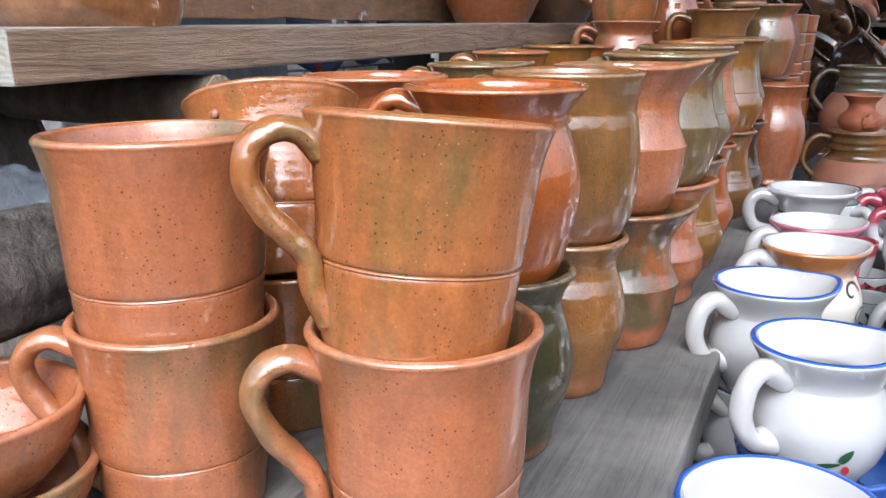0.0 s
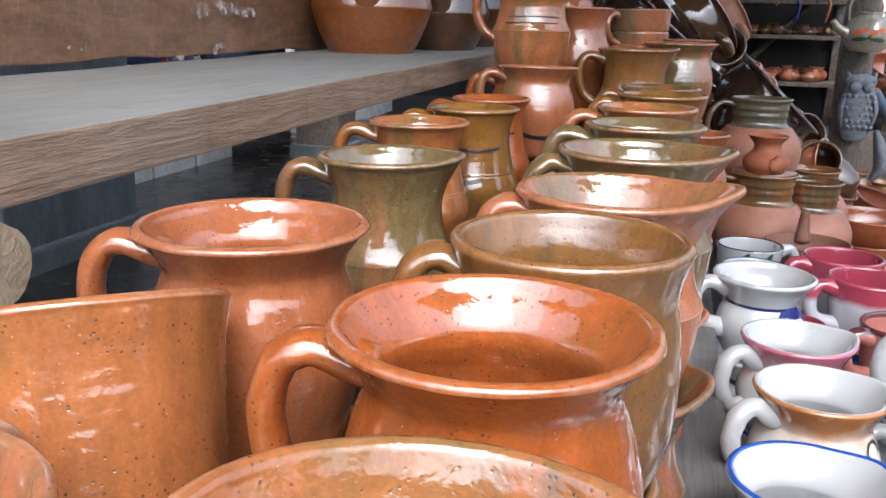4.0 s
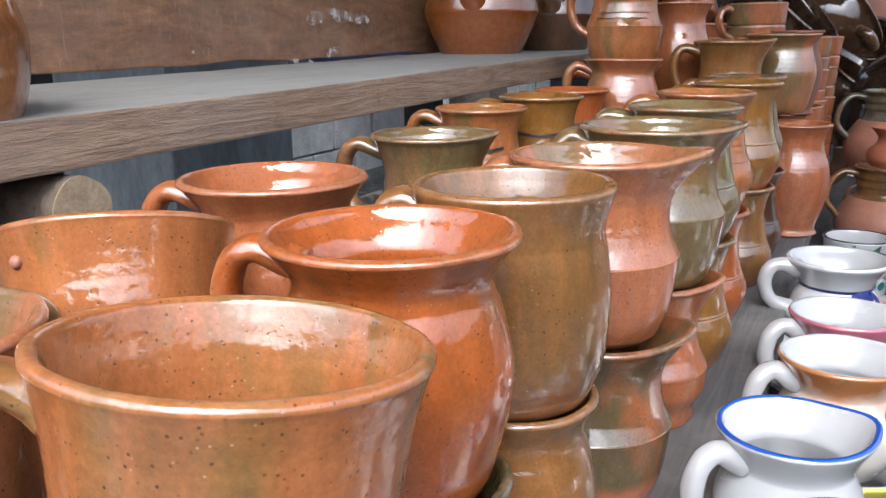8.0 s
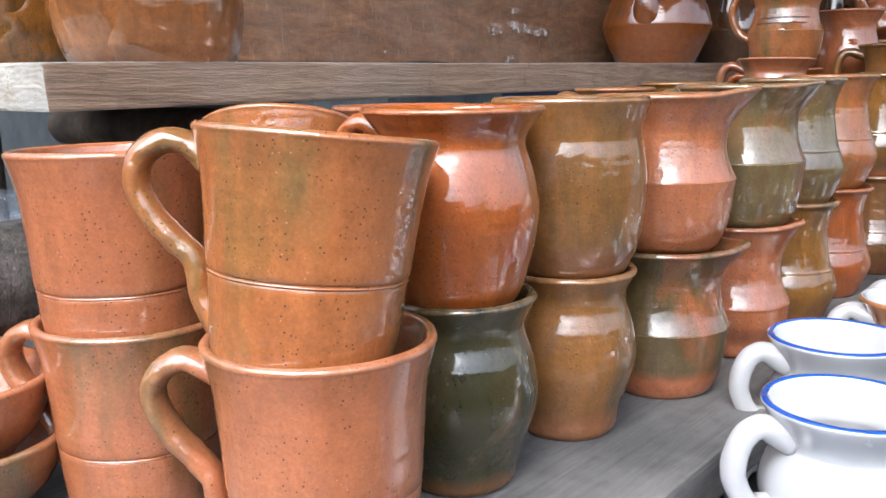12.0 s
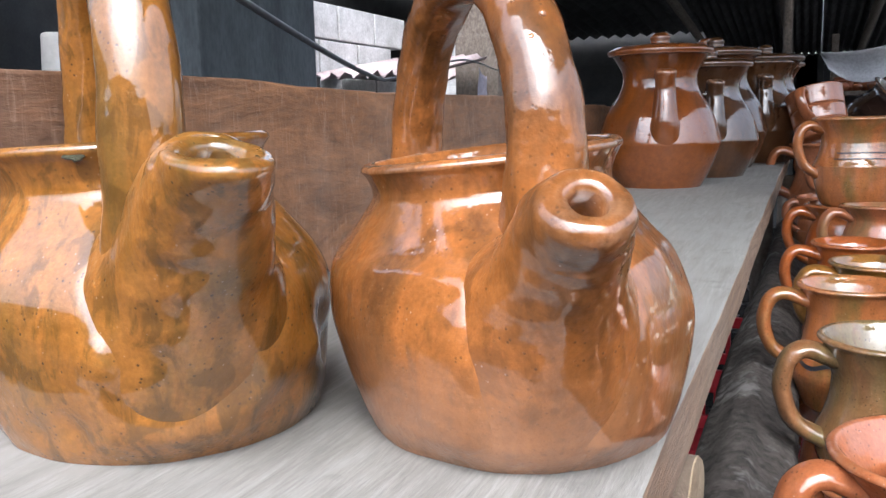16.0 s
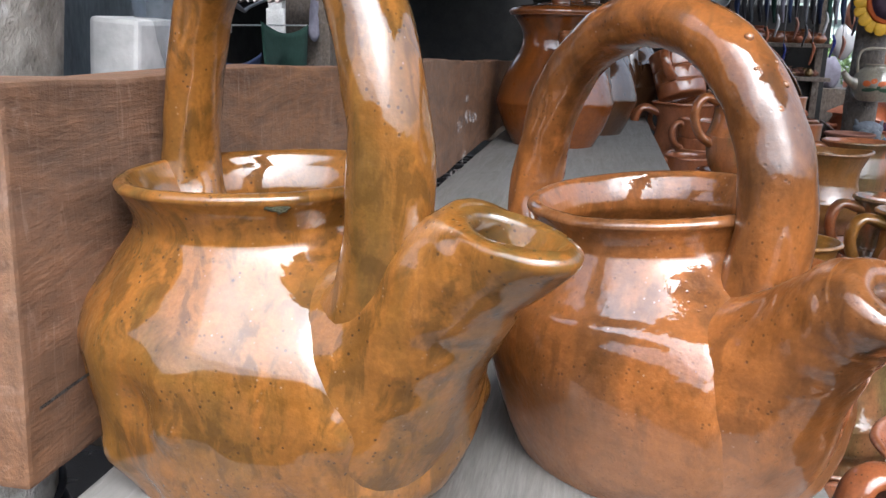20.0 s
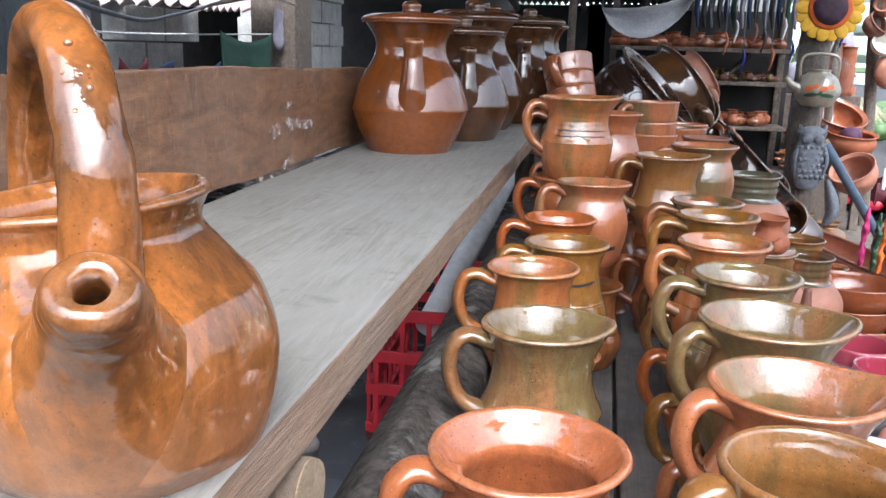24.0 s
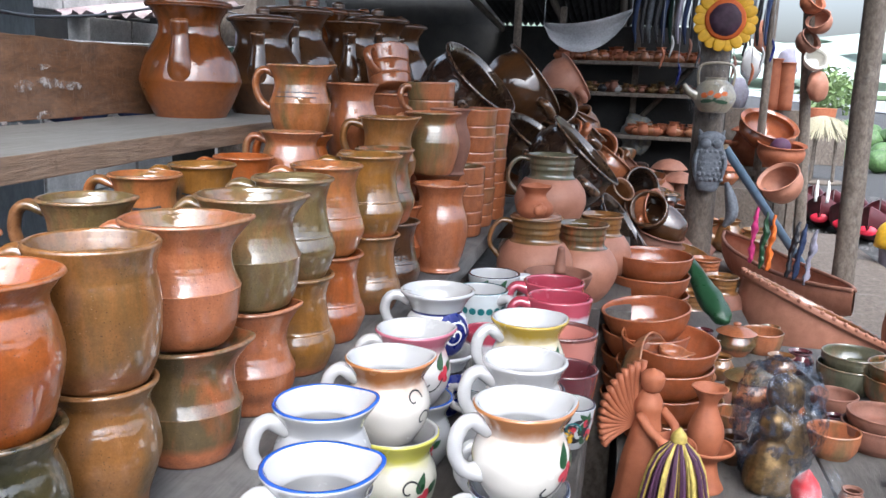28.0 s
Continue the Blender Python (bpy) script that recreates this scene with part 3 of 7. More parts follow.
def slab(name, size, mats, cuts=(1, 1, 1), bevel=0.002, warp=0.0, seed=0, pick=None):
    """A board of that size about its centre, with cut edges eased and a little warp."""
    bm = bmesh.new()
    bmesh.ops.create_cube(bm, size=1.0)
    bmesh.ops.scale(bm, vec=size, verts=bm.verts)
    for axis, n in enumerate(cuts):
        for k in range(1, n):
            no = [0, 0, 0]
            no[axis] = 1
            co = [0, 0, 0]
            co[axis] = size[axis] * (k / n - 0.5)
            bmesh.ops.bisect_plane(bm, geom=bm.verts[:] + bm.edges[:] + bm.faces[:], plane_co=co, plane_no=no)
    if bevel:
        sharp = [e for e in bm.edges if len(e.link_faces) == 2 and e.calc_face_angle(0) > 1]
        bmesh.ops.bevel(bm, geom=sharp, offset=bevel, segments=2, profile=0.6, affect="EDGES")
    for v in bm.verts:
        if warp:
            v.co += Vector((noise.noise(v.co * 9 + Vector((seed, 0, 0))), 0.3 * noise.noise(v.co * 7 + Vector((0, seed, 0))), noise.noise(v.co * 8 + Vector((0, 0, seed))))) * warp
    me = bpy.data.meshes.new(name)
    if pick:
        for f in bm.faces:
            f.material_index = pick(f.normal, f.calc_center_median())
    bm.to_mesh(me)
    bm.free()
    for m in mats if isinstance(mats, (list, tuple)) else [mats]:
        me.materials.append(m)
    return me


def log_mesh(name, a, b, r0, r1, side, end, seg=20, seed=0, n=10, rough=0.12, bend=0.0):
    """A log from a to b with bark and sawn ends."""
    a, b = np.array(a, float), np.array(b, float)
    ax = (b - a) / np.linalg.norm(b - a)
    u = np.cross(ax, (0, 0, 1) if abs(ax[2]) < 0.9 else (1, 0, 0))
    u /= np.linalg.norm(u)
    v = np.cross(ax, u)
    verts, faces, idx = [], [], []
    for i in range(n + 1):
        t = i / n
        c = a + (b - a) * t + u * bend * math.sin(math.pi * t)
        for k in range(seg):
            q = 2 * math.pi * k / seg
            r = (r0 + (r1 - r0) * t) * (1 + rough * noise.noise((1.4 * math.cos(q) + seed, 1.4 * math.sin(q), 3 * t + seed)) + 0.5 * rough * noise.noise((4 * math.cos(q) + seed, 4 * math.sin(q), 0.5 * i + seed)))
            verts.append(c + u * r * math.cos(q) + v * r * math.sin(q))
    for i in range(n):
        for k in range(seg):
            k2 = (k + 1) % seg
            faces.append((i * seg + k, i * seg + k2, (i + 1) * seg + k2, (i + 1) * seg + k))
            idx.append(0)
    for row, way in ((0, -1), (n, 1)):
        ring = verts[row * seg:(row + 1) * seg]
        c = sum(ring) / seg
        k0 = len(verts)
        verts += [c + (v - c) * 0.985 + ax * way * 0.0006 for v in ring]
        verts += [c + (v - c) * 0.5 + ax * way * (0.0006 + 0.02 * r0 * noise.noise((k, seed, way))) for k, v in enumerate(ring)]
        for k in range(seg):
            k2 = (k + 1) % seg
            quad = (k0 + k, k0 + k2, k0 + seg + k2, k0 + seg + k)
            faces.append(quad if way > 0 else quad[::-1])
            edge = (row * seg + k, row * seg + k2, k0 + k2, k0 + k)
            faces.append(edge if way > 0 else edge[::-1])
            idx += [1, 1]
        cap = tuple(k0 + seg + k for k in range(seg))
        faces.append(cap if way > 0 else cap[::-1])
        idx.append(1)
    me = mesh(name, verts, faces, [side, end], True, idx)
    me.polygons.foreach_set("use_smooth", [i == 0 for i in idx])
    return me


def join(*bits):
    """One set of vertices and faces from several meshes with their matrices."""
    bm = bmesh.new()
    for me, m in bits:
        start = len(bm.verts)
        bm.from_mesh(me)
        bm.verts.ensure_lookup_table()
        bmesh.ops.transform(bm, matrix=m, verts=bm.verts[start:])
    return bm


def flat_patch(profile, angle, z, shape, rise=0.0009):
    """A painted motif: (s, t) outlines in metres laid on the wall of a pot of that (r, z) outside."""
    prof = np.array(profile)
    o = np.argsort(prof[:, 1])
    rs, zs = prof[o, 0], prof[o, 1]
    verts, faces = [], []
    for outline in shape:
        c = np.mean(outline, axis=0)
        k = len(verts)
        m = len(outline)
        for ring in (0.0, 0.5, 1.0):
            for s, t in outline:
                ss, tt = c[0] + (s - c[0]) * ring, c[1] + (t - c[1]) * ring
                zz = z + tt
                r = float(np.interp(zz, zs, rs)) + rise
                a = angle + ss / max(r, 0.01)
                verts.append((r * math.cos(a), r * math.sin(a), zz))
        for ring in (0, 1):
            for i in range(m):
                j = (i + 1) % m
                faces.append((k + ring * m + i, k + ring * m + j, k + ring * m + m + j, k + ring * m + m + i))
    return verts, faces


def blob(cx, cy, rx, ry, turn=0.0, n=14, pinch=0.0):
    out = []
    for i in range(n):
        a = 2 * math.pi * i / n
        x, y = rx * math.cos(a), ry * math.sin(a) * (1 - pinch * math.cos(a))
        out.append((cx + x * math.cos(turn) - y * math.sin(turn), cy + x * math.sin(turn) + y * math.cos(turn)))
    return out


def ribbon(points, width):
    """A brush stroke as a row of small overlapping outlines."""
    c = spline(points, 6)
    out = []
    for a, b in zip(c[:-1], c[1:]):
        d = (b - a) / (np.linalg.norm(b - a) + 1e-9)
        q = np.array((-d[1], d[0])) * width / 2
        out.append([tuple(a - q), tuple(b - q), tuple(b + q), tuple(a + q)])
    return out

# ---------------------------------------------------------------- kinds of pot
# Outside rows of (radius, height) from foot to rim.
KINDS = {
    "straight": [(0.034, 0), (0.0365, 0.003), (0.0390, 0.0305), (0.0379, 0.0318), (0.0394, 0.0332), (0.0384, 0.0346), (0.0398, 0.036), (0.0407, 0.052), (0.0425, 0.075), (0.0455, 0.089), (0.0465, 0.092)],
    "flared": [(0.0335, 0), (0.0355, 0.003), (0.0378, 0.0295), (0.0367, 0.0309), (0.0384, 0.0322), (0.0374, 0.0336), (0.0388, 0.0352), (0.0400, 0.05), (0.0425, 0.07), (0.0452, 0.081), (0.0462, 0.0838)],
    "belly": [(0.028, 0), (0.031, 0.004), (0.034, 0.012), (0.0395, 0.035), (0.040, 0.048), (0.0365, 0.064), (0.0335, 0.073), (0.0345, 0.079), (0.0405, 0.087), (0.0425, 0.089)],
    "cup": [(0.030, 0), (0.033, 0.004), (0.0385, 0.020), (0.0405, 0.045), (0.039, 0.063), (0.0375, 0.072), (0.0385, 0.08), (0.041, 0.088), (0.0415, 0.09)],
    "barrel": [(0.026, 0), (0.0285, 0.004), (0.030, 0.014), (0.036, 0.032), (0.0385, 0.045), (0.036, 0.062), (0.032, 0.074), (0.0325, 0.081), (0.0365, 0.0885), (0.038, 0.091)],
    "pitcher": [(0.031, 0), (0.034, 0.004), (0.0385, 0.017), (0.0415, 0.040), (0.0413, 0.043), (0.0375, 0.052), (0.0345, 0.066), (0.0355, 0.075), (0.0415, 0.086), (0.0445, 0.090)],
    "waisted": [(0.029, 0), (0.032, 0.003), (0.0325, 0.012), (0.0375, 0.022), (0.0385, 0.034), (0.0385, 0.037), (0.0345, 0.046), (0.0315, 0.058), (0.0315, 0.072), (0.0365, 0.086), (0.0395, 0.090)],
    "bulged": [(0.027, 0), (0.030, 0.003), (0.034, 0.012), (0.0385, 0.026), (0.0355, 0.038), (0.0345, 0.0395), (0.0345, 0.0405), (0.0335, 0.043), (0.031, 0.055), (0.0295, 0.07), (0.033, 0.084), (0.037, 0.089)],
    "vase": [(0.028, 0), (0.033, 0.003), (0.030, 0.010), (0.036, 0.03), (0.042, 0.06), (0.040, 0.082), (0.034, 0.1), (0.033, 0.114), (0.038, 0.126), (0.041, 0.13)],
    "tankard": [(0.036, 0), (0.039, 0.004), (0.040, 0.02), (0.0385, 0.023), (0.0400, 0.026), (0.0408, 0.044), (0.039, 0.047), (0.041, 0.05), (0.0425, 0.07), (0.0435, 0.076)],
    "milk": [(0.024, 0), (0.0265, 0.003), (0.034, 0.016), (0.0375, 0.03), (0.0365, 0.04), (0.0315, 0.052), (0.0305, 0.056), (0.0325, 0.062), (0.037, 0.07), (0.0385, 0.073)],
    "teacup": [(0.020, 0), (0.0225, 0.003), (0.030, 0.018), (0.035, 0.042), (0.0375, 0.062), (0.0385, 0.068)],
    "spool": [(0.024, 0), (0.027, 0.003), (0.034, 0.018), (0.036, 0.030), (0.0335, 0.041), (0.029, 0.0475), (0.0295, 0.052), (0.035, 0.062), (0.041, 0.069), (0.042, 0.071)],
    "saucerbowl": [(0.024, 0), (0.027, 0.004), (0.036, 0.016), (0.0425, 0.03), (0.045, 0.042), (0.046, 0.046)],
}
HANDLE = {
    "flared": ((0.0415, 0.070), (0.0465, 0.0765), (0.056, 0.0775), (0.0645, 0.071), (0.0655, 0.060), (0.0590, 0.049), (0.0500, 0.0405), (0.0425, 0.033), (0.0395, 0.021), (0.0365, 0.009)),
    "straight": ((0.0425, 0.078), (0.052, 0.0845), (0.063, 0.080), (0.0665, 0.069), (0.060, 0.054), (0.051, 0.043), (0.0452, 0.034), (0.0428, 0.022), (0.0395, 0.012)),
    "belly": ((0.037, 0.078), (0.047, 0.0835), (0.0562, 0.077), (0.0588, 0.061), (0.052, 0.043), (0.038, 0.032)),
    "teacup": ((0.0365, 0.06), (0.050, 0.063), (0.057, 0.050), (0.051, 0.033), (0.032, 0.024)),
    "milk": ((0.032, 0.058), (0.043, 0.065), (0.0525, 0.057), (0.0545, 0.041), (0.047, 0.027), (0.036, 0.023)),
}
CACHE = {}


def outside(kind):
    return spline(KINDS[kind], 5)


def pot_meshes(kind, mat, lip, handle_scale, thick):
    key = (kind, mat.name, lip, handle_scale)
    if key not in CACHE:
        seed = len(CACHE) * 3.7
        rows, rim = hollow(KINDS[kind], thick)
        white = mat.name.startswith(("white enamel", "cream enamel"))
        z0 = KINDS[kind][-1][1] * 0.62
        inner = WHITE_GLAZE if white else (ROSE_INSIDE if mat is ROSE_GLAZE else mat)
        line = RIM_LINE.get(mat.name)
        body = lathe_mesh("body", rows, [mat, inner, line or mat], 60, 0.012, seed, (0.0, lip[0], lip[1], 0.42, z0) if lip else None, pick=lambda i, a, b: 1 if i > rim + (2 if line or not white else 0) else (2 if i >= rim else 0))
        hk = HANDLE.get(kind) or HANDLE["belly"]
        zs = KINDS[kind][-1][1] / 0.089 if kind not in HANDLE else 1
        zs = zs if kind != "vase" else 1.1
        pts = [(r + (handle_scale - 1) * max(0, r - 0.042), 0, z * zs) for r, z in hk]
        fat = 1.05 if kind in ("milk", "teacup", "spool") else 1.0
        # both ends are pressed into the wall
        wall = sorted((z, r) for r, z in outside(kind))
        for end in (0, -1):
            sunk = float(np.interp(pts[end][2], [z for z, r in wall], [r for z, r in wall])) - 0.0035
            pts[end] = (min(pts[end][0], sunk), 0, pts[end][2])
        rad = [0.0092 * fat if i in (0, len(pts) - 1) else (0.0082 if fat == 1 else 0.0065) for i in range(len(pts))]
        strap = sweep("handle", pts, rad, WHITE_GLAZE if white else mat, 18, 7, 0.6 if fat == 1 else 0.9, seed, 0.1, up=(0, 0, 1))
        CACHE[key] = (body, strap)
    return CACHE[key]


def pot(name, kind, mat, x, y, z, label, category="mug", turn=200.0, lip=None, lip_turn=None, size=1.0, tilt=(0, 0), handle=1.0, group="", thick=0.0047, decor=()):
    """A mug, jug or cup: body, handle and painted motifs. turn: degrees at which the handle stands; lip_turn: where it pours."""
    if lip and lip_turn is None:
        lip_turn = turn + 180
    body, strap = pot_meshes(kind, mat, lip, handle, thick)
    m = pose(x, y, z, tilt[0], tilt[1], 0) @ Matrix.Scale(size, 4)
    ob = thing(name, m, label, category, group)
    b = part("body", body, mat, ob)
    b.matrix_basis = pose(0, 0, 0, 0, 0, lip_turn if lip else 37 * x * 100)
    if handle:
        h = part("handle", strap, mat, ob)
        h.matrix_basis = pose(0, 0, 0, 0, 0, turn)
    for what, paint, angle, height, shapes in decor:
        verts, faces = flat_patch(outside(kind), radians(angle), height, shapes)
        part(what, mesh(what, verts, faces, paint), paint, ob)
    return ob


def flower(angle, z, s=1.0):
    """Leaf, petals, stem and curl as brushed on the white ware."""
    petals = [blob(0, 0, 0.0045 * s, 0.0032 * s, 0.5), blob(0.005 * s, 0.003 * s, 0.004 * s, 0.003 * s, 1.2), blob(0.004 * s, -0.003 * s, 0.004 * s, 0.003 * s, -0.6)]
    leaf = [blob(0.002 * s, 0.011 * s, 0.0075 * s, 0.0033 * s, 1.0, pinch=0.5), blob(0.012 * s, 0.006 * s, 0.006 * s, 0.0028 * s, 0.5, pinch=0.5)]
    stem = ribbon([(0.001 * s, -0.002 * s), (-0.004 * s, -0.009 * s), (-0.010 * s, -0.012 * s), (-0.014 * s, -0.009 * s), (-0.012 * s, -0.005 * s)], 0.0014 * s)
    return (("petals", ROSE, angle, z, petals), ("leaf", LEAF_GREEN, angle, z, leaf), ("stem", INK, angle, z, stem))


def curl(angle, z, s=1.0, paint=None):
    pts = [(0.008 * s * (1 - t) * math.cos(6 * t), 0.008 * s * (1 - t) * math.sin(6 * t)) for t in np.linspace(0, 0.85, 9)]
    return (("scroll", paint or INK, angle, z, ribbon(pts, 0.0013 * s)),)


def spiral_panel(angle, z, s=1.0):
    """Cobalt panel with a white spiral left open."""
    pts = [(0.0085 * s * (1 - t) * math.cos(11 * t), 0.0085 * s * (1 - t) * math.sin(11 * t)) for t in np.linspace(0, 0.9, 16)]
    return (("panel", COBALT, angle, z, [blob(0, 0, 0.012 * s, 0.013 * s, n=18), blob(0.014 * s, -0.006 * s, 0.006 * s, 0.008 * s), blob(-0.012 * s, -0.01 * s, 0.005 * s, 0.006 * s)]),)


def spiral_line(angle, z, s=1.0):
    pts = [(0.009 * s * (1 - t) * math.cos(11 * t), 0.009 * s * (1 - t) * math.sin(11 * t)) for t in np.linspace(0, 0.9, 16)]
    return ("spiral", PAINT_WHITE, angle, z, ribbon(pts, 0.0013 * s))


def spiral(angle, z, s=1.0):
    verts = spiral_panel(angle, z, s)
    return verts + (spiral_line(angle, z, s),)


def busy(angle, z, s=1.0, seed=0):
    """Crowded brush painting: dark leaves, red petals, teal curls."""
    r = random.Random(seed)
    dark = [blob(r.uniform(-0.016, 0.016) * s, r.uniform(-0.014, 0.014) * s, 0.006 * s, 0.0024 * s, r.uniform(0, 3), pinch=0.5) for _ in range(16)]
    red = [blob(r.uniform(-0.014, 0.014) * s, r.uniform(-0.012, 0.012) * s, 0.0045 * s, 0.0034 * s, r.uniform(0, 3)) for _ in range(5)]
    green = [blob(r.uniform(-0.017, 0.017) * s, r.uniform(-0.014, 0.014) * s, 0.006 * s, 0.0028 * s, r.uniform(0, 3), pinch=0.5) for _ in range(5)]
    gold = [blob(r.uniform(-0.015, 0.015) * s, r.uniform(-0.012, 0.012) * s, 0.0034 * s, 0.003 * s, r.uniform(0, 3)) for _ in range(4)]
    return (("leaf", INK, angle, z, dark), ("petals", ROSE, angle + 3, z + 0.001, red), ("leaf", LEAF_GREEN, angle - 5, z, green), ("petals", YELLOW, angle + 6, z - 0.002, gold)) + curl(angle - 22, z, 1.3 * s, TEALP) + curl(angle + 26, z + 0.006, 1.1 * s, INK)


BOWLS = {}


def bowl(x, y, z, r, h, label, mat=None, tilt=(0, 0), turn=0.0, name="bowl", group="", inside=None, foot=0.55, steep=0.85, nose=0.0, rim=0.0):
    mat = mat or BOWLGLAZE
    key = (round(r, 4), round(h, 4), mat.name, foot, steep, nose, rim, inside.name if inside else "")
    if key not in BOWLS:
        outer = [(r * foot, 0), (r * (foot + 0.04), 0.003), (r * (foot + (steep - foot) * 0.75), h * 0.3), (r * (steep + (1 - steep) * 0.5), h * 0.68), (r * (0.985 + rim * 0.5), h * 0.93), (r * (1 + rim), h)]
        rows, k = hollow(outer, max(0.0045, 0.045 * r), 4, 0.008)
        BOWLS[key] = lathe_mesh("bowl", rows, [mat, inside or mat], 56, 0.01, len(BOWLS) * 2.3, (0.0, nose, nose * 0.3, 0.22, h * 0.5) if nose else None, pick=lambda i, a, b: 1 if i > k + 1 else 0)
    return solid(name, BOWLS[key], pose(x, y, z, tilt[0], tilt[1], turn), label, "bowl", group)

# ---------------------------------------------------------------- ground, road and buildings
ground = solid("ground", slab("ground", (900, 900, 0.4), GRAVEL, bevel=0), (0, 0, -0.2), "grey wet gravel ground of a roadside stall", "ground", kind="structure")
solid("floor", slab("floor", (3.2, 7.0, 0.04), WET_FLOOR, bevel=0.004), (-2.05, 3.3, 0.012), "dark wet concrete floor with puddles behind the shelf", "floor", kind="structure")
# unseen floor, added to keep bounced light off the pots
solid("floor", slab("floor", (5.6, 3.4, 0.03), BOUNCE_CUT_FLOOR, bevel=0.004), (-0.36, -1.5, 0.008), "unseen near-black floor added to cut bounced light", "floor", kind="structure")
solid("road", slab("road", (9.0, 500, 0.02), ASPHALT, bevel=0), (13.6, 150, 0.03), "pale worn asphalt road beside the stall", "road", kind="structure")
for dx in (-3.9, 3.9):
    solid("trim", slab("trim", (0.14, 480, 0.006), PAINT_WHITE, bevel=0), (13.6 + dx, 150, 0.045), "white painted edge line of the road", "road line", kind="structure")
solid("grass_verge", slab("grass_verge", (14, 480, 0.1), GRASS_MAT, (6, 60, 1), bevel=0, warp=0.02), (26, 150, 0.03), "green grass verge across the road", "grass", kind="stuff")


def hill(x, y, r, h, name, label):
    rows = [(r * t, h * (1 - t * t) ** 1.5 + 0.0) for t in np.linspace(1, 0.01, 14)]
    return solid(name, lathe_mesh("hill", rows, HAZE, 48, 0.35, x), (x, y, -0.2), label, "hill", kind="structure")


# haze over the hills is in their pale colour, not in the air
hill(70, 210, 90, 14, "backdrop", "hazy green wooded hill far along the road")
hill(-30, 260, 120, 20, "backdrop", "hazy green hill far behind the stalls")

# posts of the stall, and its roof of dark tin on rafters
def round_post(name, x, y, z0, z1, r, mat, label, lean=(0, 0), seed=0):
    return solid(name, log_mesh(name, (0, 0, 0), (lean[0], lean[1], z1 - z0), r, r * 0.93, mat, LOG_CUT, 22, seed, 14, 0.16), (x, y, z0), label, "post")


round_post("roof_post", 1.035, 3.42, 0, 2.3, 0.043, GREY_POST, "leaning grey brown wooden roof post on the gravel", (0.0, 0.06), 3)
post = round_post("sign_post", 0.49, 3.46, 0, 1.75, 0.055, GREY_POST, "grey brown wooden post hung with carvings and pots", (0.02, 0.03), 8)
round_post("shelf_post", -0.717, 0.345, 0, 1.9, 0.0305, POST_BARK, "pale lichened tree post that holds the upper shelf", (0.18, 0.0), 21)
round_post("roof_post", 1.17, 4.95, 0, 1.5, 0.03, GREY_POST, "thin grey post hung with clay pots", (-0.1, 0.0), 5)


def tin_sheet(name, x0, x1, y0, y1, z0, z1, mat, label, waves=40, depth=0.02, kind="structure", category="roof", along="y", jag=0.0):
    verts, faces = [], []
    n = waves * 4
    for j in range(3):
        for i in range(n + 1):
            s, t = i / n, j / 2
            w = depth * math.sin(2 * math.pi * waves * s)
            tt = t + (jag * noise.noise((s * 40, 3.0, 1.0)) if j == 0 else 0)
            verts.append((x0 + (x1 - x0) * s, y0 + (y1 - y0) * tt, z0 + (z1 - z0) * tt + w))
    for j in range(2):
        for i in range(n):
            a = j * (n + 1) + i
            faces.append((a, a + 1, a + n + 2, a + n + 1))
    ob = solid(name, mesh(name, verts, faces, mat), pose(0, 0, 0), label, category, kind=kind)
    m = ob.modifiers.new("thickness", "SOLIDIFY")
    m.thickness = 0.003
    return ob


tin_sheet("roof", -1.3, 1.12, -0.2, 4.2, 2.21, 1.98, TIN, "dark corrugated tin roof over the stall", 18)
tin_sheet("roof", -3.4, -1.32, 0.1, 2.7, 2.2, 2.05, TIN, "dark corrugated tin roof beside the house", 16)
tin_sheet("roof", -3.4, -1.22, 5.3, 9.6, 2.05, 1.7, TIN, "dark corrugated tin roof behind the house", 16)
# added near-black wall stands in for the darkness behind the house
solid("wall_far", slab("wall", (6.0, 0.06, 2.6), DARK_WALL, bevel=0.003), (-4.2, 9.7, 1.3), "near-black wall added for the dark behind the house", "wall", kind="structure")
# unseen walls, added to keep low sky out of the glaze reflections
solid("wall_left", slab("wall", (0.12, 3.6, 1.5), DARK_WALL, bevel=0.003), (-3.0, -1.4, 0.75), "unseen dark wall added to block low sky at left", "wall", kind="structure")
solid("wall_behind", slab("wall", (7.0, 0.15, 1.6), DARK_WALL, bevel=0.003), (-0.2, -3.2, 0.8), "unseen dark wall added to block low sky behind", "wall", kind="structure")
# unseen right side, added in three heights to limit the side light
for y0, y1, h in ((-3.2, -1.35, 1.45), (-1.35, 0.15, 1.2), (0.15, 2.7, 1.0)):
    solid("wall_right", slab("wall", (0.12, y1 - y0, h), DARK_WALL, bevel=0.003), (2.45, (y0 + y1) / 2, h / 2), "unseen dark wall added to limit light from the right", "wall", kind="structure")
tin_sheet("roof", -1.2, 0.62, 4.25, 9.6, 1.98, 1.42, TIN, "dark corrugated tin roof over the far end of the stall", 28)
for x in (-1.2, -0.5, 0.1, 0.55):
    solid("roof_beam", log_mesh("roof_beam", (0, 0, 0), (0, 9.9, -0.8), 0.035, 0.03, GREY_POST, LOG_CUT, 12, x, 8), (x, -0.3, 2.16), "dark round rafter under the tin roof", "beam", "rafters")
# two added walls whose near-black colour makes the far end look shaded
solid("wall_far", slab("wall", (3.2, 0.06, 1.4), DARK_WALL, bevel=0.003), (-1.85, 9.6, 0.7), "near-black wall standing in for shade at the far end", "wall", kind="structure")
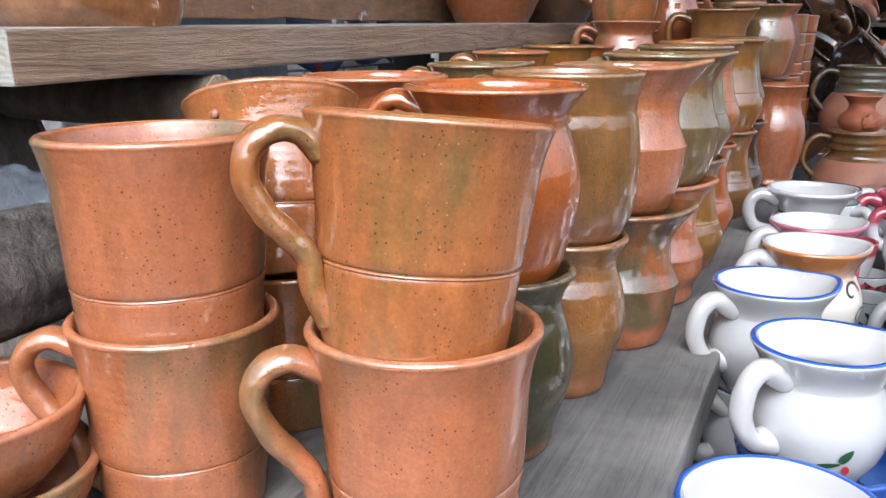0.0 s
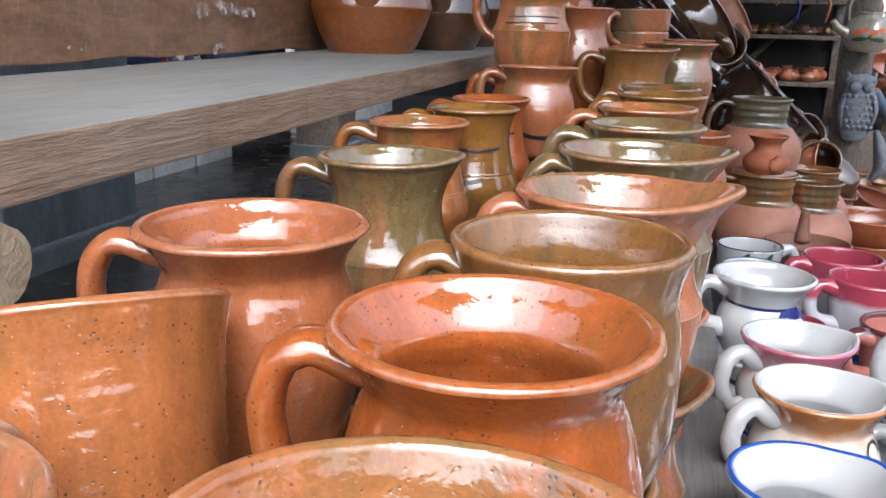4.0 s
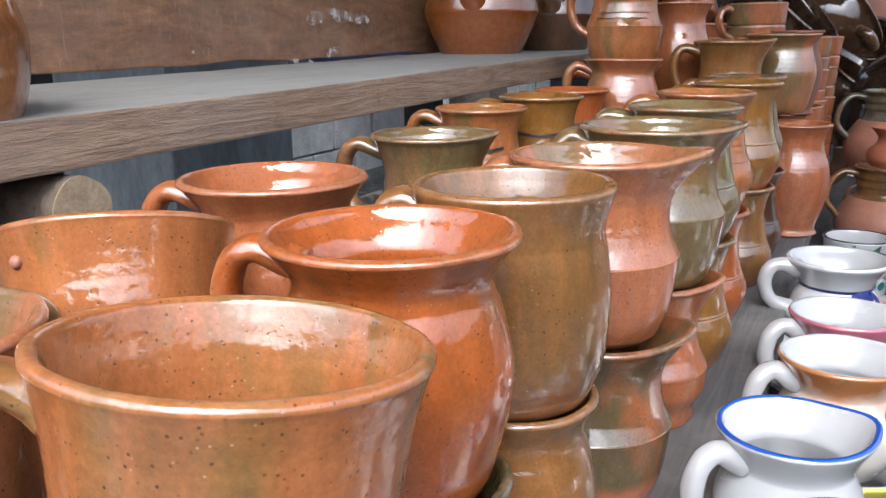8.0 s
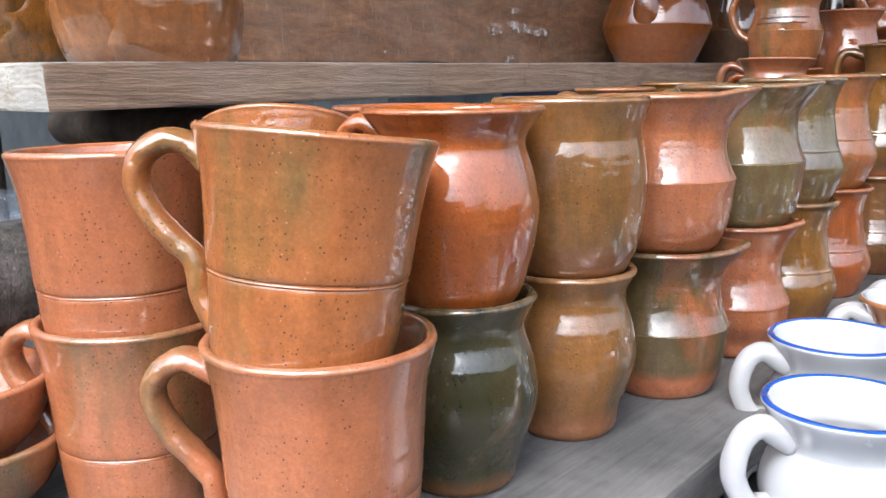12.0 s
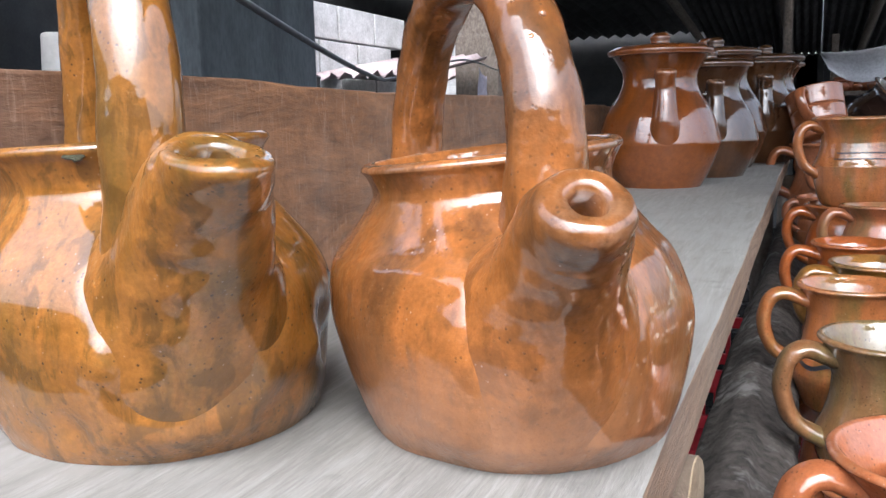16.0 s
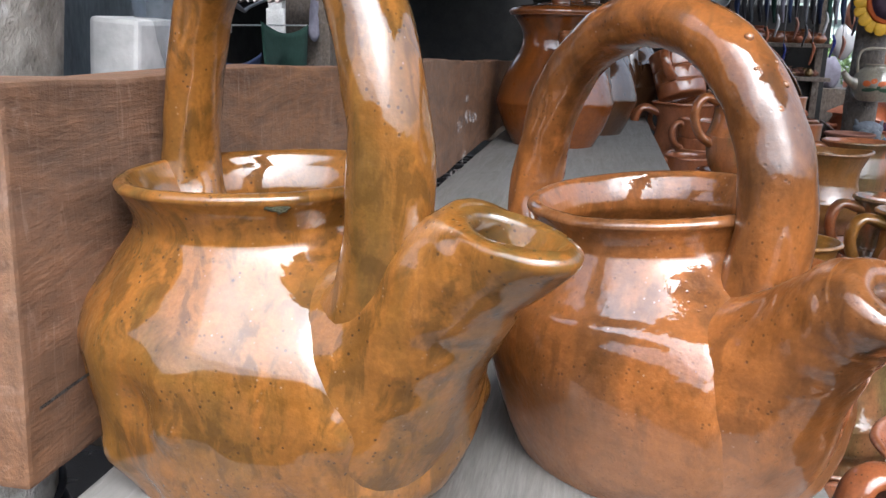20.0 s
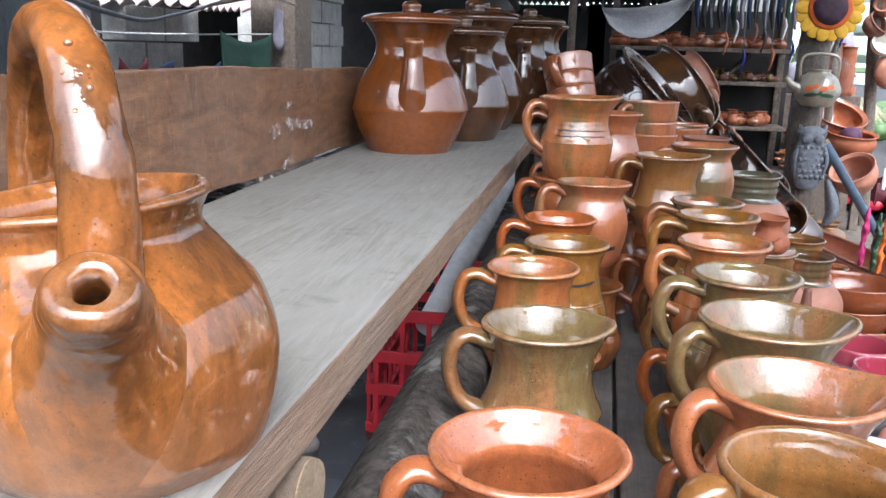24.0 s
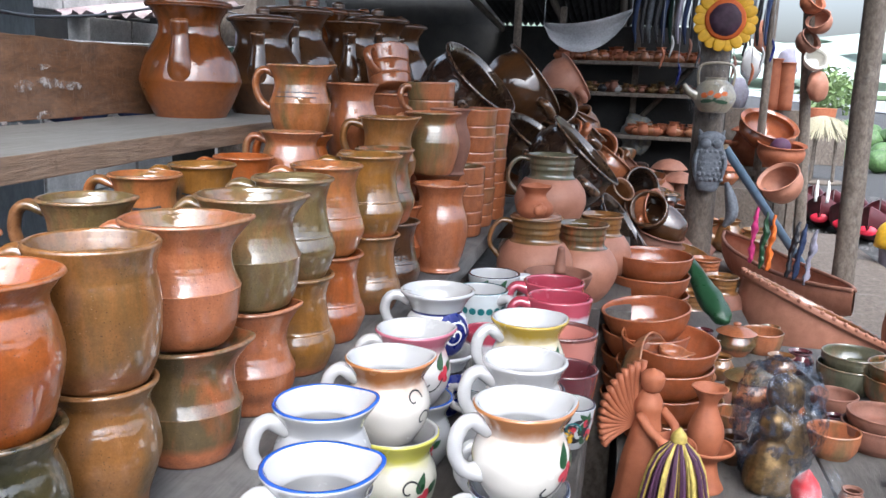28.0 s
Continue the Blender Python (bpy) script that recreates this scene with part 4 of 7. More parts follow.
solid("wall_far", slab("wall", (1.5, 0.06, 1.42), DARK_WALL, bevel=0.003), (0.3, 9.6, 0.71), "low near-black wall standing in for far shade", "wall", kind="structure")

# whitewashed block house with dark openings behind the shelf
house = thing("block_house", (-2.6, 4.2, 0), "whitewashed concrete block house with dark openings", "house")
# near-black wall paints the shade inside the openings
part("wall", slab("wall", (0.12, 8.0, 2.3), DARK_WALL, bevel=0.004), DARK_WALL, house, "near-black inner wall standing in for room shade").location = (-0.9, 0.6, 1.15)
part("wall", slab("wall", (0.1, 1.2, 0.62), BLOCK_WHITE, bevel=0.004), BLOCK_WHITE, house).location = (-0.05, -0.35, 0.36)
part("wall", slab("wall", (0.1, 2.0, 2.3), BLOCK_WHITE, bevel=0.004), BLOCK_WHITE, house).location = (-0.05, 2.6, 1.15)
block = slab("block", (0.13, 0.38, 0.17), BLOCK_WHITE, bevel=0.006)
rng = random.Random(4)
for row in range(8):
    for k in range(13):
        y = -1.75 + 0.4 * k + (0.2 if row % 2 else 0)
        z = 0.1 + 0.18 * row
        hole = (-1.1 < y < -0.15 and row in (4, 5)) or (0.55 < y < 1.6) or (y < -1.4 and row > 5)
        if not hole:
            b = part("block", block, BLOCK_WHITE, house)
            b.location = (rng.uniform(-0.004, 0.004), y, z)
concrete = thing("concrete_pillar", (-1.27, 0.56, 0), "grey stained concrete pillar beside the stall", "pillar")
part("shaft", slab("shaft", (0.34, 0.3, 2.6), CONCRETE, (2, 2, 8), 0.012, 0.004), CONCRETE, concrete).location = (0, 0, 1.3)
part("plinth", slab("plinth", (0.42, 0.38, 0.12), CONCRETE, bevel=0.012), CONCRETE, concrete).location = (0, 0, 0.06)
concrete = thing("concrete_pillar", (-2.22, 2.55, 0), "broad grey concrete pillar under the roof", "pillar")
part("shaft", slab("shaft", (0.5, 0.66, 2.5), CONCRETE, (2, 2, 8), 0.012, 0.004), CONCRETE, concrete).location = (0, 0, 1.25)
part("plinth", slab("plinth", (0.56, 0.72, 0.1), CONCRETE, bevel=0.012), CONCRETE, concrete).location = (0, 0, 0.06)
concrete = thing("dark_pillar", (-2.05, 4.88, 0), "dark weathered pillar before the white block house", "pillar")
part("shaft", slab("shaft", (0.26, 0.28, 2.4), GREY_POST, (2, 2, 6), 0.01, 0.008), GREY_POST, concrete).location = (0, 0, 1.2)
part("plinth", slab("plinth", (0.32, 0.34, 0.1), CONCRETE, bevel=0.01), CONCRETE, concrete).location = (0, 0, 0.06)
for x0, x1, y0, y1, z0, z1 in ((-2.52, -1.95, 3.75, 4.65, 1.08, 1.2), (-2.52, -2.22, 4.75, 5.3, 1.1, 1.2)):
    tin_sheet("awning", x0, x1, y0, y1, z0, z1, PINK_TIN, "pinkish corrugated awning sheet with jagged pale edges", 7, 0.018, "", "awning", jag=0.08)


def cable(points, r, mat, label, name="cable"):
    return solid(name, sweep(name, points, [r] * len(points), mat, 8, 8, rough=0), pose(0, 0, 0), label, "cable")


cable([(-0.66, 0.34, 1.02), (-1.0, 1.4, 0.95), (-1.3, 2.2, 0.98), (-1.6, 3.4, 1.1), (-1.9, 4.7, 1.12)], 0.004, STEEL, "pale grey cable slung from post to pillar")
cable([(-2.0, 2.5, 0.95), (-2.1, 3.4, 0.94), (-2.0, 4.8, 0.97)], 0.004, PAINT_WHITE, "thin pale washing line behind the board", "washing_line")


def hanging_cloth(x0, y0, x1, y1, z1, z0, mat, label, seed=0):
    verts, faces = [], []
    nx, nz = 16, 8
    for j in range(nz + 1):
        for i in range(nx + 1):
            s, t = i / nx, j / nz
            sag = 0.05 * math.sin(math.pi * s)
            f = 0.02 * t * math.sin(9 * s + seed) + 0.01 * noise.noise((4 * s, 3 * t, seed))
            verts.append((x0 + (x1 - x0) * s + f, y0 + (y1 - y0) * s, z1 - sag - (z1 - z0) * t * (0.8 + 0.35 * noise.noise((3 * s, seed, 0.0)))))
    for j in range(nz):
        for i in range(nx):
            a = j * (nx + 1) + i
            faces.append((a, a + 1, a + nx + 2, a + nx + 1))
    ob = solid("cloth", mesh("cloth", verts, faces, mat), pose(0, 0, 0), label, "cloth")
    ob.modifiers.new("thickness", "SOLIDIFY").thickness = 0.003
    return ob


hanging_cloth(-2.0, 3.95, -2.0, 4.6, 0.97, 0.66, CLOTH_GREEN, "dark green cloth hung on the washing line", 1)
hanging_cloth(-2.0, 2.85, -2.0, 3.5, 0.84, 0.6, CLOTH_BLUE, "navy cloth hung on the washing line", 2)
hanging_cloth(-2.02, 3.45, -2.0, 3.95, 0.83, 0.6, CLOTH_BLUE, "dark blue cloth hung on the washing line", 3)
hanging_cloth(-1.99, 4.62, -1.99, 4.8, 1.14, 0.88, CLOTH_GREY, "lilac grey rag hung by the pillar", 4)
hanging_cloth(-2.01, 3.1, -2.01, 3.3, 0.85, 0.6, CLOTH_RED, "dark red cloth hung on the washing line", 5)

# ---------------------------------------------------------------- shelves
Y0, Y1 = 0.262, 2.35


def shelf_pick(nrm, c):
    return 2 if nrm.y < -0.5 else (1 if abs(nrm.x) > 0.5 else 0)


upper = thing("upper_shelf", (0, 0, 0), "weathered grey pine shelf plank on logs", "shelf", kind="structure")
plank = slab("plank", (0.225, Y1 - Y0, 0.026), [SHELF_WOOD, EDGE_WOOD, END_GRAIN], (6, 40, 2), 0.0018, 0.0016, 2, shelf_pick)
for v in plank.vertices:
    near = max(0.0, 1 - (v.co.y + (Y1 - Y0) / 2) / 0.3)
    v.co.y += near * (0.012 * v.co.x / 0.1125 + 0.0022 * noise.noise((v.co.x * 60, v.co.z * 70, 3.0)))
    v.co.z -= 0.0065 * (0.65 - v.co.y - (Y1 - Y0) / 2)
part("plank", plank, SHELF_WOOD, upper).location = (-0.4575, (Y0 + Y1) / 2 + 0.008, 0.7605)
knot = part("knot", lathe_mesh("knot", [(0.001, 0.0), (0.008, 0.0003), (0.0125, 0.0)], DARK_BARK, 16, 0.1, squash=(0.5, 1.3)), DARK_BARK, upper, "small dark knot hole")
knot.location = (-0.387, 0.945, 0.7725)

bm_board = slab("back_board", (0.022, 1.225, 0.110), BOARD_WOOD, (1, 44, 6), 0.0015, 0.0)
for v in bm_board.vertices:
    top = (v.co.z + 0.055) / 0.110
    v.co.z += top * (0.005 * noise.noise((v.co.y * 4.2, 1.7, 0)) - 0.012 * (v.co.y / 1.24) + 0.004 * noise.noise((v.co.y * 21, 4.0, 0)) - 0.002) + (1 - top) * 0.004 * noise.noise((v.co.y * 9, 8.0, 0))
    v.co.x += 0.004 * noise.noise((v.co.y * 3, v.co.z * 8, 2.0))
solid("back_board", bm_board, pose(-0.585, 0.897, 0.833), "reddish brown rough sawn board behind the upper shelf", "board")
patch = Nodes("flaked whitish paint", Roughness=0.9)
patch.put(patch.bsdf.inputs["Base Color"], patch.mix(patch.noise(patch.coords(), 160, 3), (0.62, 0.58, 0.55), (0.42, 0.33, 0.28)))
patch.put(patch.bsdf.inputs["Alpha"], patch.ramp(patch.noise(patch.coords(), 75, 6, 0.75), (0.45, 0.0), (0.62, 0.8)))
board = bpy.data.objects["back_board"]
for y, z, w, h in ((1.004, 0.783, 0.020, 0.007), (0.965, 0.822, 0.018, 0.008), (1.012, 0.826, 0.024, 0.008), (1.06, 0.822, 0.03, 0.006), (0.93, 0.775, 0.03, 0.004), (1.0, 0.846, 0.02, 0.004), (0.78, 0.79, 0.02, 0.003)):
    pts = blob(0, 0, w, h, 0.05 * math.sin(40 * y), 16)
    fl = part("paint_flake", mesh("paint_flake", [(0, s, t) for s, t in pts], [tuple(range(16))], patch.mat), patch.mat, board, "whitish flaked paint")
    fl.location = (0.0165, y - 0.89, z - 0.833)

crack_pts = ribbon([(0.0, 0.0), (0.03, 0.0012), (0.07, -0.0006), (0.12, 0.001)], 0.0011)
crack_mesh = mesh("crack", [(0, s_, t_) for o in crack_pts for s_, t_ in o], [tuple(range(4 * i, 4 * i + 4)) for i in range(len(crack_pts))], DARK_BARK)
part("crack", crack_mesh, DARK_BARK, board, "dark split along the board").location = (0.0148, -0.6115, -0.03)
bench = thing("lower_bench", (0, 0, 0), "silver grey pine bench plank under the mugs", "bench", kind="structure")
for x, w in ((-0.125, 0.148), (-0.262, 0.118)):
    part("plank", slab("plank", (w, 2.15, 0.028), BENCH_WOOD, (2, 24, 1), 0.003, 0.0014, 5 + x * 20), BENCH_WOOD, bench).location = (x, 1.04, 0.552)
for y in (0.25, 1.15, 2.05):
    part("leg", slab("leg", (0.05, 0.05, 0.535), GREY_POST, (1, 1, 4), 0.004, 0.003, y), GREY_POST, bench).location = (-0.2, y, 0.2695)
# plank and apron hold the shade under the cups in their colour
white_bench = thing("white_ware_bench", (0, 0, 0), "plank bench under the white cups, darkened for shade", "bench", kind="structure")
part("plank", slab("plank", (0.195, 1.35, 0.024), SHADE_PLANK, (2, 12, 1), 0.003, 0.0014, 9), SHADE_PLANK, white_bench).location = (0.044, 0.86, 0.453)
part("apron", slab("apron", (0.02, 1.35, 0.12), SHADE_PLANK, (1, 12, 2), 0.003, 0.0014, 9), SHADE_PLANK, white_bench).location = (0.153, 0.86, 0.384)
for y in (0.3, 1.4):
    part("leg", slab("leg", (0.05, 0.05, 0.44), GREY_POST, (1, 1, 4), 0.004, 0.003, y), GREY_POST, white_bench).location = (0.05, y, 0.22)
low = thing("low_table", (0, 0, 0), "low dusty grey board under the bowls and figures", "table", kind="structure")
part("top", slab("top", (0.335, 1.75, 0.03), DUSTY, (3, 12, 1), 0.003, 0.002, 4), DUSTY, low).location = (0.378, 1.6, 0.215)
part("top", slab("top", (0.28, 1.42, 0.03), DUSTY, (3, 12, 1), 0.003, 0.002, 14), DUSTY, low).location = (0.69, 1.435, 0.215)
for y in (0.85, 2.05):
    for x in (0.26, 0.78):
        part("leg", slab("leg", (0.05, 0.05, 0.2), GREY_POST, bevel=0.004), GREY_POST, low).location = (x, y, 0.1)
low = thing("low_step", (0, 0, 0), "dusty plank step behind the white cups", "table", kind="structure")
part("top", slab("top", (0.3, 0.95, 0.03), DUSTY, (3, 12, 1), 0.003, 0.002, 4), DUSTY, low).location = (0.07, 2.03, 0.425)
part("support", slab("support", (0.26, 0.9, 0.41), GREY_POST, bevel=0.004), GREY_POST, low).location = (0.07, 2.03, 0.205)

# logs that carry the upper shelf
solid("shelf_log", log_mesh("shelf_log", (-0.66, 0.446, 0.7225), (-0.343, 0.428, 0.7245), 0.0165, 0.017, LOG_BARK, LOG_CUT, 24, 2, 10, 0.08), pose(0, 0, 0), "short pale log with a sawn end under the shelf", "log")
solid("log_prop", log_mesh("log_prop", (-0.39, 0.43, 0.0), (-0.385, 0.43, 0.705), 0.021, 0.02, GREY_POST, LOG_CUT, 18, 6, 10), pose(0, 0, 0), "upright grey log that props the shelf", "log")
solid("shelf_log", log_mesh("shelf_log", (-0.66, 1.9, 0.724), (-0.33, 1.9, 0.7245), 0.0205, 0.021, LOG_BARK, LOG_CUT, 18, 12, 8, 0.08), pose(0, 0, 0), "pale log under the far end of the shelf", "log")
solid("log_prop", log_mesh("log_prop", (-0.39, 1.9, 0.0), (-0.385, 1.9, 0.705), 0.021, 0.02, GREY_POST, LOG_CUT, 18, 16, 10), pose(0, 0, 0), "upright grey log under the far end of the shelf", "log")
solid("bark_log", log_mesh("bark_log", (-0.337, 0.222, 0.66), (-0.333, 1.75, 0.655), 0.028, 0.025, DARK_BARK, DULL_CUT, 40, 31, 40, 0.2), pose(0, 0, 0), "dark bark covered log with a pale sawn end beside the bench", "log")
solid("log_prop", log_mesh("log_prop", (-0.337, 0.5, 0.0), (-0.336, 0.5, 0.636), 0.026, 0.024, DARK_BARK, LOG_CUT, 18, 36, 10), pose(0, 0, 0), "dark upright log under the bark log", "log")
solid("log_prop", log_mesh("log_prop", (-0.336, 1.5, 0.0), (-0.334, 1.5, 0.636), 0.026, 0.024, DARK_BARK, LOG_CUT, 18, 39, 10), pose(0, 0, 0), "dark upright log under the far bark log", "log")
stick = thing("upright_stick", (-0.5525, 0.33, 0), "thin brown stick with a nail beside the post", "stick")
part("stick", log_mesh("stick", (0, 0, 0), (0.004, 0, 0.742), 0.0125, 0.0112, RED_BARK, LOG_CUT, 18, 44, 14), RED_BARK, stick)
nail = part("nail", lathe_mesh("nail", [(0.0005, 0.0), (0.004, 0.0), (0.004, 0.0015), (0.0015, 0.002), (0.0015, 0.02)], STEEL, 12, 0), STEEL, stick, "rusty nail head")
nail.matrix_basis = pose(0.003, -0.0115, 0.709, -90, 0, 0)
solid("tree_stump", log_mesh("tree_stump", (-0.45, 0.51, 0), (-0.59, 0.43, 0.702), 0.048, 0.056, STUMP_BARK, LOG_CUT, 22, 52, 12, 0.3), pose(0, 0, 0), "knotty grey stump under the shelf", "stump")
strap = thing("rubber_strap", (-0.648, 0.345, 0.728), "black rubber strap wound round the post and the shelf", "strap")
for dz, r in ((0.004, 0.0325), (-0.008, 0.033), (-0.0125, 0.0325)):
    ringpts = [(r * math.cos(a), r * math.sin(a), dz + (0.003 + 0.3 * abs(dz)) * math.sin(a)) for a in np.linspace(0, 2 * math.pi, 15)]
    part("winding", sweep("winding", ringpts, [0.0021] * 15, BLACK_STRAP, 8, 3, rough=0), BLACK_STRAP, strap)
part("tail", sweep("tail", [(0.032, -0.008, -0.004), (0.048, -0.02, -0.010), (0.058, -0.012, -0.018), (0.060, 0.0, -0.046)], [0.003, 0.004, 0.006, 0.007], BLACK_STRAP, 8, 5, 0.6), BLACK_STRAP, strap)
flap_edge = [(-0.025, -0.010, -0.037), (-0.044, -0.010, -0.036), (-0.096, -0.010, -0.074), (-0.050, -0.010, -0.086), (-0.030, -0.010, -0.078)]
flap_faces = [(0, 1, 2, 3, 4), (9, 8, 7, 6, 5)] + [(i, i + 5, (i + 1) % 5 + 5, (i + 1) % 5) for i in range(5)]
part("flap", mesh("flap", flap_edge + [(a, b + 0.0025, c) for a, b, c in flap_edge], flap_faces, BLACK_STRAP, False), BLACK_STRAP, strap)


def crumpled_bag(name, m, size, label, mat=None, seed=0, cuts=5):
    bm = bmesh.new()
    bmesh.ops.create_icosphere(bm, subdivisions=cuts, radius=1.0)
    for v in bm.verts:
        c = v.co.copy()
        f = 1 + 0.22 * noise.noise(c * 1.7 + Vector((seed, 0, 0))) + 0.16 * abs(noise.noise(c * 4 + Vector((seed, 2, 0)))) + 0.1 * abs(noise.noise(c * 9 + Vector((0, seed, 0)))) + 0.05 * abs(noise.noise(c * 19 + Vector((seed, 0, 5))))
        v.co = Vector((c.x * size[0], c.y * size[1], c.z * size[2])) * f
    for f in bm.faces:
        f.smooth = True
    me = bpy.data.meshes.new(name)
    bm.to_mesh(me)
    bm.free()
    me.materials.append(mat or PLASTIC)
    return solid(name, me, m, label, "plastic bag")


SKY_PRINT = plain("blue print", (0.03, 0.16, 0.42), 0.35)
bag = crumpled_bag("plastic_bag", pose(-0.405, 0.30, 0.662), (0.09, 0.036, 0.034), "crumpled clear plastic bag tucked under the shelf", seed=3)
for k in range(5):
    pts = ribbon([(0.0, 0.0), (0.005, 0.008), (0.010, 0.002), (0.016, 0.009)], 0.003)
    vs = [(s, -0.0475 - 0.0006 * k, t) for o in pts for s, t in o]
    part("print_bar", mesh("print_bar", vs, [tuple(range(4 * i, 4 * i + 4)) for i in range(len(pts))], SKY_PRINT), SKY_PRINT, bag, "blue printed strokes").matrix_basis = pose(0.024 + 0.009 * (k % 2), -0.001, -0.024 + 0.010 * k, 0, 20 * (k % 3) - 15, 6)
crumpled_bag("plastic_bag", pose(-0.41, 0.36, 0.63), (0.05, 0.05, 0.035), "clear plastic bag crumpled behind the bark log", seed=9)
crumpled_bag("plastic_rag", pose(-0.597, 0.42, 0.925), (0.012, 0.014, 0.035), "whitish torn plastic tied above the board", seed=5, cuts=3)
solid("board_stub", slab("board_stub", (0.02, 0.032, 0.16), BLOCK_WHITE, (1, 2, 4), 0.002, 0.003, 3), pose(-0.612, 0.41, 0.83, 0, 4, 0), "upright whitish board stub behind the board", "board")

crate = thing("plastic_crate", pose(-0.565, 2.18, 0.02, 0, 0, 2), "red plastic lattice crate on the floor", "crate")
for sx in (-1, 1):
    for z in (0.02, 0.12, 0.2, 0.3):
        part("rail", slab("rail", (0.012, 0.5, 0.028), RED_PLASTIC, bevel=0.002), RED_PLASTIC, crate).location = (sx * 0.17, 0, z)
    for k in range(9):
        part("slat", slab("slat", (0.008, 0.012, 0.29), RED_PLASTIC, bevel=0.002), RED_PLASTIC, crate).location = (sx * 0.17, -0.24 + 0.06 * k, 0.16)
for sy in (-1, 1):
    for z in (0.02, 0.12, 0.2, 0.3):
        part("rail", slab("rail", (0.33, 0.012, 0.028), RED_PLASTIC, bevel=0.002), RED_PLASTIC, crate).location = (0, sy * 0.25, z)
    for k in range(6):
        part("slat", slab("slat", (0.012, 0.008, 0.29), RED_PLASTIC, bevel=0.002), RED_PLASTIC, crate).location = (-0.15 + 0.06 * k, sy * 0.25, 0.16)
part("bottom", slab("bottom", (0.34, 0.5, 0.012), RED_PLASTIC, bevel=0.002), RED_PLASTIC, crate).location = (0, 0, 0.02)
for k, (x, y, s, a) in enumerate(((-0.9, 1.75, 0.1, 20), (-0.75, 1.35, 0.08, 50), (-1.05, 1.5, 0.09, 5), (-0.55, 1.3, 0.06, 70))):
    crumpled_bag("rubble_stone", pose(x, y, 0.03 + s * 0.3, 0, 0, a), (s, s * 0.7, s * 0.4), "pale broken block lying on the wet floor", BLOCK_WHITE, 20 + k, 3)
solid("plastic_pipe", log_mesh("plastic_pipe", (0, 0, 0), (0.12, 0.55, 0.3), 0.03, 0.03, PAINT_WHITE, PAINT_WHITE, 18, 2, 4, 0.0), pose(-0.6, 1.98, 0.28), "grey white plastic pipe leaning in the crate", "pipe")

# ---------------------------------------------------------------- mugs on the bench
B = 0.566
ROW = "mugs on the lower bench"


def mug(kind, mat, x, y, z, label, **kw):
    return pot(kw.pop("name", "mug"), kind, mat, x, y, z, label, group=ROW, **kw)


mug("straight", TERRA, -0.137, 0.284, B, "orange and olive glazed straight mug under another", turn=222)
mug("flared", ORANGE, -0.1375, 0.2760, 0.6535, "orange glazed straight mug stacked in a mug", turn=224, tilt=(-6.5, 1.8))
mug("straight", TERRA, -0.245, 0.266, B, "terracotta glazed straight mug under another", turn=214, size=0.94)
mug("straight", TERRA, -0.246, 0.267, 0.636, "terracotta glazed straight mug stacked in a mug", turn=100, tilt=(0, -1))
mug("straight", ORANGE, -0.258, 0.366, B, "terracotta straight mug at the bottom of a stack", turn=170, size=0.9)
l0 = mug("straight", ORANGE, -0.2525, 0.357, 0.643, "orange straight mug with a clay blob leaning in a stack", turn=165, tilt=(-16, -13.7))
drop = part("clay_blob", lathe_mesh("clay_blob", [(0.0005, 0.0022), (0.0018, 0.0018), (0.003, 0.0)], PINKCLAY, 12, 0.25, 4), PINKCLAY, l0, "pale fired clay blob")
drop.matrix_basis = pose(0, 0, 0, 0, 0, -92) @ pose(0.0432, 0, 0.080, 0, 90, 0)
# front row
mug("barrel", OLIVE, -0.141, 0.374, B, "dark olive glazed belly mug under another", turn=190, size=1.0)
mug("belly", DEEP, -0.143, 0.374, 0.654, "glossy deep orange belly mug stacked on another", turn=196, handle=0.95)
mug("barrel", BROWN, -0.134, 0.46, B, "speckled brown belly mug under another", turn=190, size=0.98)
mug("cup", BROWN, -0.134, 0.46, 0.6555, "speckled brown and olive mug stacked on another", turn=196, handle=0.9)
mug("pitcher", MIXED, -0.124, 0.554, B, "olive and orange glazed jug under another", turn=195, size=0.99, lip=(0.008, 0.003), name="jug", category="jug")
mug("pitcher", TERRA, -0.125, 0.554, 0.6555, "terracotta glazed jug with a pouring lip", turn=195, lip=(0.011, 0.004), lip_turn=5, name="jug", category="jug")
mug("waisted", RUSSET, -0.119, 0.655, B, "red orange jug under another", turn=190, lip=(0.007, 0.003), lip_turn=8, size=1.0, name="jug", category="jug")
mug("pitcher", MOSS, -0.119, 0.657, 0.657, "moss green glazed jug with an orange blush", turn=196, lip=(0.007, 0.002), lip_turn=4, size=1.03, name="jug", category="jug")
mug("bulged", GOLD, -0.119, 0.756, B, "glossy brown waisted mug under another", turn=190, size=1.06)
mug("bulged", MOSS, -0.120, 0.756, 0.658, "glossy green brown waisted mug", turn=190, size=1.07)
mug("bulged", DEEP, -0.121, 0.86, B, "glossy rust brown waisted mug under another", turn=190, size=1.06)
mug("bulged", ORANGE, -0.123, 0.86, 0.661, "glossy orange waisted mug", turn=195, size=1.06)
mug("bulged", BROWN, -0.113, 0.985, B, "glossy brown waisted mug under another", turn=190, size=1.06)
mug("bulged", GOLD, -0.113, 0.985, 0.66, "glossy golden brown waisted mug", turn=190, size=1.08)
mug("bulged", DARKJAR, -0.112, 1.085, B, "dark brown waisted mug under another", turn=190, size=1.06)
mug("bulged", MIXED, -0.116, 1.06, 0.664, "dull brown mug stacked on another", turn=190, size=1.05)
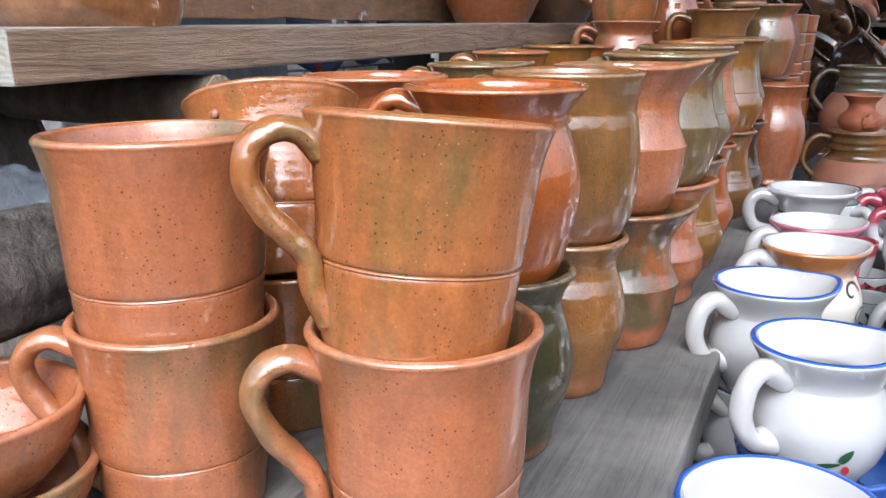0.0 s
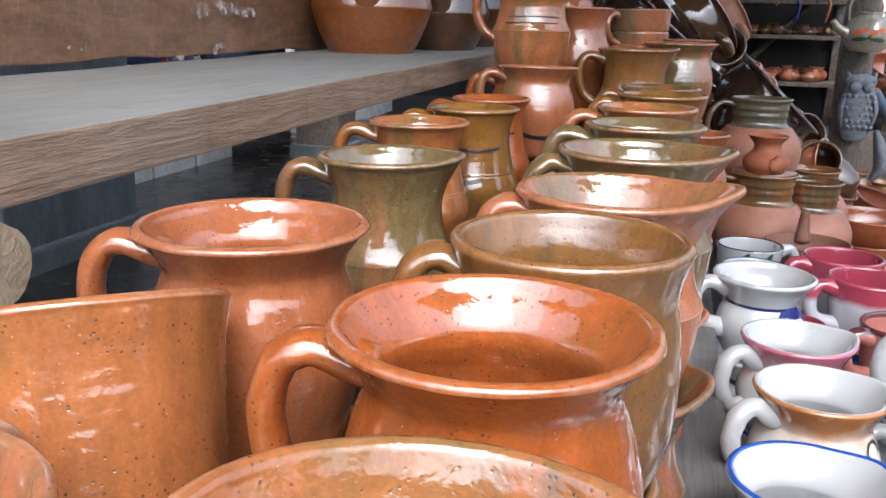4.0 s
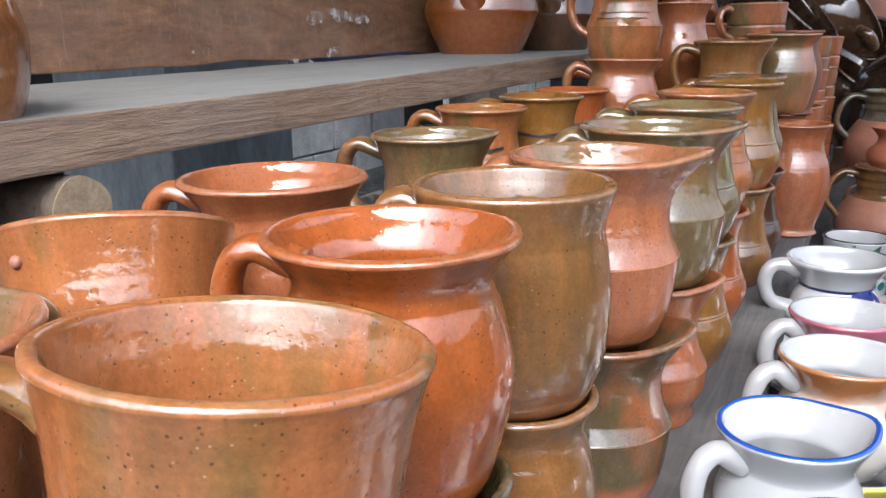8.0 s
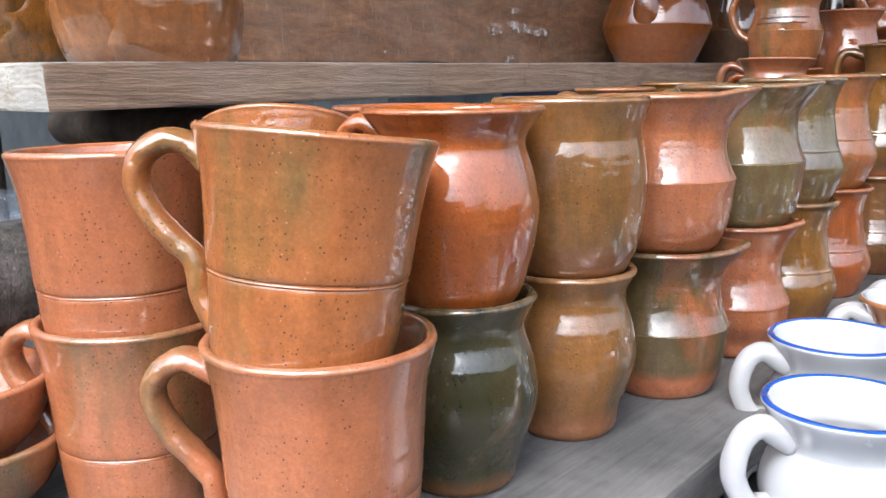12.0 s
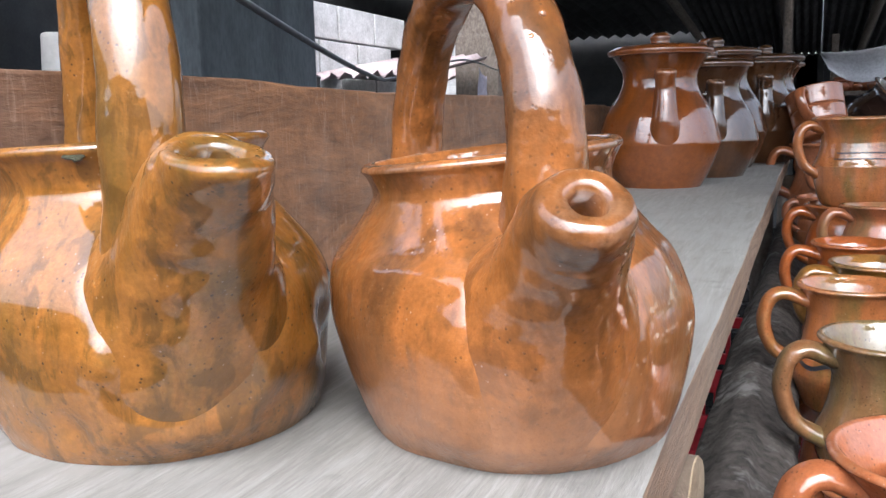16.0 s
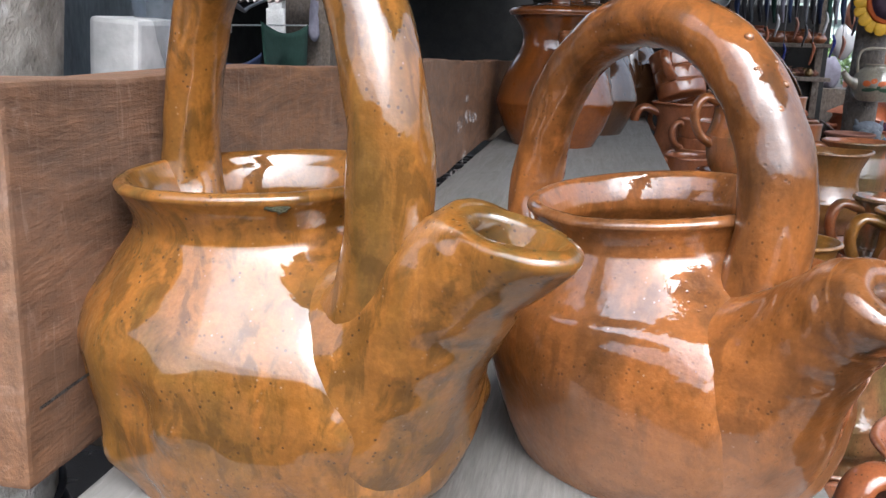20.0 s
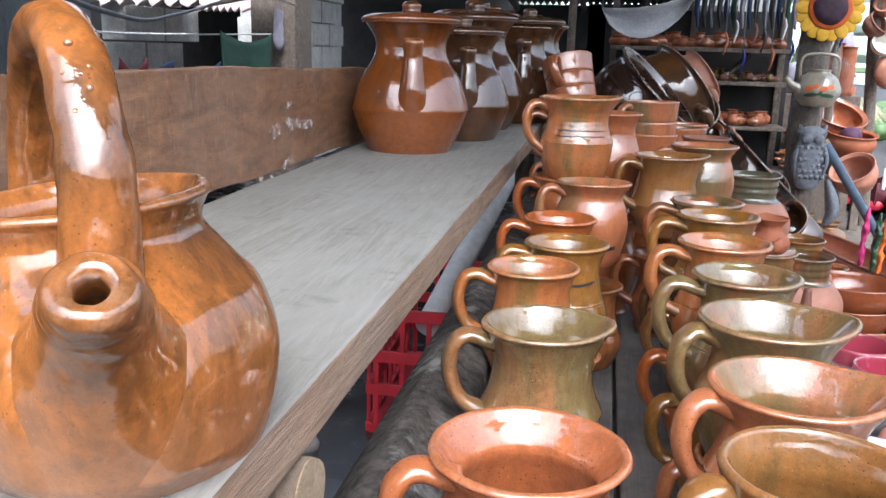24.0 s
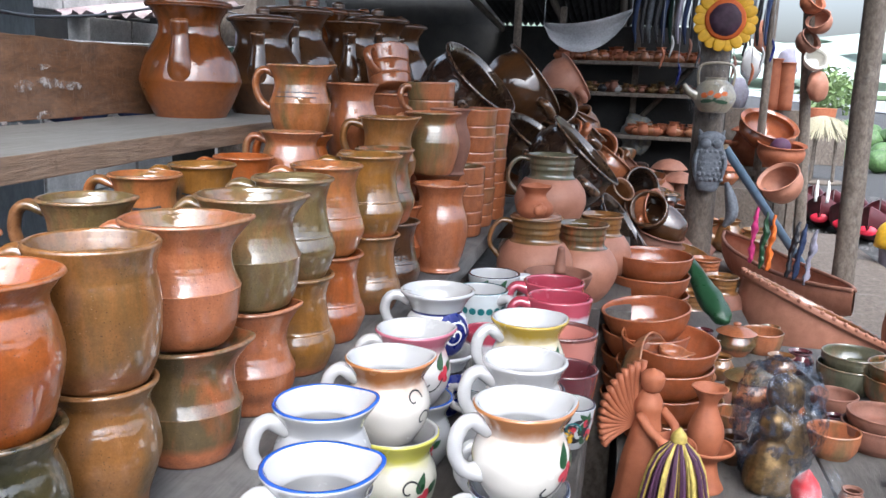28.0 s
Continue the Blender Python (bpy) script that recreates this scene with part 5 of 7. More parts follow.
# back row
mug("belly", ORANGE, -0.254, 0.461, B, "terracotta belly mug under another", turn=185)
mug("belly", RUSSET, -0.254, 0.461, 0.648, "russet terracotta belly mug with a broad rim", turn=200, size=1.04)
mug("pitcher", MIXED, -0.258, 0.56, B, "olive jug at the bottom of a stack", turn=185, size=0.95, name="jug", category="jug")
mug("waisted", RUSSET, -0.26, 0.642, B, "russet jug under a green jug", turn=185, size=0.95, name="jug", category="jug")
mug("waisted", MOSS, -0.26, 0.639, 0.649, "mossy green brown glazed jug with a looped handle", turn=196, size=1.02, lip=(0.006, 0.002), lip_turn=8, name="jug", category="jug")
for x, y, z, s, mt in ((-0.277, 0.762, 0.749, 0.98, ORANGE), (-0.255, 0.838, 0.753, 0.98, GOLD), (-0.267, 0.966, 0.750, 1.0, DEEP)):
    mug("bulged", mt, x, y, z - 0.091 * s, "orange waisted mug with dark painted bands", turn=192, size=s,
        decor=(("band", INK, 250, 0.036, ribbon([(-0.03, 0.002), (-0.015, -0.002), (0, 0.002), (0.015, -0.001), (0.03, 0.002)], 0.003)), ("band", INK, 290, 0.06, ribbon([(-0.02, 0.001), (0, -0.001), (0.02, 0.001)], 0.0022))))
    mug("bulged", RUSSET if mt is ORANGE else ORANGE, x, y, B, "rust orange waisted mug under another", turn=192, size=0.96)
mug("bulged", ORANGE, -0.235, 1.055, B, "orange painted mug at the bottom of a stack", turn=190, size=1.03)
mug("belly", TERRA, -0.237, 1.042, 0.687, "red clay mug with a painted dark band", turn=195, size=0.98, tilt=(-2, 0),
    decor=(("band", INK, 270, 0.022, ribbon([(-0.03, 0.0), (-0.01, 0.002), (0.01, -0.001), (0.03, 0.001)], 0.004)),))
mug("belly", RUSSET, -0.27, 1.15, B, "russet mug at the bottom of a stack", turn=190)
mug("belly", DEEP, -0.265, 1.15, 0.668, "rust mug in the middle of a stack", turn=190, size=1.08)
mug("pitcher", ORANGE, -0.261, 1.138, 0.766, "orange glazed jug with an incised belly on top of a stack", turn=196, size=1.03, lip=(0.006, 0.002), lip_turn=10, name="jug", category="jug",
    decor=(("band", INK, 280, 0.05, ribbon([(-0.03, 0.0), (0, 0.0006), (0.03, 0.0)], 0.0009)), ("band", INK, 285, 0.056, ribbon([(-0.03, 0.0), (0, 0.0006), (0.03, 0.0)], 0.0009))))
mug("vase", RUSSET, -0.215, 1.27, B, "tall red clay jug under a stack", turn=185, name="jug", category="jug")
mug("vase", RUSSET, -0.222, 1.25, 0.705, "tall russet clay jug", turn=250, name="jug", category="jug", handle=0)
mug("waisted", RUSSET, -0.14, 1.2, B, "russet mug under a dark mug", turn=185, size=1.1)
mug("waisted", BROWN, -0.149, 1.192, 0.693, "dull brown glazed jug with a scroll handle", turn=195, size=1.08, lip=(0.006, 0.002), lip_turn=5, name="jug", category="jug")
mug("vase", RUSSET, -0.075, 1.225, B, "tall red clay vase at the front of the bench", handle=0, name="vase", category="vase", turn=0)
mug("belly", TERRA, -0.1, 1.27, 0.706, "small red jug stacked on a vase", turn=180, size=1.02)
mug("vase", RUSSET, -0.11, 1.36, B, "red clay vase behind others", handle=0, name="vase", category="vase", turn=0)
mug("vase", DULLCLAY, -0.09, 1.35, 0.696, "dusky clay vase on another", handle=0, name="vase", category="vase", turn=0, size=0.8)
k = 0
for x, y, top in ((-0.1, 1.644, 0.794), (-0.09, 1.74, 0.79), (-0.165, 1.64, 0.75), (-0.158, 1.51, 0.859), (-0.255, 1.62, 0.82), (-0.215, 1.4, 0.75), (-0.282, 1.5, 0.75), (-0.1, 1.53, 0.7), (-0.2, 1.78, 0.8), (-0.27, 1.9, 0.78)):
    z = B
    while z < top - 0.06:
        last = z + 0.05 > top - 0.06
        mug("tankard", RUSSET if k % 3 else TERRA, x + 0.002 * math.sin(k * 2.1), y, z, "terracotta ringed tankard on top of a stack" if last else "terracotta ringed tankard in a tall stack", turn=200 + 25 * math.sin(k), name="tankard", tilt=(math.sin(k * 3.3), math.cos(k * 2.7)), handle=1.0 if last or k % 2 else 0.9)
        z += 0.049
        k += 1
mug("tankard", RUSSET, -0.285, 1.70, 0.82, "terracotta ringed tankard tipped on a pile", turn=250, tilt=(-18, -14), size=1.08, name="tankard")
mug("waisted", DULLCLAY, -0.28, 1.70, B, "dusky jug under a pile", turn=190, size=1.2)
mug("waisted", RUSSET, -0.28, 1.70, 0.676, "russet jug inside a pile", turn=190, size=1.5)
bowl(-0.296, 0.205, B, 0.046, 0.034, "small red clay bowl under another", TERRA)
bowl(-0.298, 0.203, B + 0.026, 0.046, 0.036, "small red clay bowl nested in another", TERRA)

# ---------------------------------------------------------------- white enamel ware
W = 0.465
CUPS = "white glazed cups"


def cup(kind, mat, x, y, z, label, **kw):
    kw.setdefault("thick", 0.0042)
    return pot(kw.pop("name", "cup"), kind, mat, x, y, z, label, kw.pop("category", "cup"), group=CUPS, **kw)


cup("milk", BLUE_RIM, -0.025, 0.577, 0.535, "white milk jug with a blue rim and dark leaves", turn=218, lip=(0.006, 0.002), lip_turn=28, decor=busy(322, 0.03, 1.1, 8), name="milk_jug", category="jug")
cup("milk", NAVY_RIM, -0.025, 0.58, W, "white jug with a dark rim under another", turn=215)
cup("milk", BLUE_RIM, 0.008, 0.478, 0.533, "white milk jug with a blue rim and a green sprig", turn=228, lip=(0.006, 0.002), lip_turn=28, name="milk_jug", category="jug",
    decor=(("leaf", LEAF_GREEN, 285, 0.02, [blob(0.006, 0.006, 0.005, 0.0025, 0.9, pinch=0.4), blob(-0.002, 0.0, 0.006, 0.0016, 0.2, pinch=0.4), blob(-0.012, -0.003, 0.008, 0.0011, 0.35)]), ("petals", ROSE, 288, 0.019, [blob(0.005, -0.002, 0.002, 0.003, 0.4)])))
cup("saucerbowl", BLUE_GLAZE, 0.012, 0.476, 0.5, "cobalt blue washed bowl under a jug", handle=0, name="bowl", category="bowl", size=1.0)
cup("teacup", BLUE_GLAZE, 0.012, 0.476, W, "cobalt blue cup under a bowl", turn=240, size=0.8)
cup("saucerbowl", BLUE_RIM, -0.004, 0.385, 0.508, "white bowl with a blue rim", handle=0, name="bowl", category="bowl", size=1.05)
cup("saucerbowl", BLUE_GLAZE, -0.004, 0.387, W, "cobalt blue bowl under another", handle=0, name="bowl", category="bowl", size=1.05)
cup("milk", BROWN_RIM, -0.004, 0.688, 0.537, "cream jug with a rust brown rim and dark scrolls", turn=205, lip=(0.005, 0.001), lip_turn=25, decor=curl(325, 0.045, 1.2) + curl(338, 0.026, 1.2), name="milk_jug", category="jug")
cup("milk", LIME_RIM, 0.002, 0.69, W, "cream jug with a lime rim and a red flower", turn=205, decor=curl(305, 0.035, 1.3) + flower(320, 0.026, 1.2), size=1.05)
cup("milk", PINK_RIM, -0.005, 0.784, 0.535, "white jug with a rose pink rim", turn=205, lip=(0.005, 0.001), lip_turn=20, decor=flower(330, 0.035, 1.2), name="milk_jug", category="jug")
cup("milk", BLUE_RIM, -0.002, 0.786, W, "white jug with a blue rim under another", turn=200, decor=flower(300, 0.03))
cup("spool", NAVY_BAND, -0.014, 0.934, 0.5375, "white cup with navy lines and a cobalt spiral", turn=200, decor=spiral(318, 0.027, 1.9), handle=1.0, size=1.03)
cup("spool", NAVY_BAND, -0.01, 0.934, W, "white cup with a cobalt spiral under another", turn=200, decor=spiral(318, 0.027, 1.9) + (("band", INK, 290, 0.052, ribbon([(-0.04, 0), (0, 0), (0.04, 0)], 0.004)),), size=1.04)
cup("teacup", TEAL_RIM, 0.002, 1.155, 0.4915, "white cup with a teal rim and blue dots", turn=330, decor=(("band", TEALP, 290, 0.045, [blob(0.012 * i - 0.03, 0, 0.005, 0.005) for i in range(6)]),))
cup("teacup", NAVY_RIM, 0.004, 1.265, 0.4865, "white cup with a red flower and black leaves", turn=20, decor=flower(295, 0.045, 1.3) + flower(255, 0.045, 1.3), size=1.05)
for x, y in ((0.002, 1.155), (0.004, 1.265)):
    cup("saucerbowl", NAVY_RIM, x, y, W, "white dish under a cup", handle=0, name="bowl", category="bowl", size=0.6)
cup("teacup", ROSE_GLAZE, 0.03, 1.03, 0.489, "small raspberry glazed cup on another", turn=200, size=0.75)
cup("teacup", WHITE_GLAZE, 0.03, 1.03, W, "white cup under a raspberry cup", turn=200, size=0.6)
cup("milk", OCHRE_RIM, 0.103, 0.829, 0.543, "cream jug with an ochre rim and a red flower", turn=208, lip=(0.003, 0.001), lip_turn=28, decor=flower(328, 0.03, 1.2), name="milk_jug", category="jug", size=1.0)
cup("milk", NAVY_RIM, 0.103, 0.83, W, "white jug with a black rim and dark leaves under another", turn=205, size=1.06, decor=busy(312, 0.035, 1.2, 1))
cup("milk", BROWN_RIM, 0.123, 0.613, 0.5365, "cream jug with an orange rim and a rose sprig", turn=212, lip=(0.005, 0.002), lip_turn=25, decor=flower(332, 0.028, 1.3), name="milk_jug", category="jug", size=1.01)
cup("milk", NAVY_RIM, 0.123, 0.615, W, "white jug with a dark rim and dark leaves under another", turn=205, size=1.05, decor=busy(318, 0.035, 1.2, 2))
cup("milk", WHITE_GLAZE, 0.112, 0.72, 0.536, "white glazed jug with a thick handle", turn=205, decor=flower(318, 0.03) + curl(335, 0.035))
cup("milk", BLUE_RIM, 0.112, 0.72, W, "white jug with a blue rim and dark leaves under another", turn=205, size=1.03, decor=busy(322, 0.035, 1.2, 3))
cup("saucerbowl", WHITE_GLAZE, 0.105, 0.41, W, "plain white glazed bowl on the bench", handle=0, name="bowl", category="bowl")
cup("teacup", ROSE_GLAZE, 0.114, 1.118, 0.489, "raspberry rimmed cup on the bench", turn=200, size=1.15)
cup("teacup", ROSE_GLAZE, 0.1, 1.204, 0.489, "raspberry rimmed cup behind another", turn=200, size=1.15)
for x, y in ((0.114, 1.118), (0.1, 1.204)):
    cup("saucerbowl", BLUE_GLAZE, x, y, W, "painted dish under a raspberry cup", handle=0, name="bowl", category="bowl", size=0.55)
cup("teacup", BLUSH_GLAZE, 0.128, 1.02, 0.475, "blush pink glazed cup with a dark rim", turn=205, size=1.1)
cup("saucerbowl", PLUM_GLAZE, 0.128, 1.02, W, "plum coloured dish under a cup", handle=0, name="bowl", category="bowl", size=0.5)
cup("teacup", PLUM_GLAZE, 0.138, 0.94, W, "dark plum glazed cup on the bench", turn=200, size=0.95)
for k, (x, y, z) in enumerate(((0.045, 1.0, W), (0.05, 0.905, W), (0.148, 0.878, W), (0.066, 0.76, W))):
    cup("teacup", TEAL_RIM if k % 2 else NAVY_RIM, x, y, z, "white cup painted with bright flowers", turn=150 + 40 * k, size=0.7, decor=busy(300, 0.038, 1.5, 5 + k))
pan = bowl(0.092, 1.403, 0.495, 0.057, 0.04, "dull brown clay dish with a stub handle", DULLCLAY)
part("stub", sweep("stub", [(0, 0.05, 0.03), (0, 0.052, 0.055), (0.0, 0.05, 0.075)], [0.011, 0.008, 0.006], DULLCLAY, 12, 5), DULLCLAY, pan)
bowl(0.092, 1.403, W, 0.05, 0.034, "dull brown dish under another", DULLCLAY)

# ---------------------------------------------------------------- the two spouted kettles on the upper shelf
S = 0.772


def kettle(name, x, y, z, outer, lean, ang, axis, bore, cut, arch, mat, label, seed=0.0, dents=(), hoop=(0, 0, 0), mouth=0.55, blunt=False, crust=0):
    """A squat spouted kettle with a hooped handle. lean: sideways drift of foot and neck, and lift of one side of the rim; axis: reach and height along the spout; arch: half span and height of the hoop."""
    ob = thing(name, pose(x, y, z), label, "kettle", "spouted kettles")
    h = outer[-1][1]
    rows, _ = hollow(outer, 0.005, 6)
    body = lathe_mesh("body", rows, mat, 110, 0.022, seed, dents=dents)
    way = Vector((0.92, 0.39, 0))
    for v in body.vertices:
        t = v.co.z / h
        side = v.co.dot(way)
        v.co += way * float(np.interp(t, (0.0, 0.5, 0.85, 1.0), (lean[0], 0.0, lean[1], lean[1] * 1.1)))
        v.co.z += lean[2] * max(0.0, t - 0.55) / 0.45 * side / 0.045
    c, s = math.cos(radians(ang)), math.sin(radians(ang))

    def at(d, zz, side=0.0):
        return (d * c - side * s, d * s + side * c, zz)

    spout = sweep("spout", [at(*q) for q in axis], list(bore), mat, 64, 12, 0.97, seed + 2, 0.05, 0.066, cut=cut, mouth=mouth, blunt=blunt)
    # the two are smeared together: both swell where they meet
    line = spline([(*at(*q), r) for q, r in zip(axis, bore)], 8)
    reach, rise = [q[0] for q in outer], [q[1] for q in outer]
    soft = 0.022
    for me, own in ((body, True), (spout, False)):
        for v in me.vertices:
            shift = way * float(np.interp(v.co.z / h, (0.0, 0.5, 0.85, 1.0), (lean[0], 0.0, lean[1], lean[1] * 1.1)))
            flat_out = Vector((v.co.x - shift.x, v.co.y - shift.y, 0))
            to_body = flat_out.length - float(np.interp(v.co.z, rise, reach))
            gap = line[:, :3] - np.array(v.co)
            far = np.linalg.norm(gap, axis=1) - line[:, 3]
            k = int(np.argmin(far))
            if own and (to_body < -0.0035 or v.co.z > h * 0.9):
                continue
            near = float(far[k]) if own else to_body
            swell = max(0.0, 1 - abs(near) / soft) ** 2 * soft / 4
            out = flat_out.normalized() if own else -Vector(gap[k]).normalized()
            if swell and (own or k < len(line) * 0.6):
                v.co += out * swell * min(1.0, v.co.z / 0.012) if v.co.z > 0 else Vector()
    part("body", body, mat, ob)
    part("spout", spout, mat, ob)
    w, top = arch
    c, s = math.cos(radians(hoop[0])), math.sin(radians(hoop[0]))
    hp = [at(w * 0.55, h * 0.58), at(w * 0.93, h * 0.80)] + [at(w * math.cos(q), h + (top - h) * math.sin(q)) for q in np.linspace(0.22, math.pi - 0.22, 8)] + [at(-w * 1.03, h * 0.95), at(-w * 0.95, h * 0.74)]
    hoop_part = part("hoop_handle", sweep("hoop_handle", hp, [0.0135, 0.0125, 0.0112, 0.0104, 0.0099, 0.0096, 0.0096, 0.0096, 0.0096, 0.0096, 0.0105, 0.0145], mat, 26, 9, 0.92, seed + 4, 0.09), mat, ob)
    hoop_part.location = (hoop[1], hoop[2], 0)
    pip = lathe_mesh("glaze_pimple", [(0.0016, 0), (0.0013, 0.0008), (0.0005, 0.0013)], mat, 10, 0.2, seed)
    rnd = random.Random(int(seed))
    for k in range(9):
        q, aside = rnd.uniform(0.3, 1.35), rnd.uniform(-0.2, 1.1)
        out = Vector((math.cos(q), 0, math.sin(q)))
        place = at(w * math.cos(q), h + (top - h) * math.sin(q))
        turn_to = Vector((out.x * c + aside * s, out.x * s - aside * c, out.z)).normalized()
        bump_part = part("glaze_pimple", pip, mat, hoop_part)
        bump_part.matrix_basis = Matrix.Translation(Vector(place) + turn_to * 0.0091) @ turn_to.to_track_quat("Z", "Y").to_matrix().to_4x4() @ Matrix.Scale(rnd.uniform(0.4, 0.95), 4)
    for k in range(crust):
        a, zz = radians(ang) + rnd.uniform(-0.75, -0.4), (h * rnd.uniform(0.3, 0.8) if k % 3 else h * 0.985)
        r = float(np.interp(zz, rise, reach)) + 0.0003
        near_foot = Vector((r * math.cos(a), r * math.sin(a), zz)) + way * float(np.interp(zz / h, (0.0, 0.5, 0.85, 1.0), (lean[0], 0.0, lean[1], lean[1] * 1.1)))
        fleck = part("glaze_crust", crust_mesh, CRUST, ob, "dark green glaze crust")
        fleck.matrix_basis = Matrix.Translation(near_foot) @ Vector((math.cos(a), math.sin(a), 0.25)).to_track_quat("Z", "Y").to_matrix().to_4x4() @ Matrix.Diagonal((rnd.uniform(0.35, 0.8), rnd.uniform(0.25, 0.6), 0.35, 1))
    return ob


CRUST = plain("dark green glaze crust", (0.065, 0.062, 0.026), 0.45, scale=300, vary=0.7, relief=0.6)
crust_mesh = lathe_mesh("glaze_crust", [(0.0032, -0.0004), (0.0026, 0.0006), (0.0012, 0.001), (0.0005, 0.0008)], CRUST, 14, 0.5, 3.0)
rnd = random.Random(5)
dent_a = [(radians(-175 + 11 * i + rnd.uniform(-4, 4)), rnd.uniform(0.008, 0.042), rnd.uniform(0.005, 0.009), (-0.0036, 0.0036, -0.0026)[i % 3]) for i in range(19)]
dent_a += [(radians(-37), 0.03, 0.032, 0.007), (radians(-98), 0.05, 0.006, 0.0016)]
kettle("kettle", -0.522, 0.346, 0.7665, [(0.0515, 0), (0.0540, 0.0025), (0.0580, 0.012), (0.0615, 0.030), (0.0636, 0.047), (0.0605, 0.058), (0.0530, 0.068), (0.0445, 0.079), (0.0425, 0.084), (0.0448, 0.091), (0.0478, 0.0955)], (0.004, -0.0032, 0.002), -37.5,
       ((0.020, 0.016), (0.042, 0.034), (0.060, 0.057), (0.077, 0.0755), (0.091, 0.0875), (0.102, 0.0945)), (0.031, 0.0295, 0.0255, 0.0205, 0.0165, 0.0132), 0.014,
       (0.056, 0.178), AMBER, "amber and green glazed clay kettle with hoop handle and spout", 2.0, dent_a, (-38.5, 0.004, -0.016), 0.60, False, 6)
kettle("kettle", -0.400, 0.379, 0.7675, [(0.0475, 0), (0.0500, 0.0025), (0.0545, 0.014), (0.0580, 0.028), (0.0595, 0.042), (0.0560, 0.057), (0.0495, 0.065), (0.0405, 0.0765), (0.0390, 0.081), (0.0405, 0.086), (0.0425, 0.089)], (0.0042, -0.0045, 0.0042), -59.6,
       ((0.024, 0.012), (0.045, 0.034), (0.060, 0.053), (0.072, 0.067), (0.081, 0.0755), (0.087, 0.079)), (0.031, 0.026, 0.0205, 0.0165, 0.0143, 0.0124), 0.004,
       (0.0505, 0.1465), HONEY, "honey orange glazed clay kettle with hoop handle and spout", 7.0, ((radians(-58), 0.03, 0.03, 0.006),), (-45, -0.0097, -0.0050), 0.38, True)

# ---------------------------------------------------------------- lidded jars


def jar(x, y, z, s, mat, label, ang=-75, lid=True):
    ob = thing("lidded_jar", pose(x, y, z, 0, 0, 0) @ Matrix.Scale(s, 4), label, "jar", "lidded jars on the shelf")
    outer = [(0.052, 0), (0.055, 0.004), (0.066, 0.025), (0.0775, 0.054), (0.0785, 0.065), (0.068, 0.098), (0.052, 0.125), (0.0475, 0.14), (0.049, 0.153), (0.058, 0.168), (0.0605, 0.172)]
    rows, _ = hollow(outer, 0.006, 5)
    part("body", lathe_mesh("body", rows, mat, 60, 0.012, x * 9), mat, ob)
    c, t = math.cos(radians(ang)), math.sin(radians(ang))
    sp = [(r * c, r * t, h) for r, h in ((0.045, 0.05), (0.063, 0.075), (0.066, 0.10), (0.063, 0.13), (0.066, 0.15))]
    part("spout", sweep("spout", sp, [0.026, 0.021, 0.0155, 0.0125, 0.0135], mat, 20, 6, 1.0, x, 0.08, 0.015), mat, ob)
    if lid:
        rows = spline([(0.0005, 0.172), (0.059, 0.172), (0.066, 0.174), (0.0665, 0.179), (0.055, 0.184), (0.02, 0.187), (0.0005, 0.188)], 4)
        cover = part("lid", lathe_mesh("lid", [(max(r, 0.0005), h) for r, h in rows], mat, 40, 0.01, x), mat, ob, "lid with a small knob")
        knob = spline([(0.014, 0.186), (0.012, 0.190), (0.013, 0.196), (0.008, 0.201), (0.0005, 0.202)], 4)
        part("knob", lathe_mesh("knob", [(max(r, 0.0005), h) for r, h in knob], mat, 24, 0.02, x), mat, cover)
    return ob


jar(-0.488, 1.255, S, 0.985, JAR, "glossy chestnut brown lidded jar with a spout")
jar(-0.447, 1.44, S, 0.93, DARKJAR, "glossy dark brown lidded jar with a spout")
jar(-0.455, 1.615, S, 1.08, DARKJAR, "large dark brown lidded jar with a spout")
jar(-0.40, 1.79, S, 1.05, DARKJAR, "dark green brown lidded jar with a spout", lid=False)
jar(-0.49, 1.80, S, 1.15, JAR, "tall chestnut jar at the back of the shelf")
jar(-0.395, 1.97, S, 1.12, DARKJAR, "dark glazed jar with a spout")
jar(-0.50, 2.0, S, 1.2, DARKJAR, "tall dark jar at the back of the shelf")
jar(-0.395, 2.16, S, 1.1, DARKJAR, "dark brown jar towards the end of the shelf")
jar(-0.50, 2.2, S, 1.2, JAR, "chestnut jar towards the end of the shelf")

# ---------------------------------------------------------------- pans, jugs and bowls past the mugs


def turned(x, y, z, way):
    """A pose whose own z points along way."""
    q = Vector(way).normalized().to_track_quat("Z", "Y")
    return Matrix.Translation((x, y, z)) @ q.to_matrix().to_4x4()


def pan(x, y, z, way, r, h, label, mat, lug=True, name="cooking_pot"):
    """A deep pot lying tipped: rim at its centre point, opening along way."""
    ob = thing(name, turned(x, y, z, way), label, "pot", "tipped cooking pots")
    outer = [(r * 0.3, -h), (r * 0.62, -h * 0.93), (r * 0.93, -h * 0.6), (r * 1.02, -h * 0.32), (r * 0.95, -h * 0.1), (r * 0.97, -h * 0.03), (r * 1.06, 0)]
    rows, k = hollow(outer, 0.008, 5)
    part("body", lathe_mesh("body", rows, mat, 56, 0.012, x * 7), mat, ob)
    if lug:
        for a in (0.6, 0.6 + math.pi):
            pts = [(r * q * math.cos(a + o), r * q * math.sin(a + o), -h * 0.25 + u) for q, o, u in ((0.95, -0.2, 0), (1.22, -0.14, 0.005), (1.24, 0.14, 0.005), (0.95, 0.2, 0))]
            part("lug", sweep("lug", pts, [0.011] * 4, mat, 12, 5), mat, ob)
    return ob


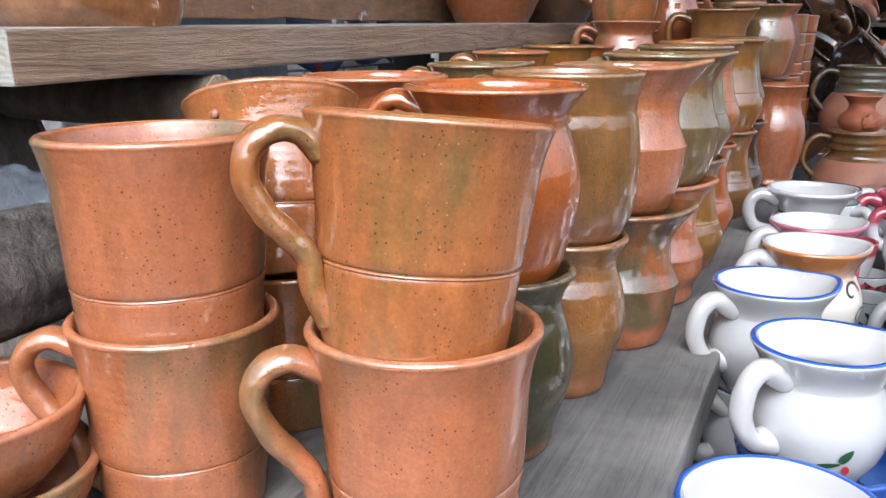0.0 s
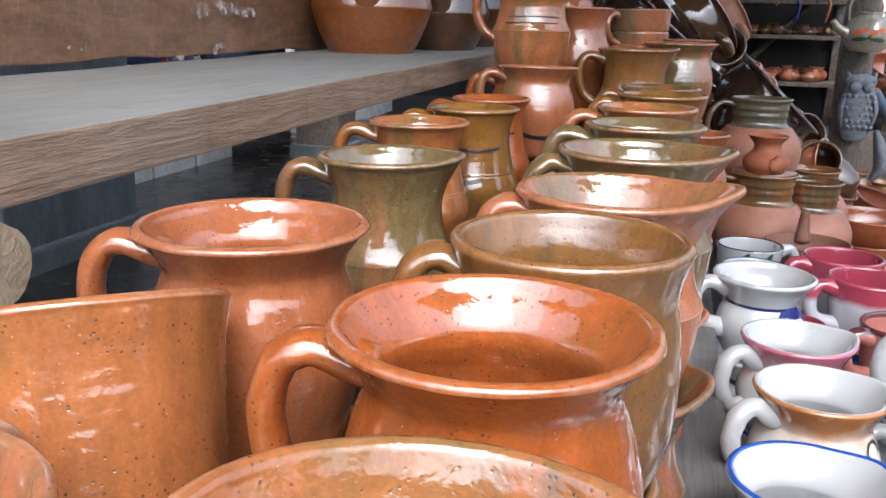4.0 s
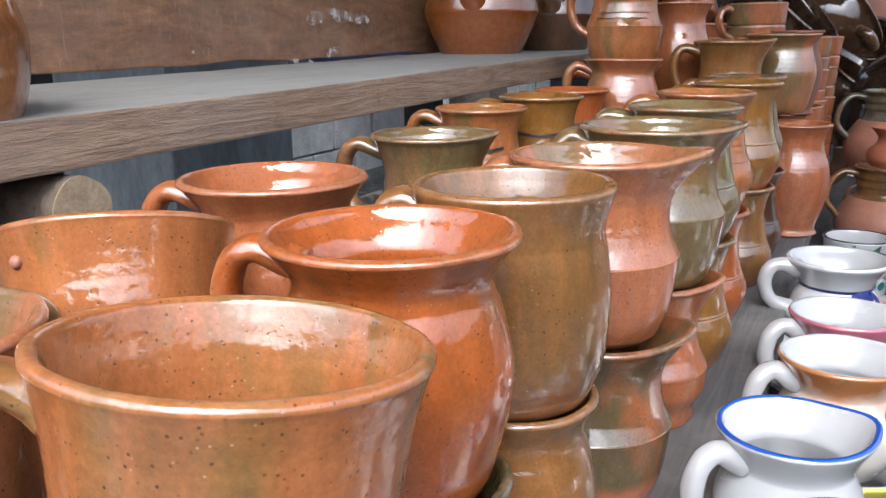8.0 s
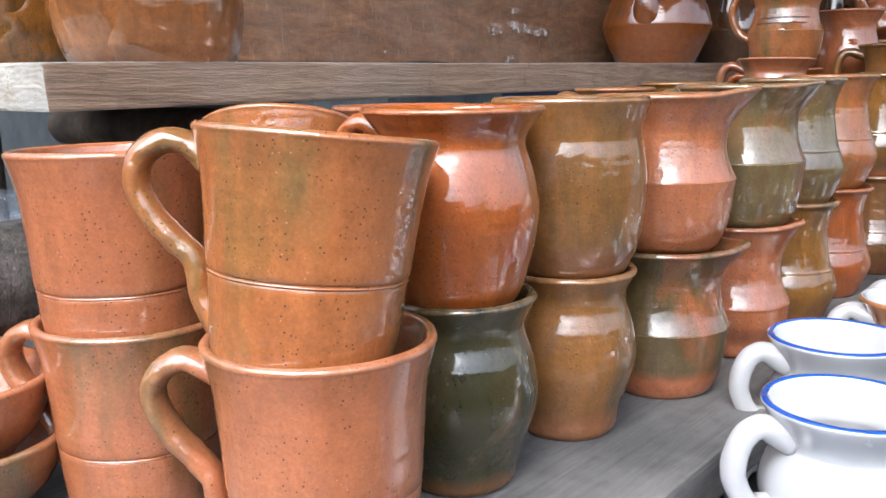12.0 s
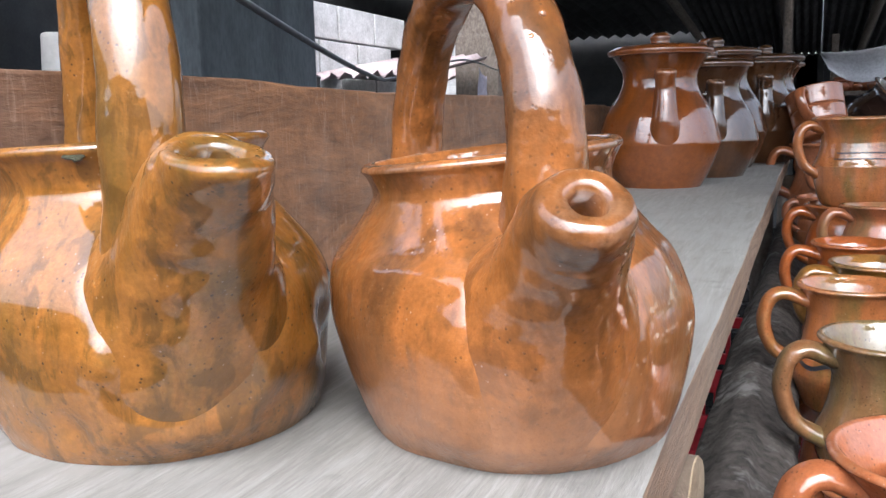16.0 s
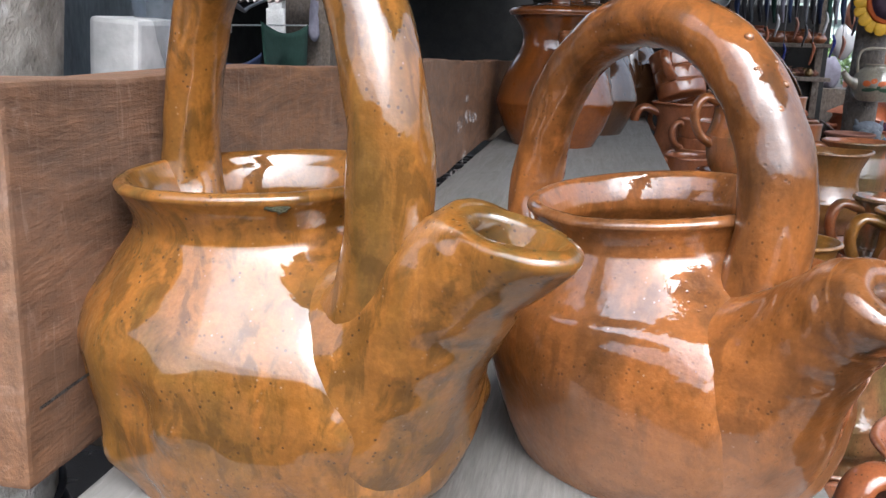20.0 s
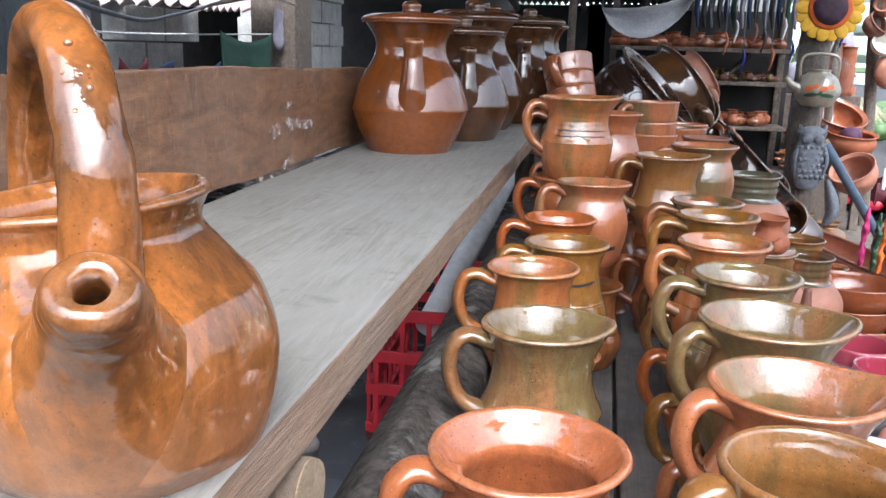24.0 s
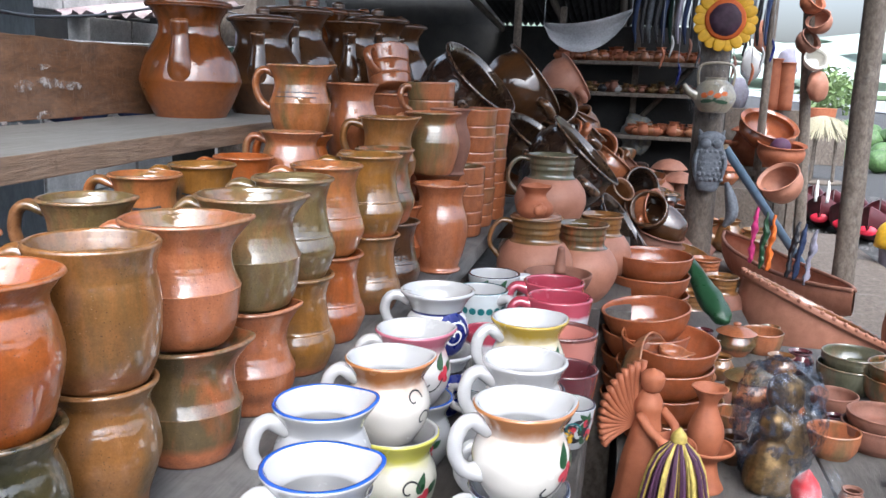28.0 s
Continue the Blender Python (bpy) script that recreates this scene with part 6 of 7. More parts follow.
pan(-0.13, 1.87, 0.85, (0.70, -0.16, 0.69), 0.098, 0.17, "blackish glazed cooking pot tipped on a heap", BLACKPAN)
pan(0.10, 2.0, 0.695, (0.70, -0.04, 0.72), 0.102, 0.17, "blackish glazed cooking pot with a shiny rim", BLACKPAN)
pan(-0.05, 2.22, 0.85, (0.75, 0.25, 0.6), 0.1, 0.14, "dark brown glazed cooking pot tipped in a heap", DARKJAR)
pan(-0.02, 2.05, 0.72, (0.55, -0.2, 0.8), 0.08, 0.1, "blackish cooking pot in a heap", BLACKPAN)
pan(0.2, 2.25, 0.48, (0.75, -0.12, 0.55), 0.1, 0.12, "dark glazed pan leaning among pots", BLACKPAN)
pan(0.06, 2.5, 0.74, (0.6, 0.1, 0.75), 0.09, 0.12, "dark brown glazed pot in a heap", DARKJAR)
pan(0.0, 2.75, 0.76, (0.3, 0.1, 0.8), 0.10, 0.12, "brown glazed pot in a heap", BROWN)
pan(0.03, 2.62, 0.86, (0.75, 0.2, 0.5), 0.075, 0.11, "pinkish clay pot tipped in a heap", PINKCLAY)
pan(0.27, 2.5, 0.42, (0.75, -0.1, 0.6), 0.11, 0.12, "blackish glazed pan leaning on others", BLACKPAN)
pan(0.1, 2.85, 0.5, (0.2, -0.6, 0.8), 0.14, 0.14, "dusky clay pot on the ground heap", DULLCLAY)
pan(-0.1, 2.5, 0.62, (0.3, -0.3, 0.9), 0.14, 0.2, "large brown glazed pot in the heap", DARKJAR)
pan(-0.12, 2.2, 0.6, (0.2, -0.2, 0.9), 0.13, 0.15, "brown glazed pot under the heap", BROWN)
pan(0.02, 2.45, 0.4, (0.2, -0.2, 0.9), 0.16, 0.22, "brown pot under the heap", BROWN)


def big_jug(x, y, z, s, body_mat, neck_mat, label, ang=195):
    ob = thing("water_jug", pose(x, y, z, 0, 0, 0) @ Matrix.Scale(s, 4), label, "jug", "round jugs")
    outer = [(0.042, 0), (0.046, 0.004), (0.062, 0.025), (0.0725, 0.055), (0.0705, 0.08), (0.056, 0.103), (0.0455, 0.112), (0.044, 0.122), (0.046, 0.126), (0.045, 0.134), (0.047, 0.138), (0.0465, 0.147), (0.052, 0.153)]
    rows, k = hollow(outer, 0.005, 5)
    part("body", lathe_mesh("body", rows, [body_mat, neck_mat], 56, 0.012, x * 5, pick=lambda i, a, b: 1 if a[1] > 0.106 or i > k else 0), body_mat, ob)
    c, t = math.cos(radians(ang)), math.sin(radians(ang))
    pts = [(r * c, r * t, h) for r, h in ((0.046, 0.144), (0.068, 0.146), (0.085, 0.128), (0.088, 0.10), (0.068, 0.075))]
    part("handle", sweep("handle", pts, [0.008, 0.0065, 0.0065, 0.0065, 0.008], neck_mat, 14, 6, 0.7), neck_mat, ob)
    return ob


big_jug(0.044, 1.75, 0.548, 1.0, PINKCLAY, GREENJUG, "round pinkish clay jug with a glazed green neck")
big_jug(0.04, 1.53, 0.462, 0.95, PINKCLAY, BROWN, "round clay jug with a brown glazed neck")
big_jug(0.12, 1.62, 0.44, 0.95, PINKCLAY, MIXED, "round clay jug with a dull glazed neck")
big_jug(0.15, 1.8, 0.44, 0.9, PINKCLAY, BROWN, "dusty clay jug in the heap")
big_jug(0.044, 1.75, 0.44, 0.72, PINKCLAY, BROWN, "clay jug under a larger jug")
face = thing("relief_jug", (0.037, 1.51, 0.608), "small red clay jug with a moulded relief", "jug")
rows, _ = hollow([(0.018, 0), (0.024, 0.003), (0.032, 0.014), (0.031, 0.026), (0.021, 0.036), (0.0195, 0.046), (0.027, 0.056), (0.029, 0.058)], 0.003, 5)
part("body", lathe_mesh("body", rows, REDCLAY, 48, 0.02, 3, lip=(1.6, 0.003, 0.002, 0.3, 0.04)), REDCLAY, face)
part("relief", lathe_mesh("relief", [(0.012, 0), (0.011, 0.004), (0.006, 0.007), (0.0005, 0.008)], REDCLAY, 20, 0.3, 5), REDCLAY, face).matrix_basis = pose(0.012, -0.026, 0.02, 90, 0, 25)
solid("jug_stopper", lathe_mesh("jug_stopper", [(0.0005, 0), (0.044, 0), (0.044, 0.006), (0.0005, 0.007)], BROWN, 32, 0.01), pose(0.04, 1.53, 0.6065), "brown clay cover on the neck of a jug", "lid")

LB = 0.23
GB = "terracotta bowls in stacks"


def stack(x, y, top, r, n, step, label, tilt_top=(0, 0), h=0.062, seed=0):
    z = top - h
    for i in range(n):
        t = tilt_top if i == 0 else (0.8 * math.sin(i + seed), 0.8 * math.cos(i * 2 + seed))
        bowl(x + 0.002 * math.sin(5 * i), y, z - step * i, r * (1 + 0.015 * math.sin(3 * i + seed)), h, label + (" on top of a stack" if i == 0 else " in a stack"), tilt=t, group=GB, foot=0.5, steep=0.88)
    return z - step * (n - 1)


bottom = stack(0.26, 1.813, 0.499, 0.084, 6, 0.041, "terracotta glazed bowl")
bottom = stack(0.251, 1.545, 0.452, 0.080, 5, 0.041, "terracotta glazed bowl", (3, -6))
bottom = stack(0.283, 1.46, 0.424, 0.084, 4, 0.044, "broad terracotta glazed bowl", (5, 3))
bottom = stack(0.19, 1.95, 0.43, 0.075, 4, 0.05, "brown terracotta bowl")
bowl(0.29, 1.455, 0.385, 0.026, 0.02, "small clay scoop lying in a bowl", TERRA, tilt=(8, 10), nose=0.012, name="scoop")
bowl(0.225, 1.435, 0.35, 0.08, 0.05, "terracotta dish standing on its edge", TERRA, tilt=(20, 72), name="dish")
for x, y, r, h, mt in ((0.54, 2.08, 0.05, 0.05, TERRA), (0.685, 1.86, 0.068, 0.055, GREENJUG), (0.765, 1.80, 0.072, 0.055, MIXED), (0.625, 1.72, 0.045, 0.035, DULLCLAY), (0.66, 1.55, 0.062, 0.045, DULLCLAY), (0.775, 1.52, 0.06, 0.04, DULLCLAY), (0.575, 1.5, 0.045, 0.045, TERRA), (0.36, 1.6, 0.045, 0.04, TERRA), (0.40, 1.68, 0.03, 0.035, DULLCLAY), (0.41, 1.55, 0.035, 0.04, TERRA)):
    bowl(x, y, LB, r, h, "small terracotta casserole on the low board", mt, group=GB, foot=0.7, steep=0.95)
    if r > 0.055:
        bowl(x + 0.004, y, LB + h * 0.75, r * 0.95, h * 0.7, "terracotta dish nested on another", mt, group=GB, foot=0.7, steep=0.95)


def lidded(x, y, z, r, label, mat, lid_mat):
    ob = thing("lidded_pot", (x, y, z), label, "pot", "lidded pots")
    rows, _ = hollow([(r * 0.6, 0), (r * 0.66, 0.004), (r * 0.98, r * 0.5), (r, r * 0.72), (r * 0.86, r * 1.02), (r * 0.84, r * 1.1), (r * 0.93, r * 1.2)], 0.004, 5)
    part("body", lathe_mesh("body", rows, mat, 44, 0.012, x * 8), mat, ob)
    cap = spline([(0.0005, r * 1.16), (r * 0.95, r * 1.17), (r * 0.98, r * 1.23), (r * 0.6, r * 1.42), (r * 0.22, r * 1.5), (0.0005, r * 1.52)], 4)
    cover = part("lid", lathe_mesh("lid", [(max(a, 0.0005), b) for a, b in cap], lid_mat, 40, 0.01, x), lid_mat, ob, "domed lid with a knob")
    knob = spline([(r * 0.18, r * 1.49), (r * 0.16, r * 1.56), (r * 0.22, r * 1.66), (r * 0.1, r * 1.74), (0.0005, r * 1.75)], 4)
    part("knob", lathe_mesh("knob", [(max(a, 0.0005), b) for a, b in knob], lid_mat, 20, 0.02, x), lid_mat, cover)
    for a in (0.3, 0.3 + math.pi):
        pts = [(r * q * math.cos(a + o), r * q * math.sin(a + o), r * 0.75) for q, o in ((0.95, -0.22), (1.2, -0.14), (1.2, 0.14), (0.95, 0.22))]
        part("lug", sweep("lug", pts, [r * 0.1] * 4, mat, 10, 5), mat, ob)
    return ob


lidded(0.463, 1.70, LB, 0.05, "terracotta lidded pot with a pale glazed lid", TERRA, MOSS)
lidded(0.476, 2.04, LB, 0.045, "small brown lidded clay pot", MIXED, RUSSET)
big_jug(0.485, 2.51, 0.16, 1.0, DULLCLAY, BROWN, "dark mouthed clay jug among the bowls", 60)
big_jug(0.46, 2.75, 0.16, 1.0, DULLCLAY, RUSSET, "clay jug behind another", 60)
big_jug(0.4, 2.45, 0.12, 1.0, PINKCLAY, BROWN, "clay jug under the green cloth", 60)
solid("ground_board", slab("ground_board", (1.3, 2.6, 0.05), GREY_POST, bevel=0.004), pose(0.75, 3.75, 0.03), "low board under pots on the gravel", "board")
solid("green_gourd", sweep("green_gourd", [(0.37, 2.30, 0.41), (0.39, 2.26, 0.375), (0.42, 2.19, 0.33), (0.45, 2.13, 0.295), (0.462, 2.11, 0.285)], [0.008, 0.02, 0.032, 0.026, 0.008], LEAF_GREEN, 18, 6, 0.8, 3, 0.25), pose(0, 0, 0), "shiny dark green clay gourd lying on the pots", "gourd")


def basin(x, y, z, way, r, h, label, mat, inside):
    ob = thing("basin", turned(x, y, z, way), label, "basin", "large clay basins")
    outer = [(r * 0.5, -h), (r * 0.62, -h * 0.96), (r * 0.85, -h * 0.6), (r * 0.96, -h * 0.25), (r * 0.98, -h * 0.08), (r * 1.03, -h * 0.05), (r * 1.04, 0)]
    rows, k = hollow(outer, 0.014, 5)
    part("body", lathe_mesh("body", rows, [mat, inside], 72, 0.012, x * 3, pick=lambda i, a, b: 1 if i > k + 1 else 0), mat, ob)
    bead = lathe_mesh("bead", [(0.0005, -0.006), (0.006, -0.003), (0.006, 0.003), (0.0005, 0.006)], mat, 8, 0)
    for i in range(44):
        a = 2 * math.pi * i / 44
        part("bead", bead, mat, ob).location = (r * 1.035 * math.cos(a), r * 1.035 * math.sin(a), 0.004)
    return ob


basin(0.755, 2.54, 0.235, (0.40, 0.10, 0.9), 0.218, 0.2, "large shallow red clay basin leaning on the ground", PINKCLAY, BROWN)
basin(1.12, 2.45, 0.23, (0.42, -0.12, 0.9), 0.2, 0.19, "large red clay basin with a beaded rim", PINKCLAY, BLACKPAN)


def long_trough(a, b, width, depth, z, label):
    """A long clay trough with pointed ends between two rim points."""
    d = Vector((b[0] - a[0], b[1] - a[1], 0))
    ob = thing("clay_trough", Matrix.Translation(((a[0] + b[0]) / 2, (a[1] + b[1]) / 2, z)) @ pose(0, 0, 0, 0, 0, math.degrees(math.atan2(d.y, d.x)) - 90), label, "trough")
    verts, faces = [], []
    n, m = 24, 12
    for layer in (0, 1):
        for i in range(n + 1):
            t = i / n * 2 - 1
            w = (width / 2 - 0.012 * layer) * max(0.03, 1 - abs(t) ** 3.5)
            for k in range(m + 1):
                q = math.pi * k / m
                verts.append((w * math.cos(q) + 0.003 * noise.noise((3 * t, q, 1.0)), d.length / 2 * t * (1 - 0.02 * layer), 0.03 * t * t - (depth - 0.014 * layer) * math.sin(q) ** 0.8 * (1 - 0.5 * t * t)))
    off = (n + 1) * (m + 1)
    for i in range(n):
        for k in range(m):
            c = i * (m + 1) + k
            faces.append((c, c + m + 1, c + m + 2, c + 1))
            faces.append((off + c, off + c + 1, off + c + m + 2, off + c + m + 1))
        for k in (0, m):
            c = i * (m + 1) + k
            faces.append((c, off + c, off + c + m + 1, c + m + 1))
    part("trough", mesh("trough", verts, faces, PINKCLAY), PINKCLAY, ob)
    for sx in (-1, 1):
        pts = [(sx * (width / 2 - 0.006) * max(0.03, 1 - abs(t) ** 3.5), d.length / 2 * t, 0.03 * t * t + 0.003) for t in np.linspace(-0.99, 0.99, 11)]
        part("rim", sweep("rim", pts, [0.008] * 11, DULLCLAY, 8, 4, rough=0.2), DULLCLAY, ob)
    return ob


long_trough((0.66, 4.0), (0.96, 2.95), 0.2, 0.16, 0.17, "long pinkish clay trough with a worn rim")
# angel figure: one plain mesh of simple forms
body_rows = spline([(0.045, 0), (0.043, 0.004), (0.036, 0.05), (0.028, 0.10), (0.019, 0.135), (0.017, 0.15), (0.019, 0.165), (0.012, 0.18), (0.0075, 0.187)], 4)
wing = []
for i in range(15):
    a = radians(84 + 8.5 * i)
    wing.append((sweep("feather", [(0, 0, 0), (0.035 * math.cos(a), 0.0, 0.035 * math.sin(a)), ((0.086 - 0.0016 * i) * math.cos(a) * 0.8, 0, (0.086 - 0.0016 * i) * math.sin(a))], [0.004, 0.0052, 0.0062], REDCLAY, 8, 4, 0.7), pose(-0.012, 0.012, 0.135)))
arm = sweep("arm", [(-0.018, -0.005, 0.155), (-0.012, -0.03, 0.135), (0.005, -0.045, 0.125), (0.022, -0.03, 0.14), (0.02, -0.005, 0.155)], [0.006] * 5, REDCLAY, 10, 5)
dish = lathe_mesh("dish", hollow([(0.008, 0), (0.016, 0.004), (0.024, 0.012), (0.027, 0.016)], 0.003, 3)[0], REDCLAY, 24, 0.02)
headm = lathe_mesh("head", spline([(0.0005, -0.016), (0.011, -0.013), (0.0155, 0.0), (0.014, 0.01), (0.0005, 0.017)], 4), REDCLAY, 20, 0.08)
bm = join((lathe_mesh("robe", [(max(r, 0.0005), h) for r, h in body_rows], REDCLAY, 36, 0.08, 4), pose(0, 0, 0)), (headm, pose(0, -0.004, 0.198)), (arm, pose(0, 0, 0)), (dish, pose(0.01, -0.045, 0.112, 12, 0, 0)), *wing)
for f in bm.faces:
    f.smooth = True
me = bpy.data.meshes.new("angel_figure")
bm.to_mesh(me)
bm.free()
me.materials.append(REDCLAY)
solid("angel_figure", me, pose(0.245, 1.18, LB, 0, 0, 35) @ Matrix.Scale(1.08, 4), "red clay winged figure holding a dish", "figurine")
vz = thing("frilled_vase", (0.341, 1.31, LB), "red clay frilled vase on a footed dish", "vase")
rows, _ = hollow([(0.03, 0), (0.034, 0.003), (0.026, 0.02), (0.022, 0.045), (0.03, 0.055), (0.044, 0.066), (0.046, 0.07)], 0.004, 4)
part("stand", lathe_mesh("stand", rows, REDCLAY, 40, 0.05, 3), REDCLAY, vz)
rows, _ = hollow([(0.02, 0.06), (0.023, 0.063), (0.028, 0.085), (0.026, 0.105), (0.016, 0.13), (0.0145, 0.143), (0.023, 0.16), (0.028, 0.165)], 0.003, 4)
part("vase", lathe_mesh("vase", rows, REDCLAY, 40, 0.05, 9), REDCLAY, vz)
doll = thing("straw_tassel", pose(0.28, 1.06, LB) @ Matrix.Scale(1.38, 4), "purple and gold thread tassel", "tassel")
for i in range(150):
    a = 2 * math.pi * i * 0.382
    r = 0.03 + 0.012 * math.sin(i * 3.1)
    part("thread", sweep("thread", [(0.004 * math.cos(a), 0.004 * math.sin(a), 0.13), (0.6 * r * math.cos(a), 0.6 * r * math.sin(a), 0.10), (r * math.cos(a), r * math.sin(a), 0.004)], [0.0012, 0.0019, 0.0012], GOLDCLOTH if i % 5 < 2 else PURPLE, 5, 3), GOLDCLOTH if i % 5 < 2 else PURPLE, doll)
part("knot", lathe_mesh("knot", spline([(0.0005, 0), (0.0065, 0.006), (0.007, 0.014), (0.0005, 0.022)], 4), GOLDCLOTH, 16, 0.15), GOLDCLOTH, doll, "gold thread knot").location = (0, 0, 0.12)
# wrapped figures: a plain mesh inside a clear bag
fig = lathe_mesh("figure", [(max(r, 0.0005), h) for r, h in spline([(0.0005, 0), (0.034, 0.004), (0.036, 0.04), (0.026, 0.07), (0.017, 0.085), (0.024, 0.10), (0.021, 0.125), (0.0005, 0.14)], 4)], BRONZE, 28, 0.12, 5)
solid("bronze_figure", fig, pose(0.445, 1.33, LB), "small bronze coloured figure wrapped in plastic", "figurine")
solid("bronze_figure", fig, pose(0.475, 1.42, LB) @ Matrix.Scale(1.2, 4), "bronze coloured figure wrapped in plastic", "figurine")
crumpled_bag("plastic_wrap", pose(0.458, 1.37, LB + 0.1), (0.066, 0.07, 0.1), "dusky plastic bag round bronze figures", DUSK_FILM, seed=14)
hen = thing("painted_hen", pose(0.455, 1.13, LB) @ Matrix.Scale(1.5, 4), "small painted hen with red comb in plastic", "figurine")
part("body", lathe_mesh("body", spline([(0.0005, 0), (0.024, 0.004), (0.03, 0.025), (0.02, 0.05), (0.0005, 0.062)], 4), WHITE_GLAZE, 28, 0.06), WHITE_GLAZE, hen)
part("comb", lathe_mesh("comb", spline([(0.0005, 0), (0.017, 0.004), (0.019, 0.02), (0.0005, 0.036)], 4), plain("red comb paint", (0.6, 0.02, 0.03), 0.3), 20, 0.1, squash=(0.6, 1)), ROSE, hen, "red comb").location = (0, 0, 0.05)
part("beak", lathe_mesh("beak", [(0.006, 0), (0.004, 0.008), (0.0005, 0.015)], YELLOW, 12, 0), YELLOW, hen, "yellow beak").matrix_basis = pose(0.018, -0.015, 0.045, 70, 0, 40)
crumpled_bag("plastic_wrap", pose(0.455, 1.13, LB + 0.068), (0.055, 0.058, 0.068), "clear plastic bag round a painted hen", CLEAR, seed=17, cuts=3)

# small odds and ends on the low board
odds = random.Random(6)
trinket_pots = [(0.58, 1.2), (0.63, 1.27), (0.56, 1.3), (0.69, 1.22), (0.74, 1.33), (0.66, 1.38), (0.36, 1.5), (0.4, 1.42), (0.52, 1.62), (0.6, 1.6), (0.38, 1.78), (0.42, 1.85), (0.55, 1.88), (0.6, 1.94), (0.36, 1.95), (0.4, 2.05), (0.46, 2.08), (0.57, 2.15), (0.78, 1.75), (0.79, 1.62)]
for x, y in trinket_pots:
    r = odds.uniform(0.018, 0.034)
    mt = odds.choice([REDCLAY, TERRA, DULLCLAY, MIXED, PLUM_GLAZE, BROWN, DARKJAR, DULLCLAY])
    rows, _ = hollow([(r * 0.55, 0), (r * 0.6, 0.002), (r, r * 0.8), (r * 0.8, r * 1.3), (r * 0.7, r * 1.45), (r * 0.85, r * 1.6)], 0.003, 4, 0.004)
    solid("little_pot", lathe_mesh("little_pot", rows, mt, 28, 0.02, x * 30), pose(x, y, LB), "little clay pot among bowls on the low board", "pot", "little pots on the low board")

# ---------------------------------------------------------------- the far end: post, racks, hanging ware
sun_fl = thing("sunflower_sign", pose(0.515, 3.385, 1.085, 90, 0, 0) @ Matrix.Scale(0.86, 4), "painted sunflower plaque with yellow petals on the post", "sign")
petal = lathe_mesh("petal", [(max(a, 0.0005), b) for a, b in spline([(0.0005, 0), (0.022, 0.02), (0.026, 0.04), (0.016, 0.062), (0.0005, 0.068)], 4)], YELLOW, 12, 0.05, squash=(1, 0.22))
for i in range(18):
    a = 360 / 18 * i
    p = part("petal", petal, YELLOW, sun_fl)
    p.matrix_basis = pose(0, 0, 0, 0, 0, a) @ pose(0.066, 0, 0.004 * (i % 2), 90, 0, 90)
part("disc", lathe_mesh("disc", [(0.085, 0), (0.085, 0.01), (0.078, 0.014), (0.0005, 0.016)], SEED_RIM, 40, 0.02), SEED_RIM, sun_fl, "orange ring")
part("centre", lathe_mesh("centre", [(0.068, 0.010), (0.066, 0.018), (0.03, 0.022), (0.0005, 0.022)], SEED, 36, 0.05), SEED, sun_fl, "dark painted centre")

owl_bits = [(lathe_mesh("b", [(max(a, 0.0005), b) for a, b in spline([(0.0005, -0.11), (0.035, -0.1), (0.052, -0.04), (0.055, 0.03), (0.045, 0.07), (0.05, 0.1), (0.02, 0.118), (0.0005, 0.12)], 4)], GREY_CARVED, 28, 0.04, squash=(1, 0.55)), pose(0, 0, 0))]
for sx in (-1, 1):
    owl_bits.append((lathe_mesh("e", [(0.019, 0), (0.016, 0.008), (0.008, 0.009), (0.0005, 0.012)], GREY_CARVED, 18, 0), pose(0.02 * sx, -0.024, 0.075, 90, 0, 0)))
    owl_bits.append((sweep("w", [(0.045 * sx, -0.01, 0.05), (0.056 * sx, -0.016, 0.0), (0.046 * sx, -0.012, -0.07)], [0.01, 0.014, 0.005], GREY_CARVED, 10, 4, 0.5), pose(0, 0, 0)))
    owl_bits.append((sweep("t", [(0.036 * sx, 0, 0.1), (0.046 * sx, 0, 0.125)], [0.012, 0.003], GREY_CARVED, 8, 3), pose(0, 0, 0)))
for j in range(6):
    for i in range(5):
        owl_bits.append((lathe_mesh("f", [(0.009, 0), (0.006, 0.004), (0.0005, 0.005)], GREY_CARVED, 8, 0), pose(-0.036 + 0.018 * i + 0.009 * (j % 2), -0.026 + 0.0009 * (i - 2) ** 2, 0.045 - 0.021 * j, 90, 0, 0)))
bm = join(*owl_bits)
me = bpy.data.meshes.new("owl_carving")
bm.to_mesh(me)
bm.free()
me.materials.append(GREY_CARVED)
solid("owl_carving", me, pose(0.505, 3.375, 0.56), "grey carved wooden owl fixed to the post", "carving")
solid("wood_carving", sweep("wood_carving", [(0, 0, 0.12), (0.02, 0, 0.06), (0.03, 0, 0.0), (0.005, 0, -0.05)], [0.012, 0.03, 0.032, 0.012], GREY_CARVED, 14, 5, 0.7), pose(0.575, 3.38, 0.37), "grey carved wooden bird on the post", "carving")
gl = thing("painted_kettle", pose(0.50, 3.36, 0.75) @ Matrix.Scale(0.86, 4), "pale painted clay kettle with red flowers hung on the post", "kettle")
rows, _ = hollow([(0.05, 0), (0.06, 0.005), (0.084, 0.04), (0.088, 0.075), (0.07, 0.115), (0.045, 0.135), (0.046, 0.145)], 0.006, 5)
paleglaze = glaze("pale painted glaze", (0.42, 0.36, 0.24), (0.3, 0.26, 0.17), 0.4, rough=0.15, coat=1)
part("body", lathe_mesh("body", rows, paleglaze, 40, 0.01), paleglaze, gl)
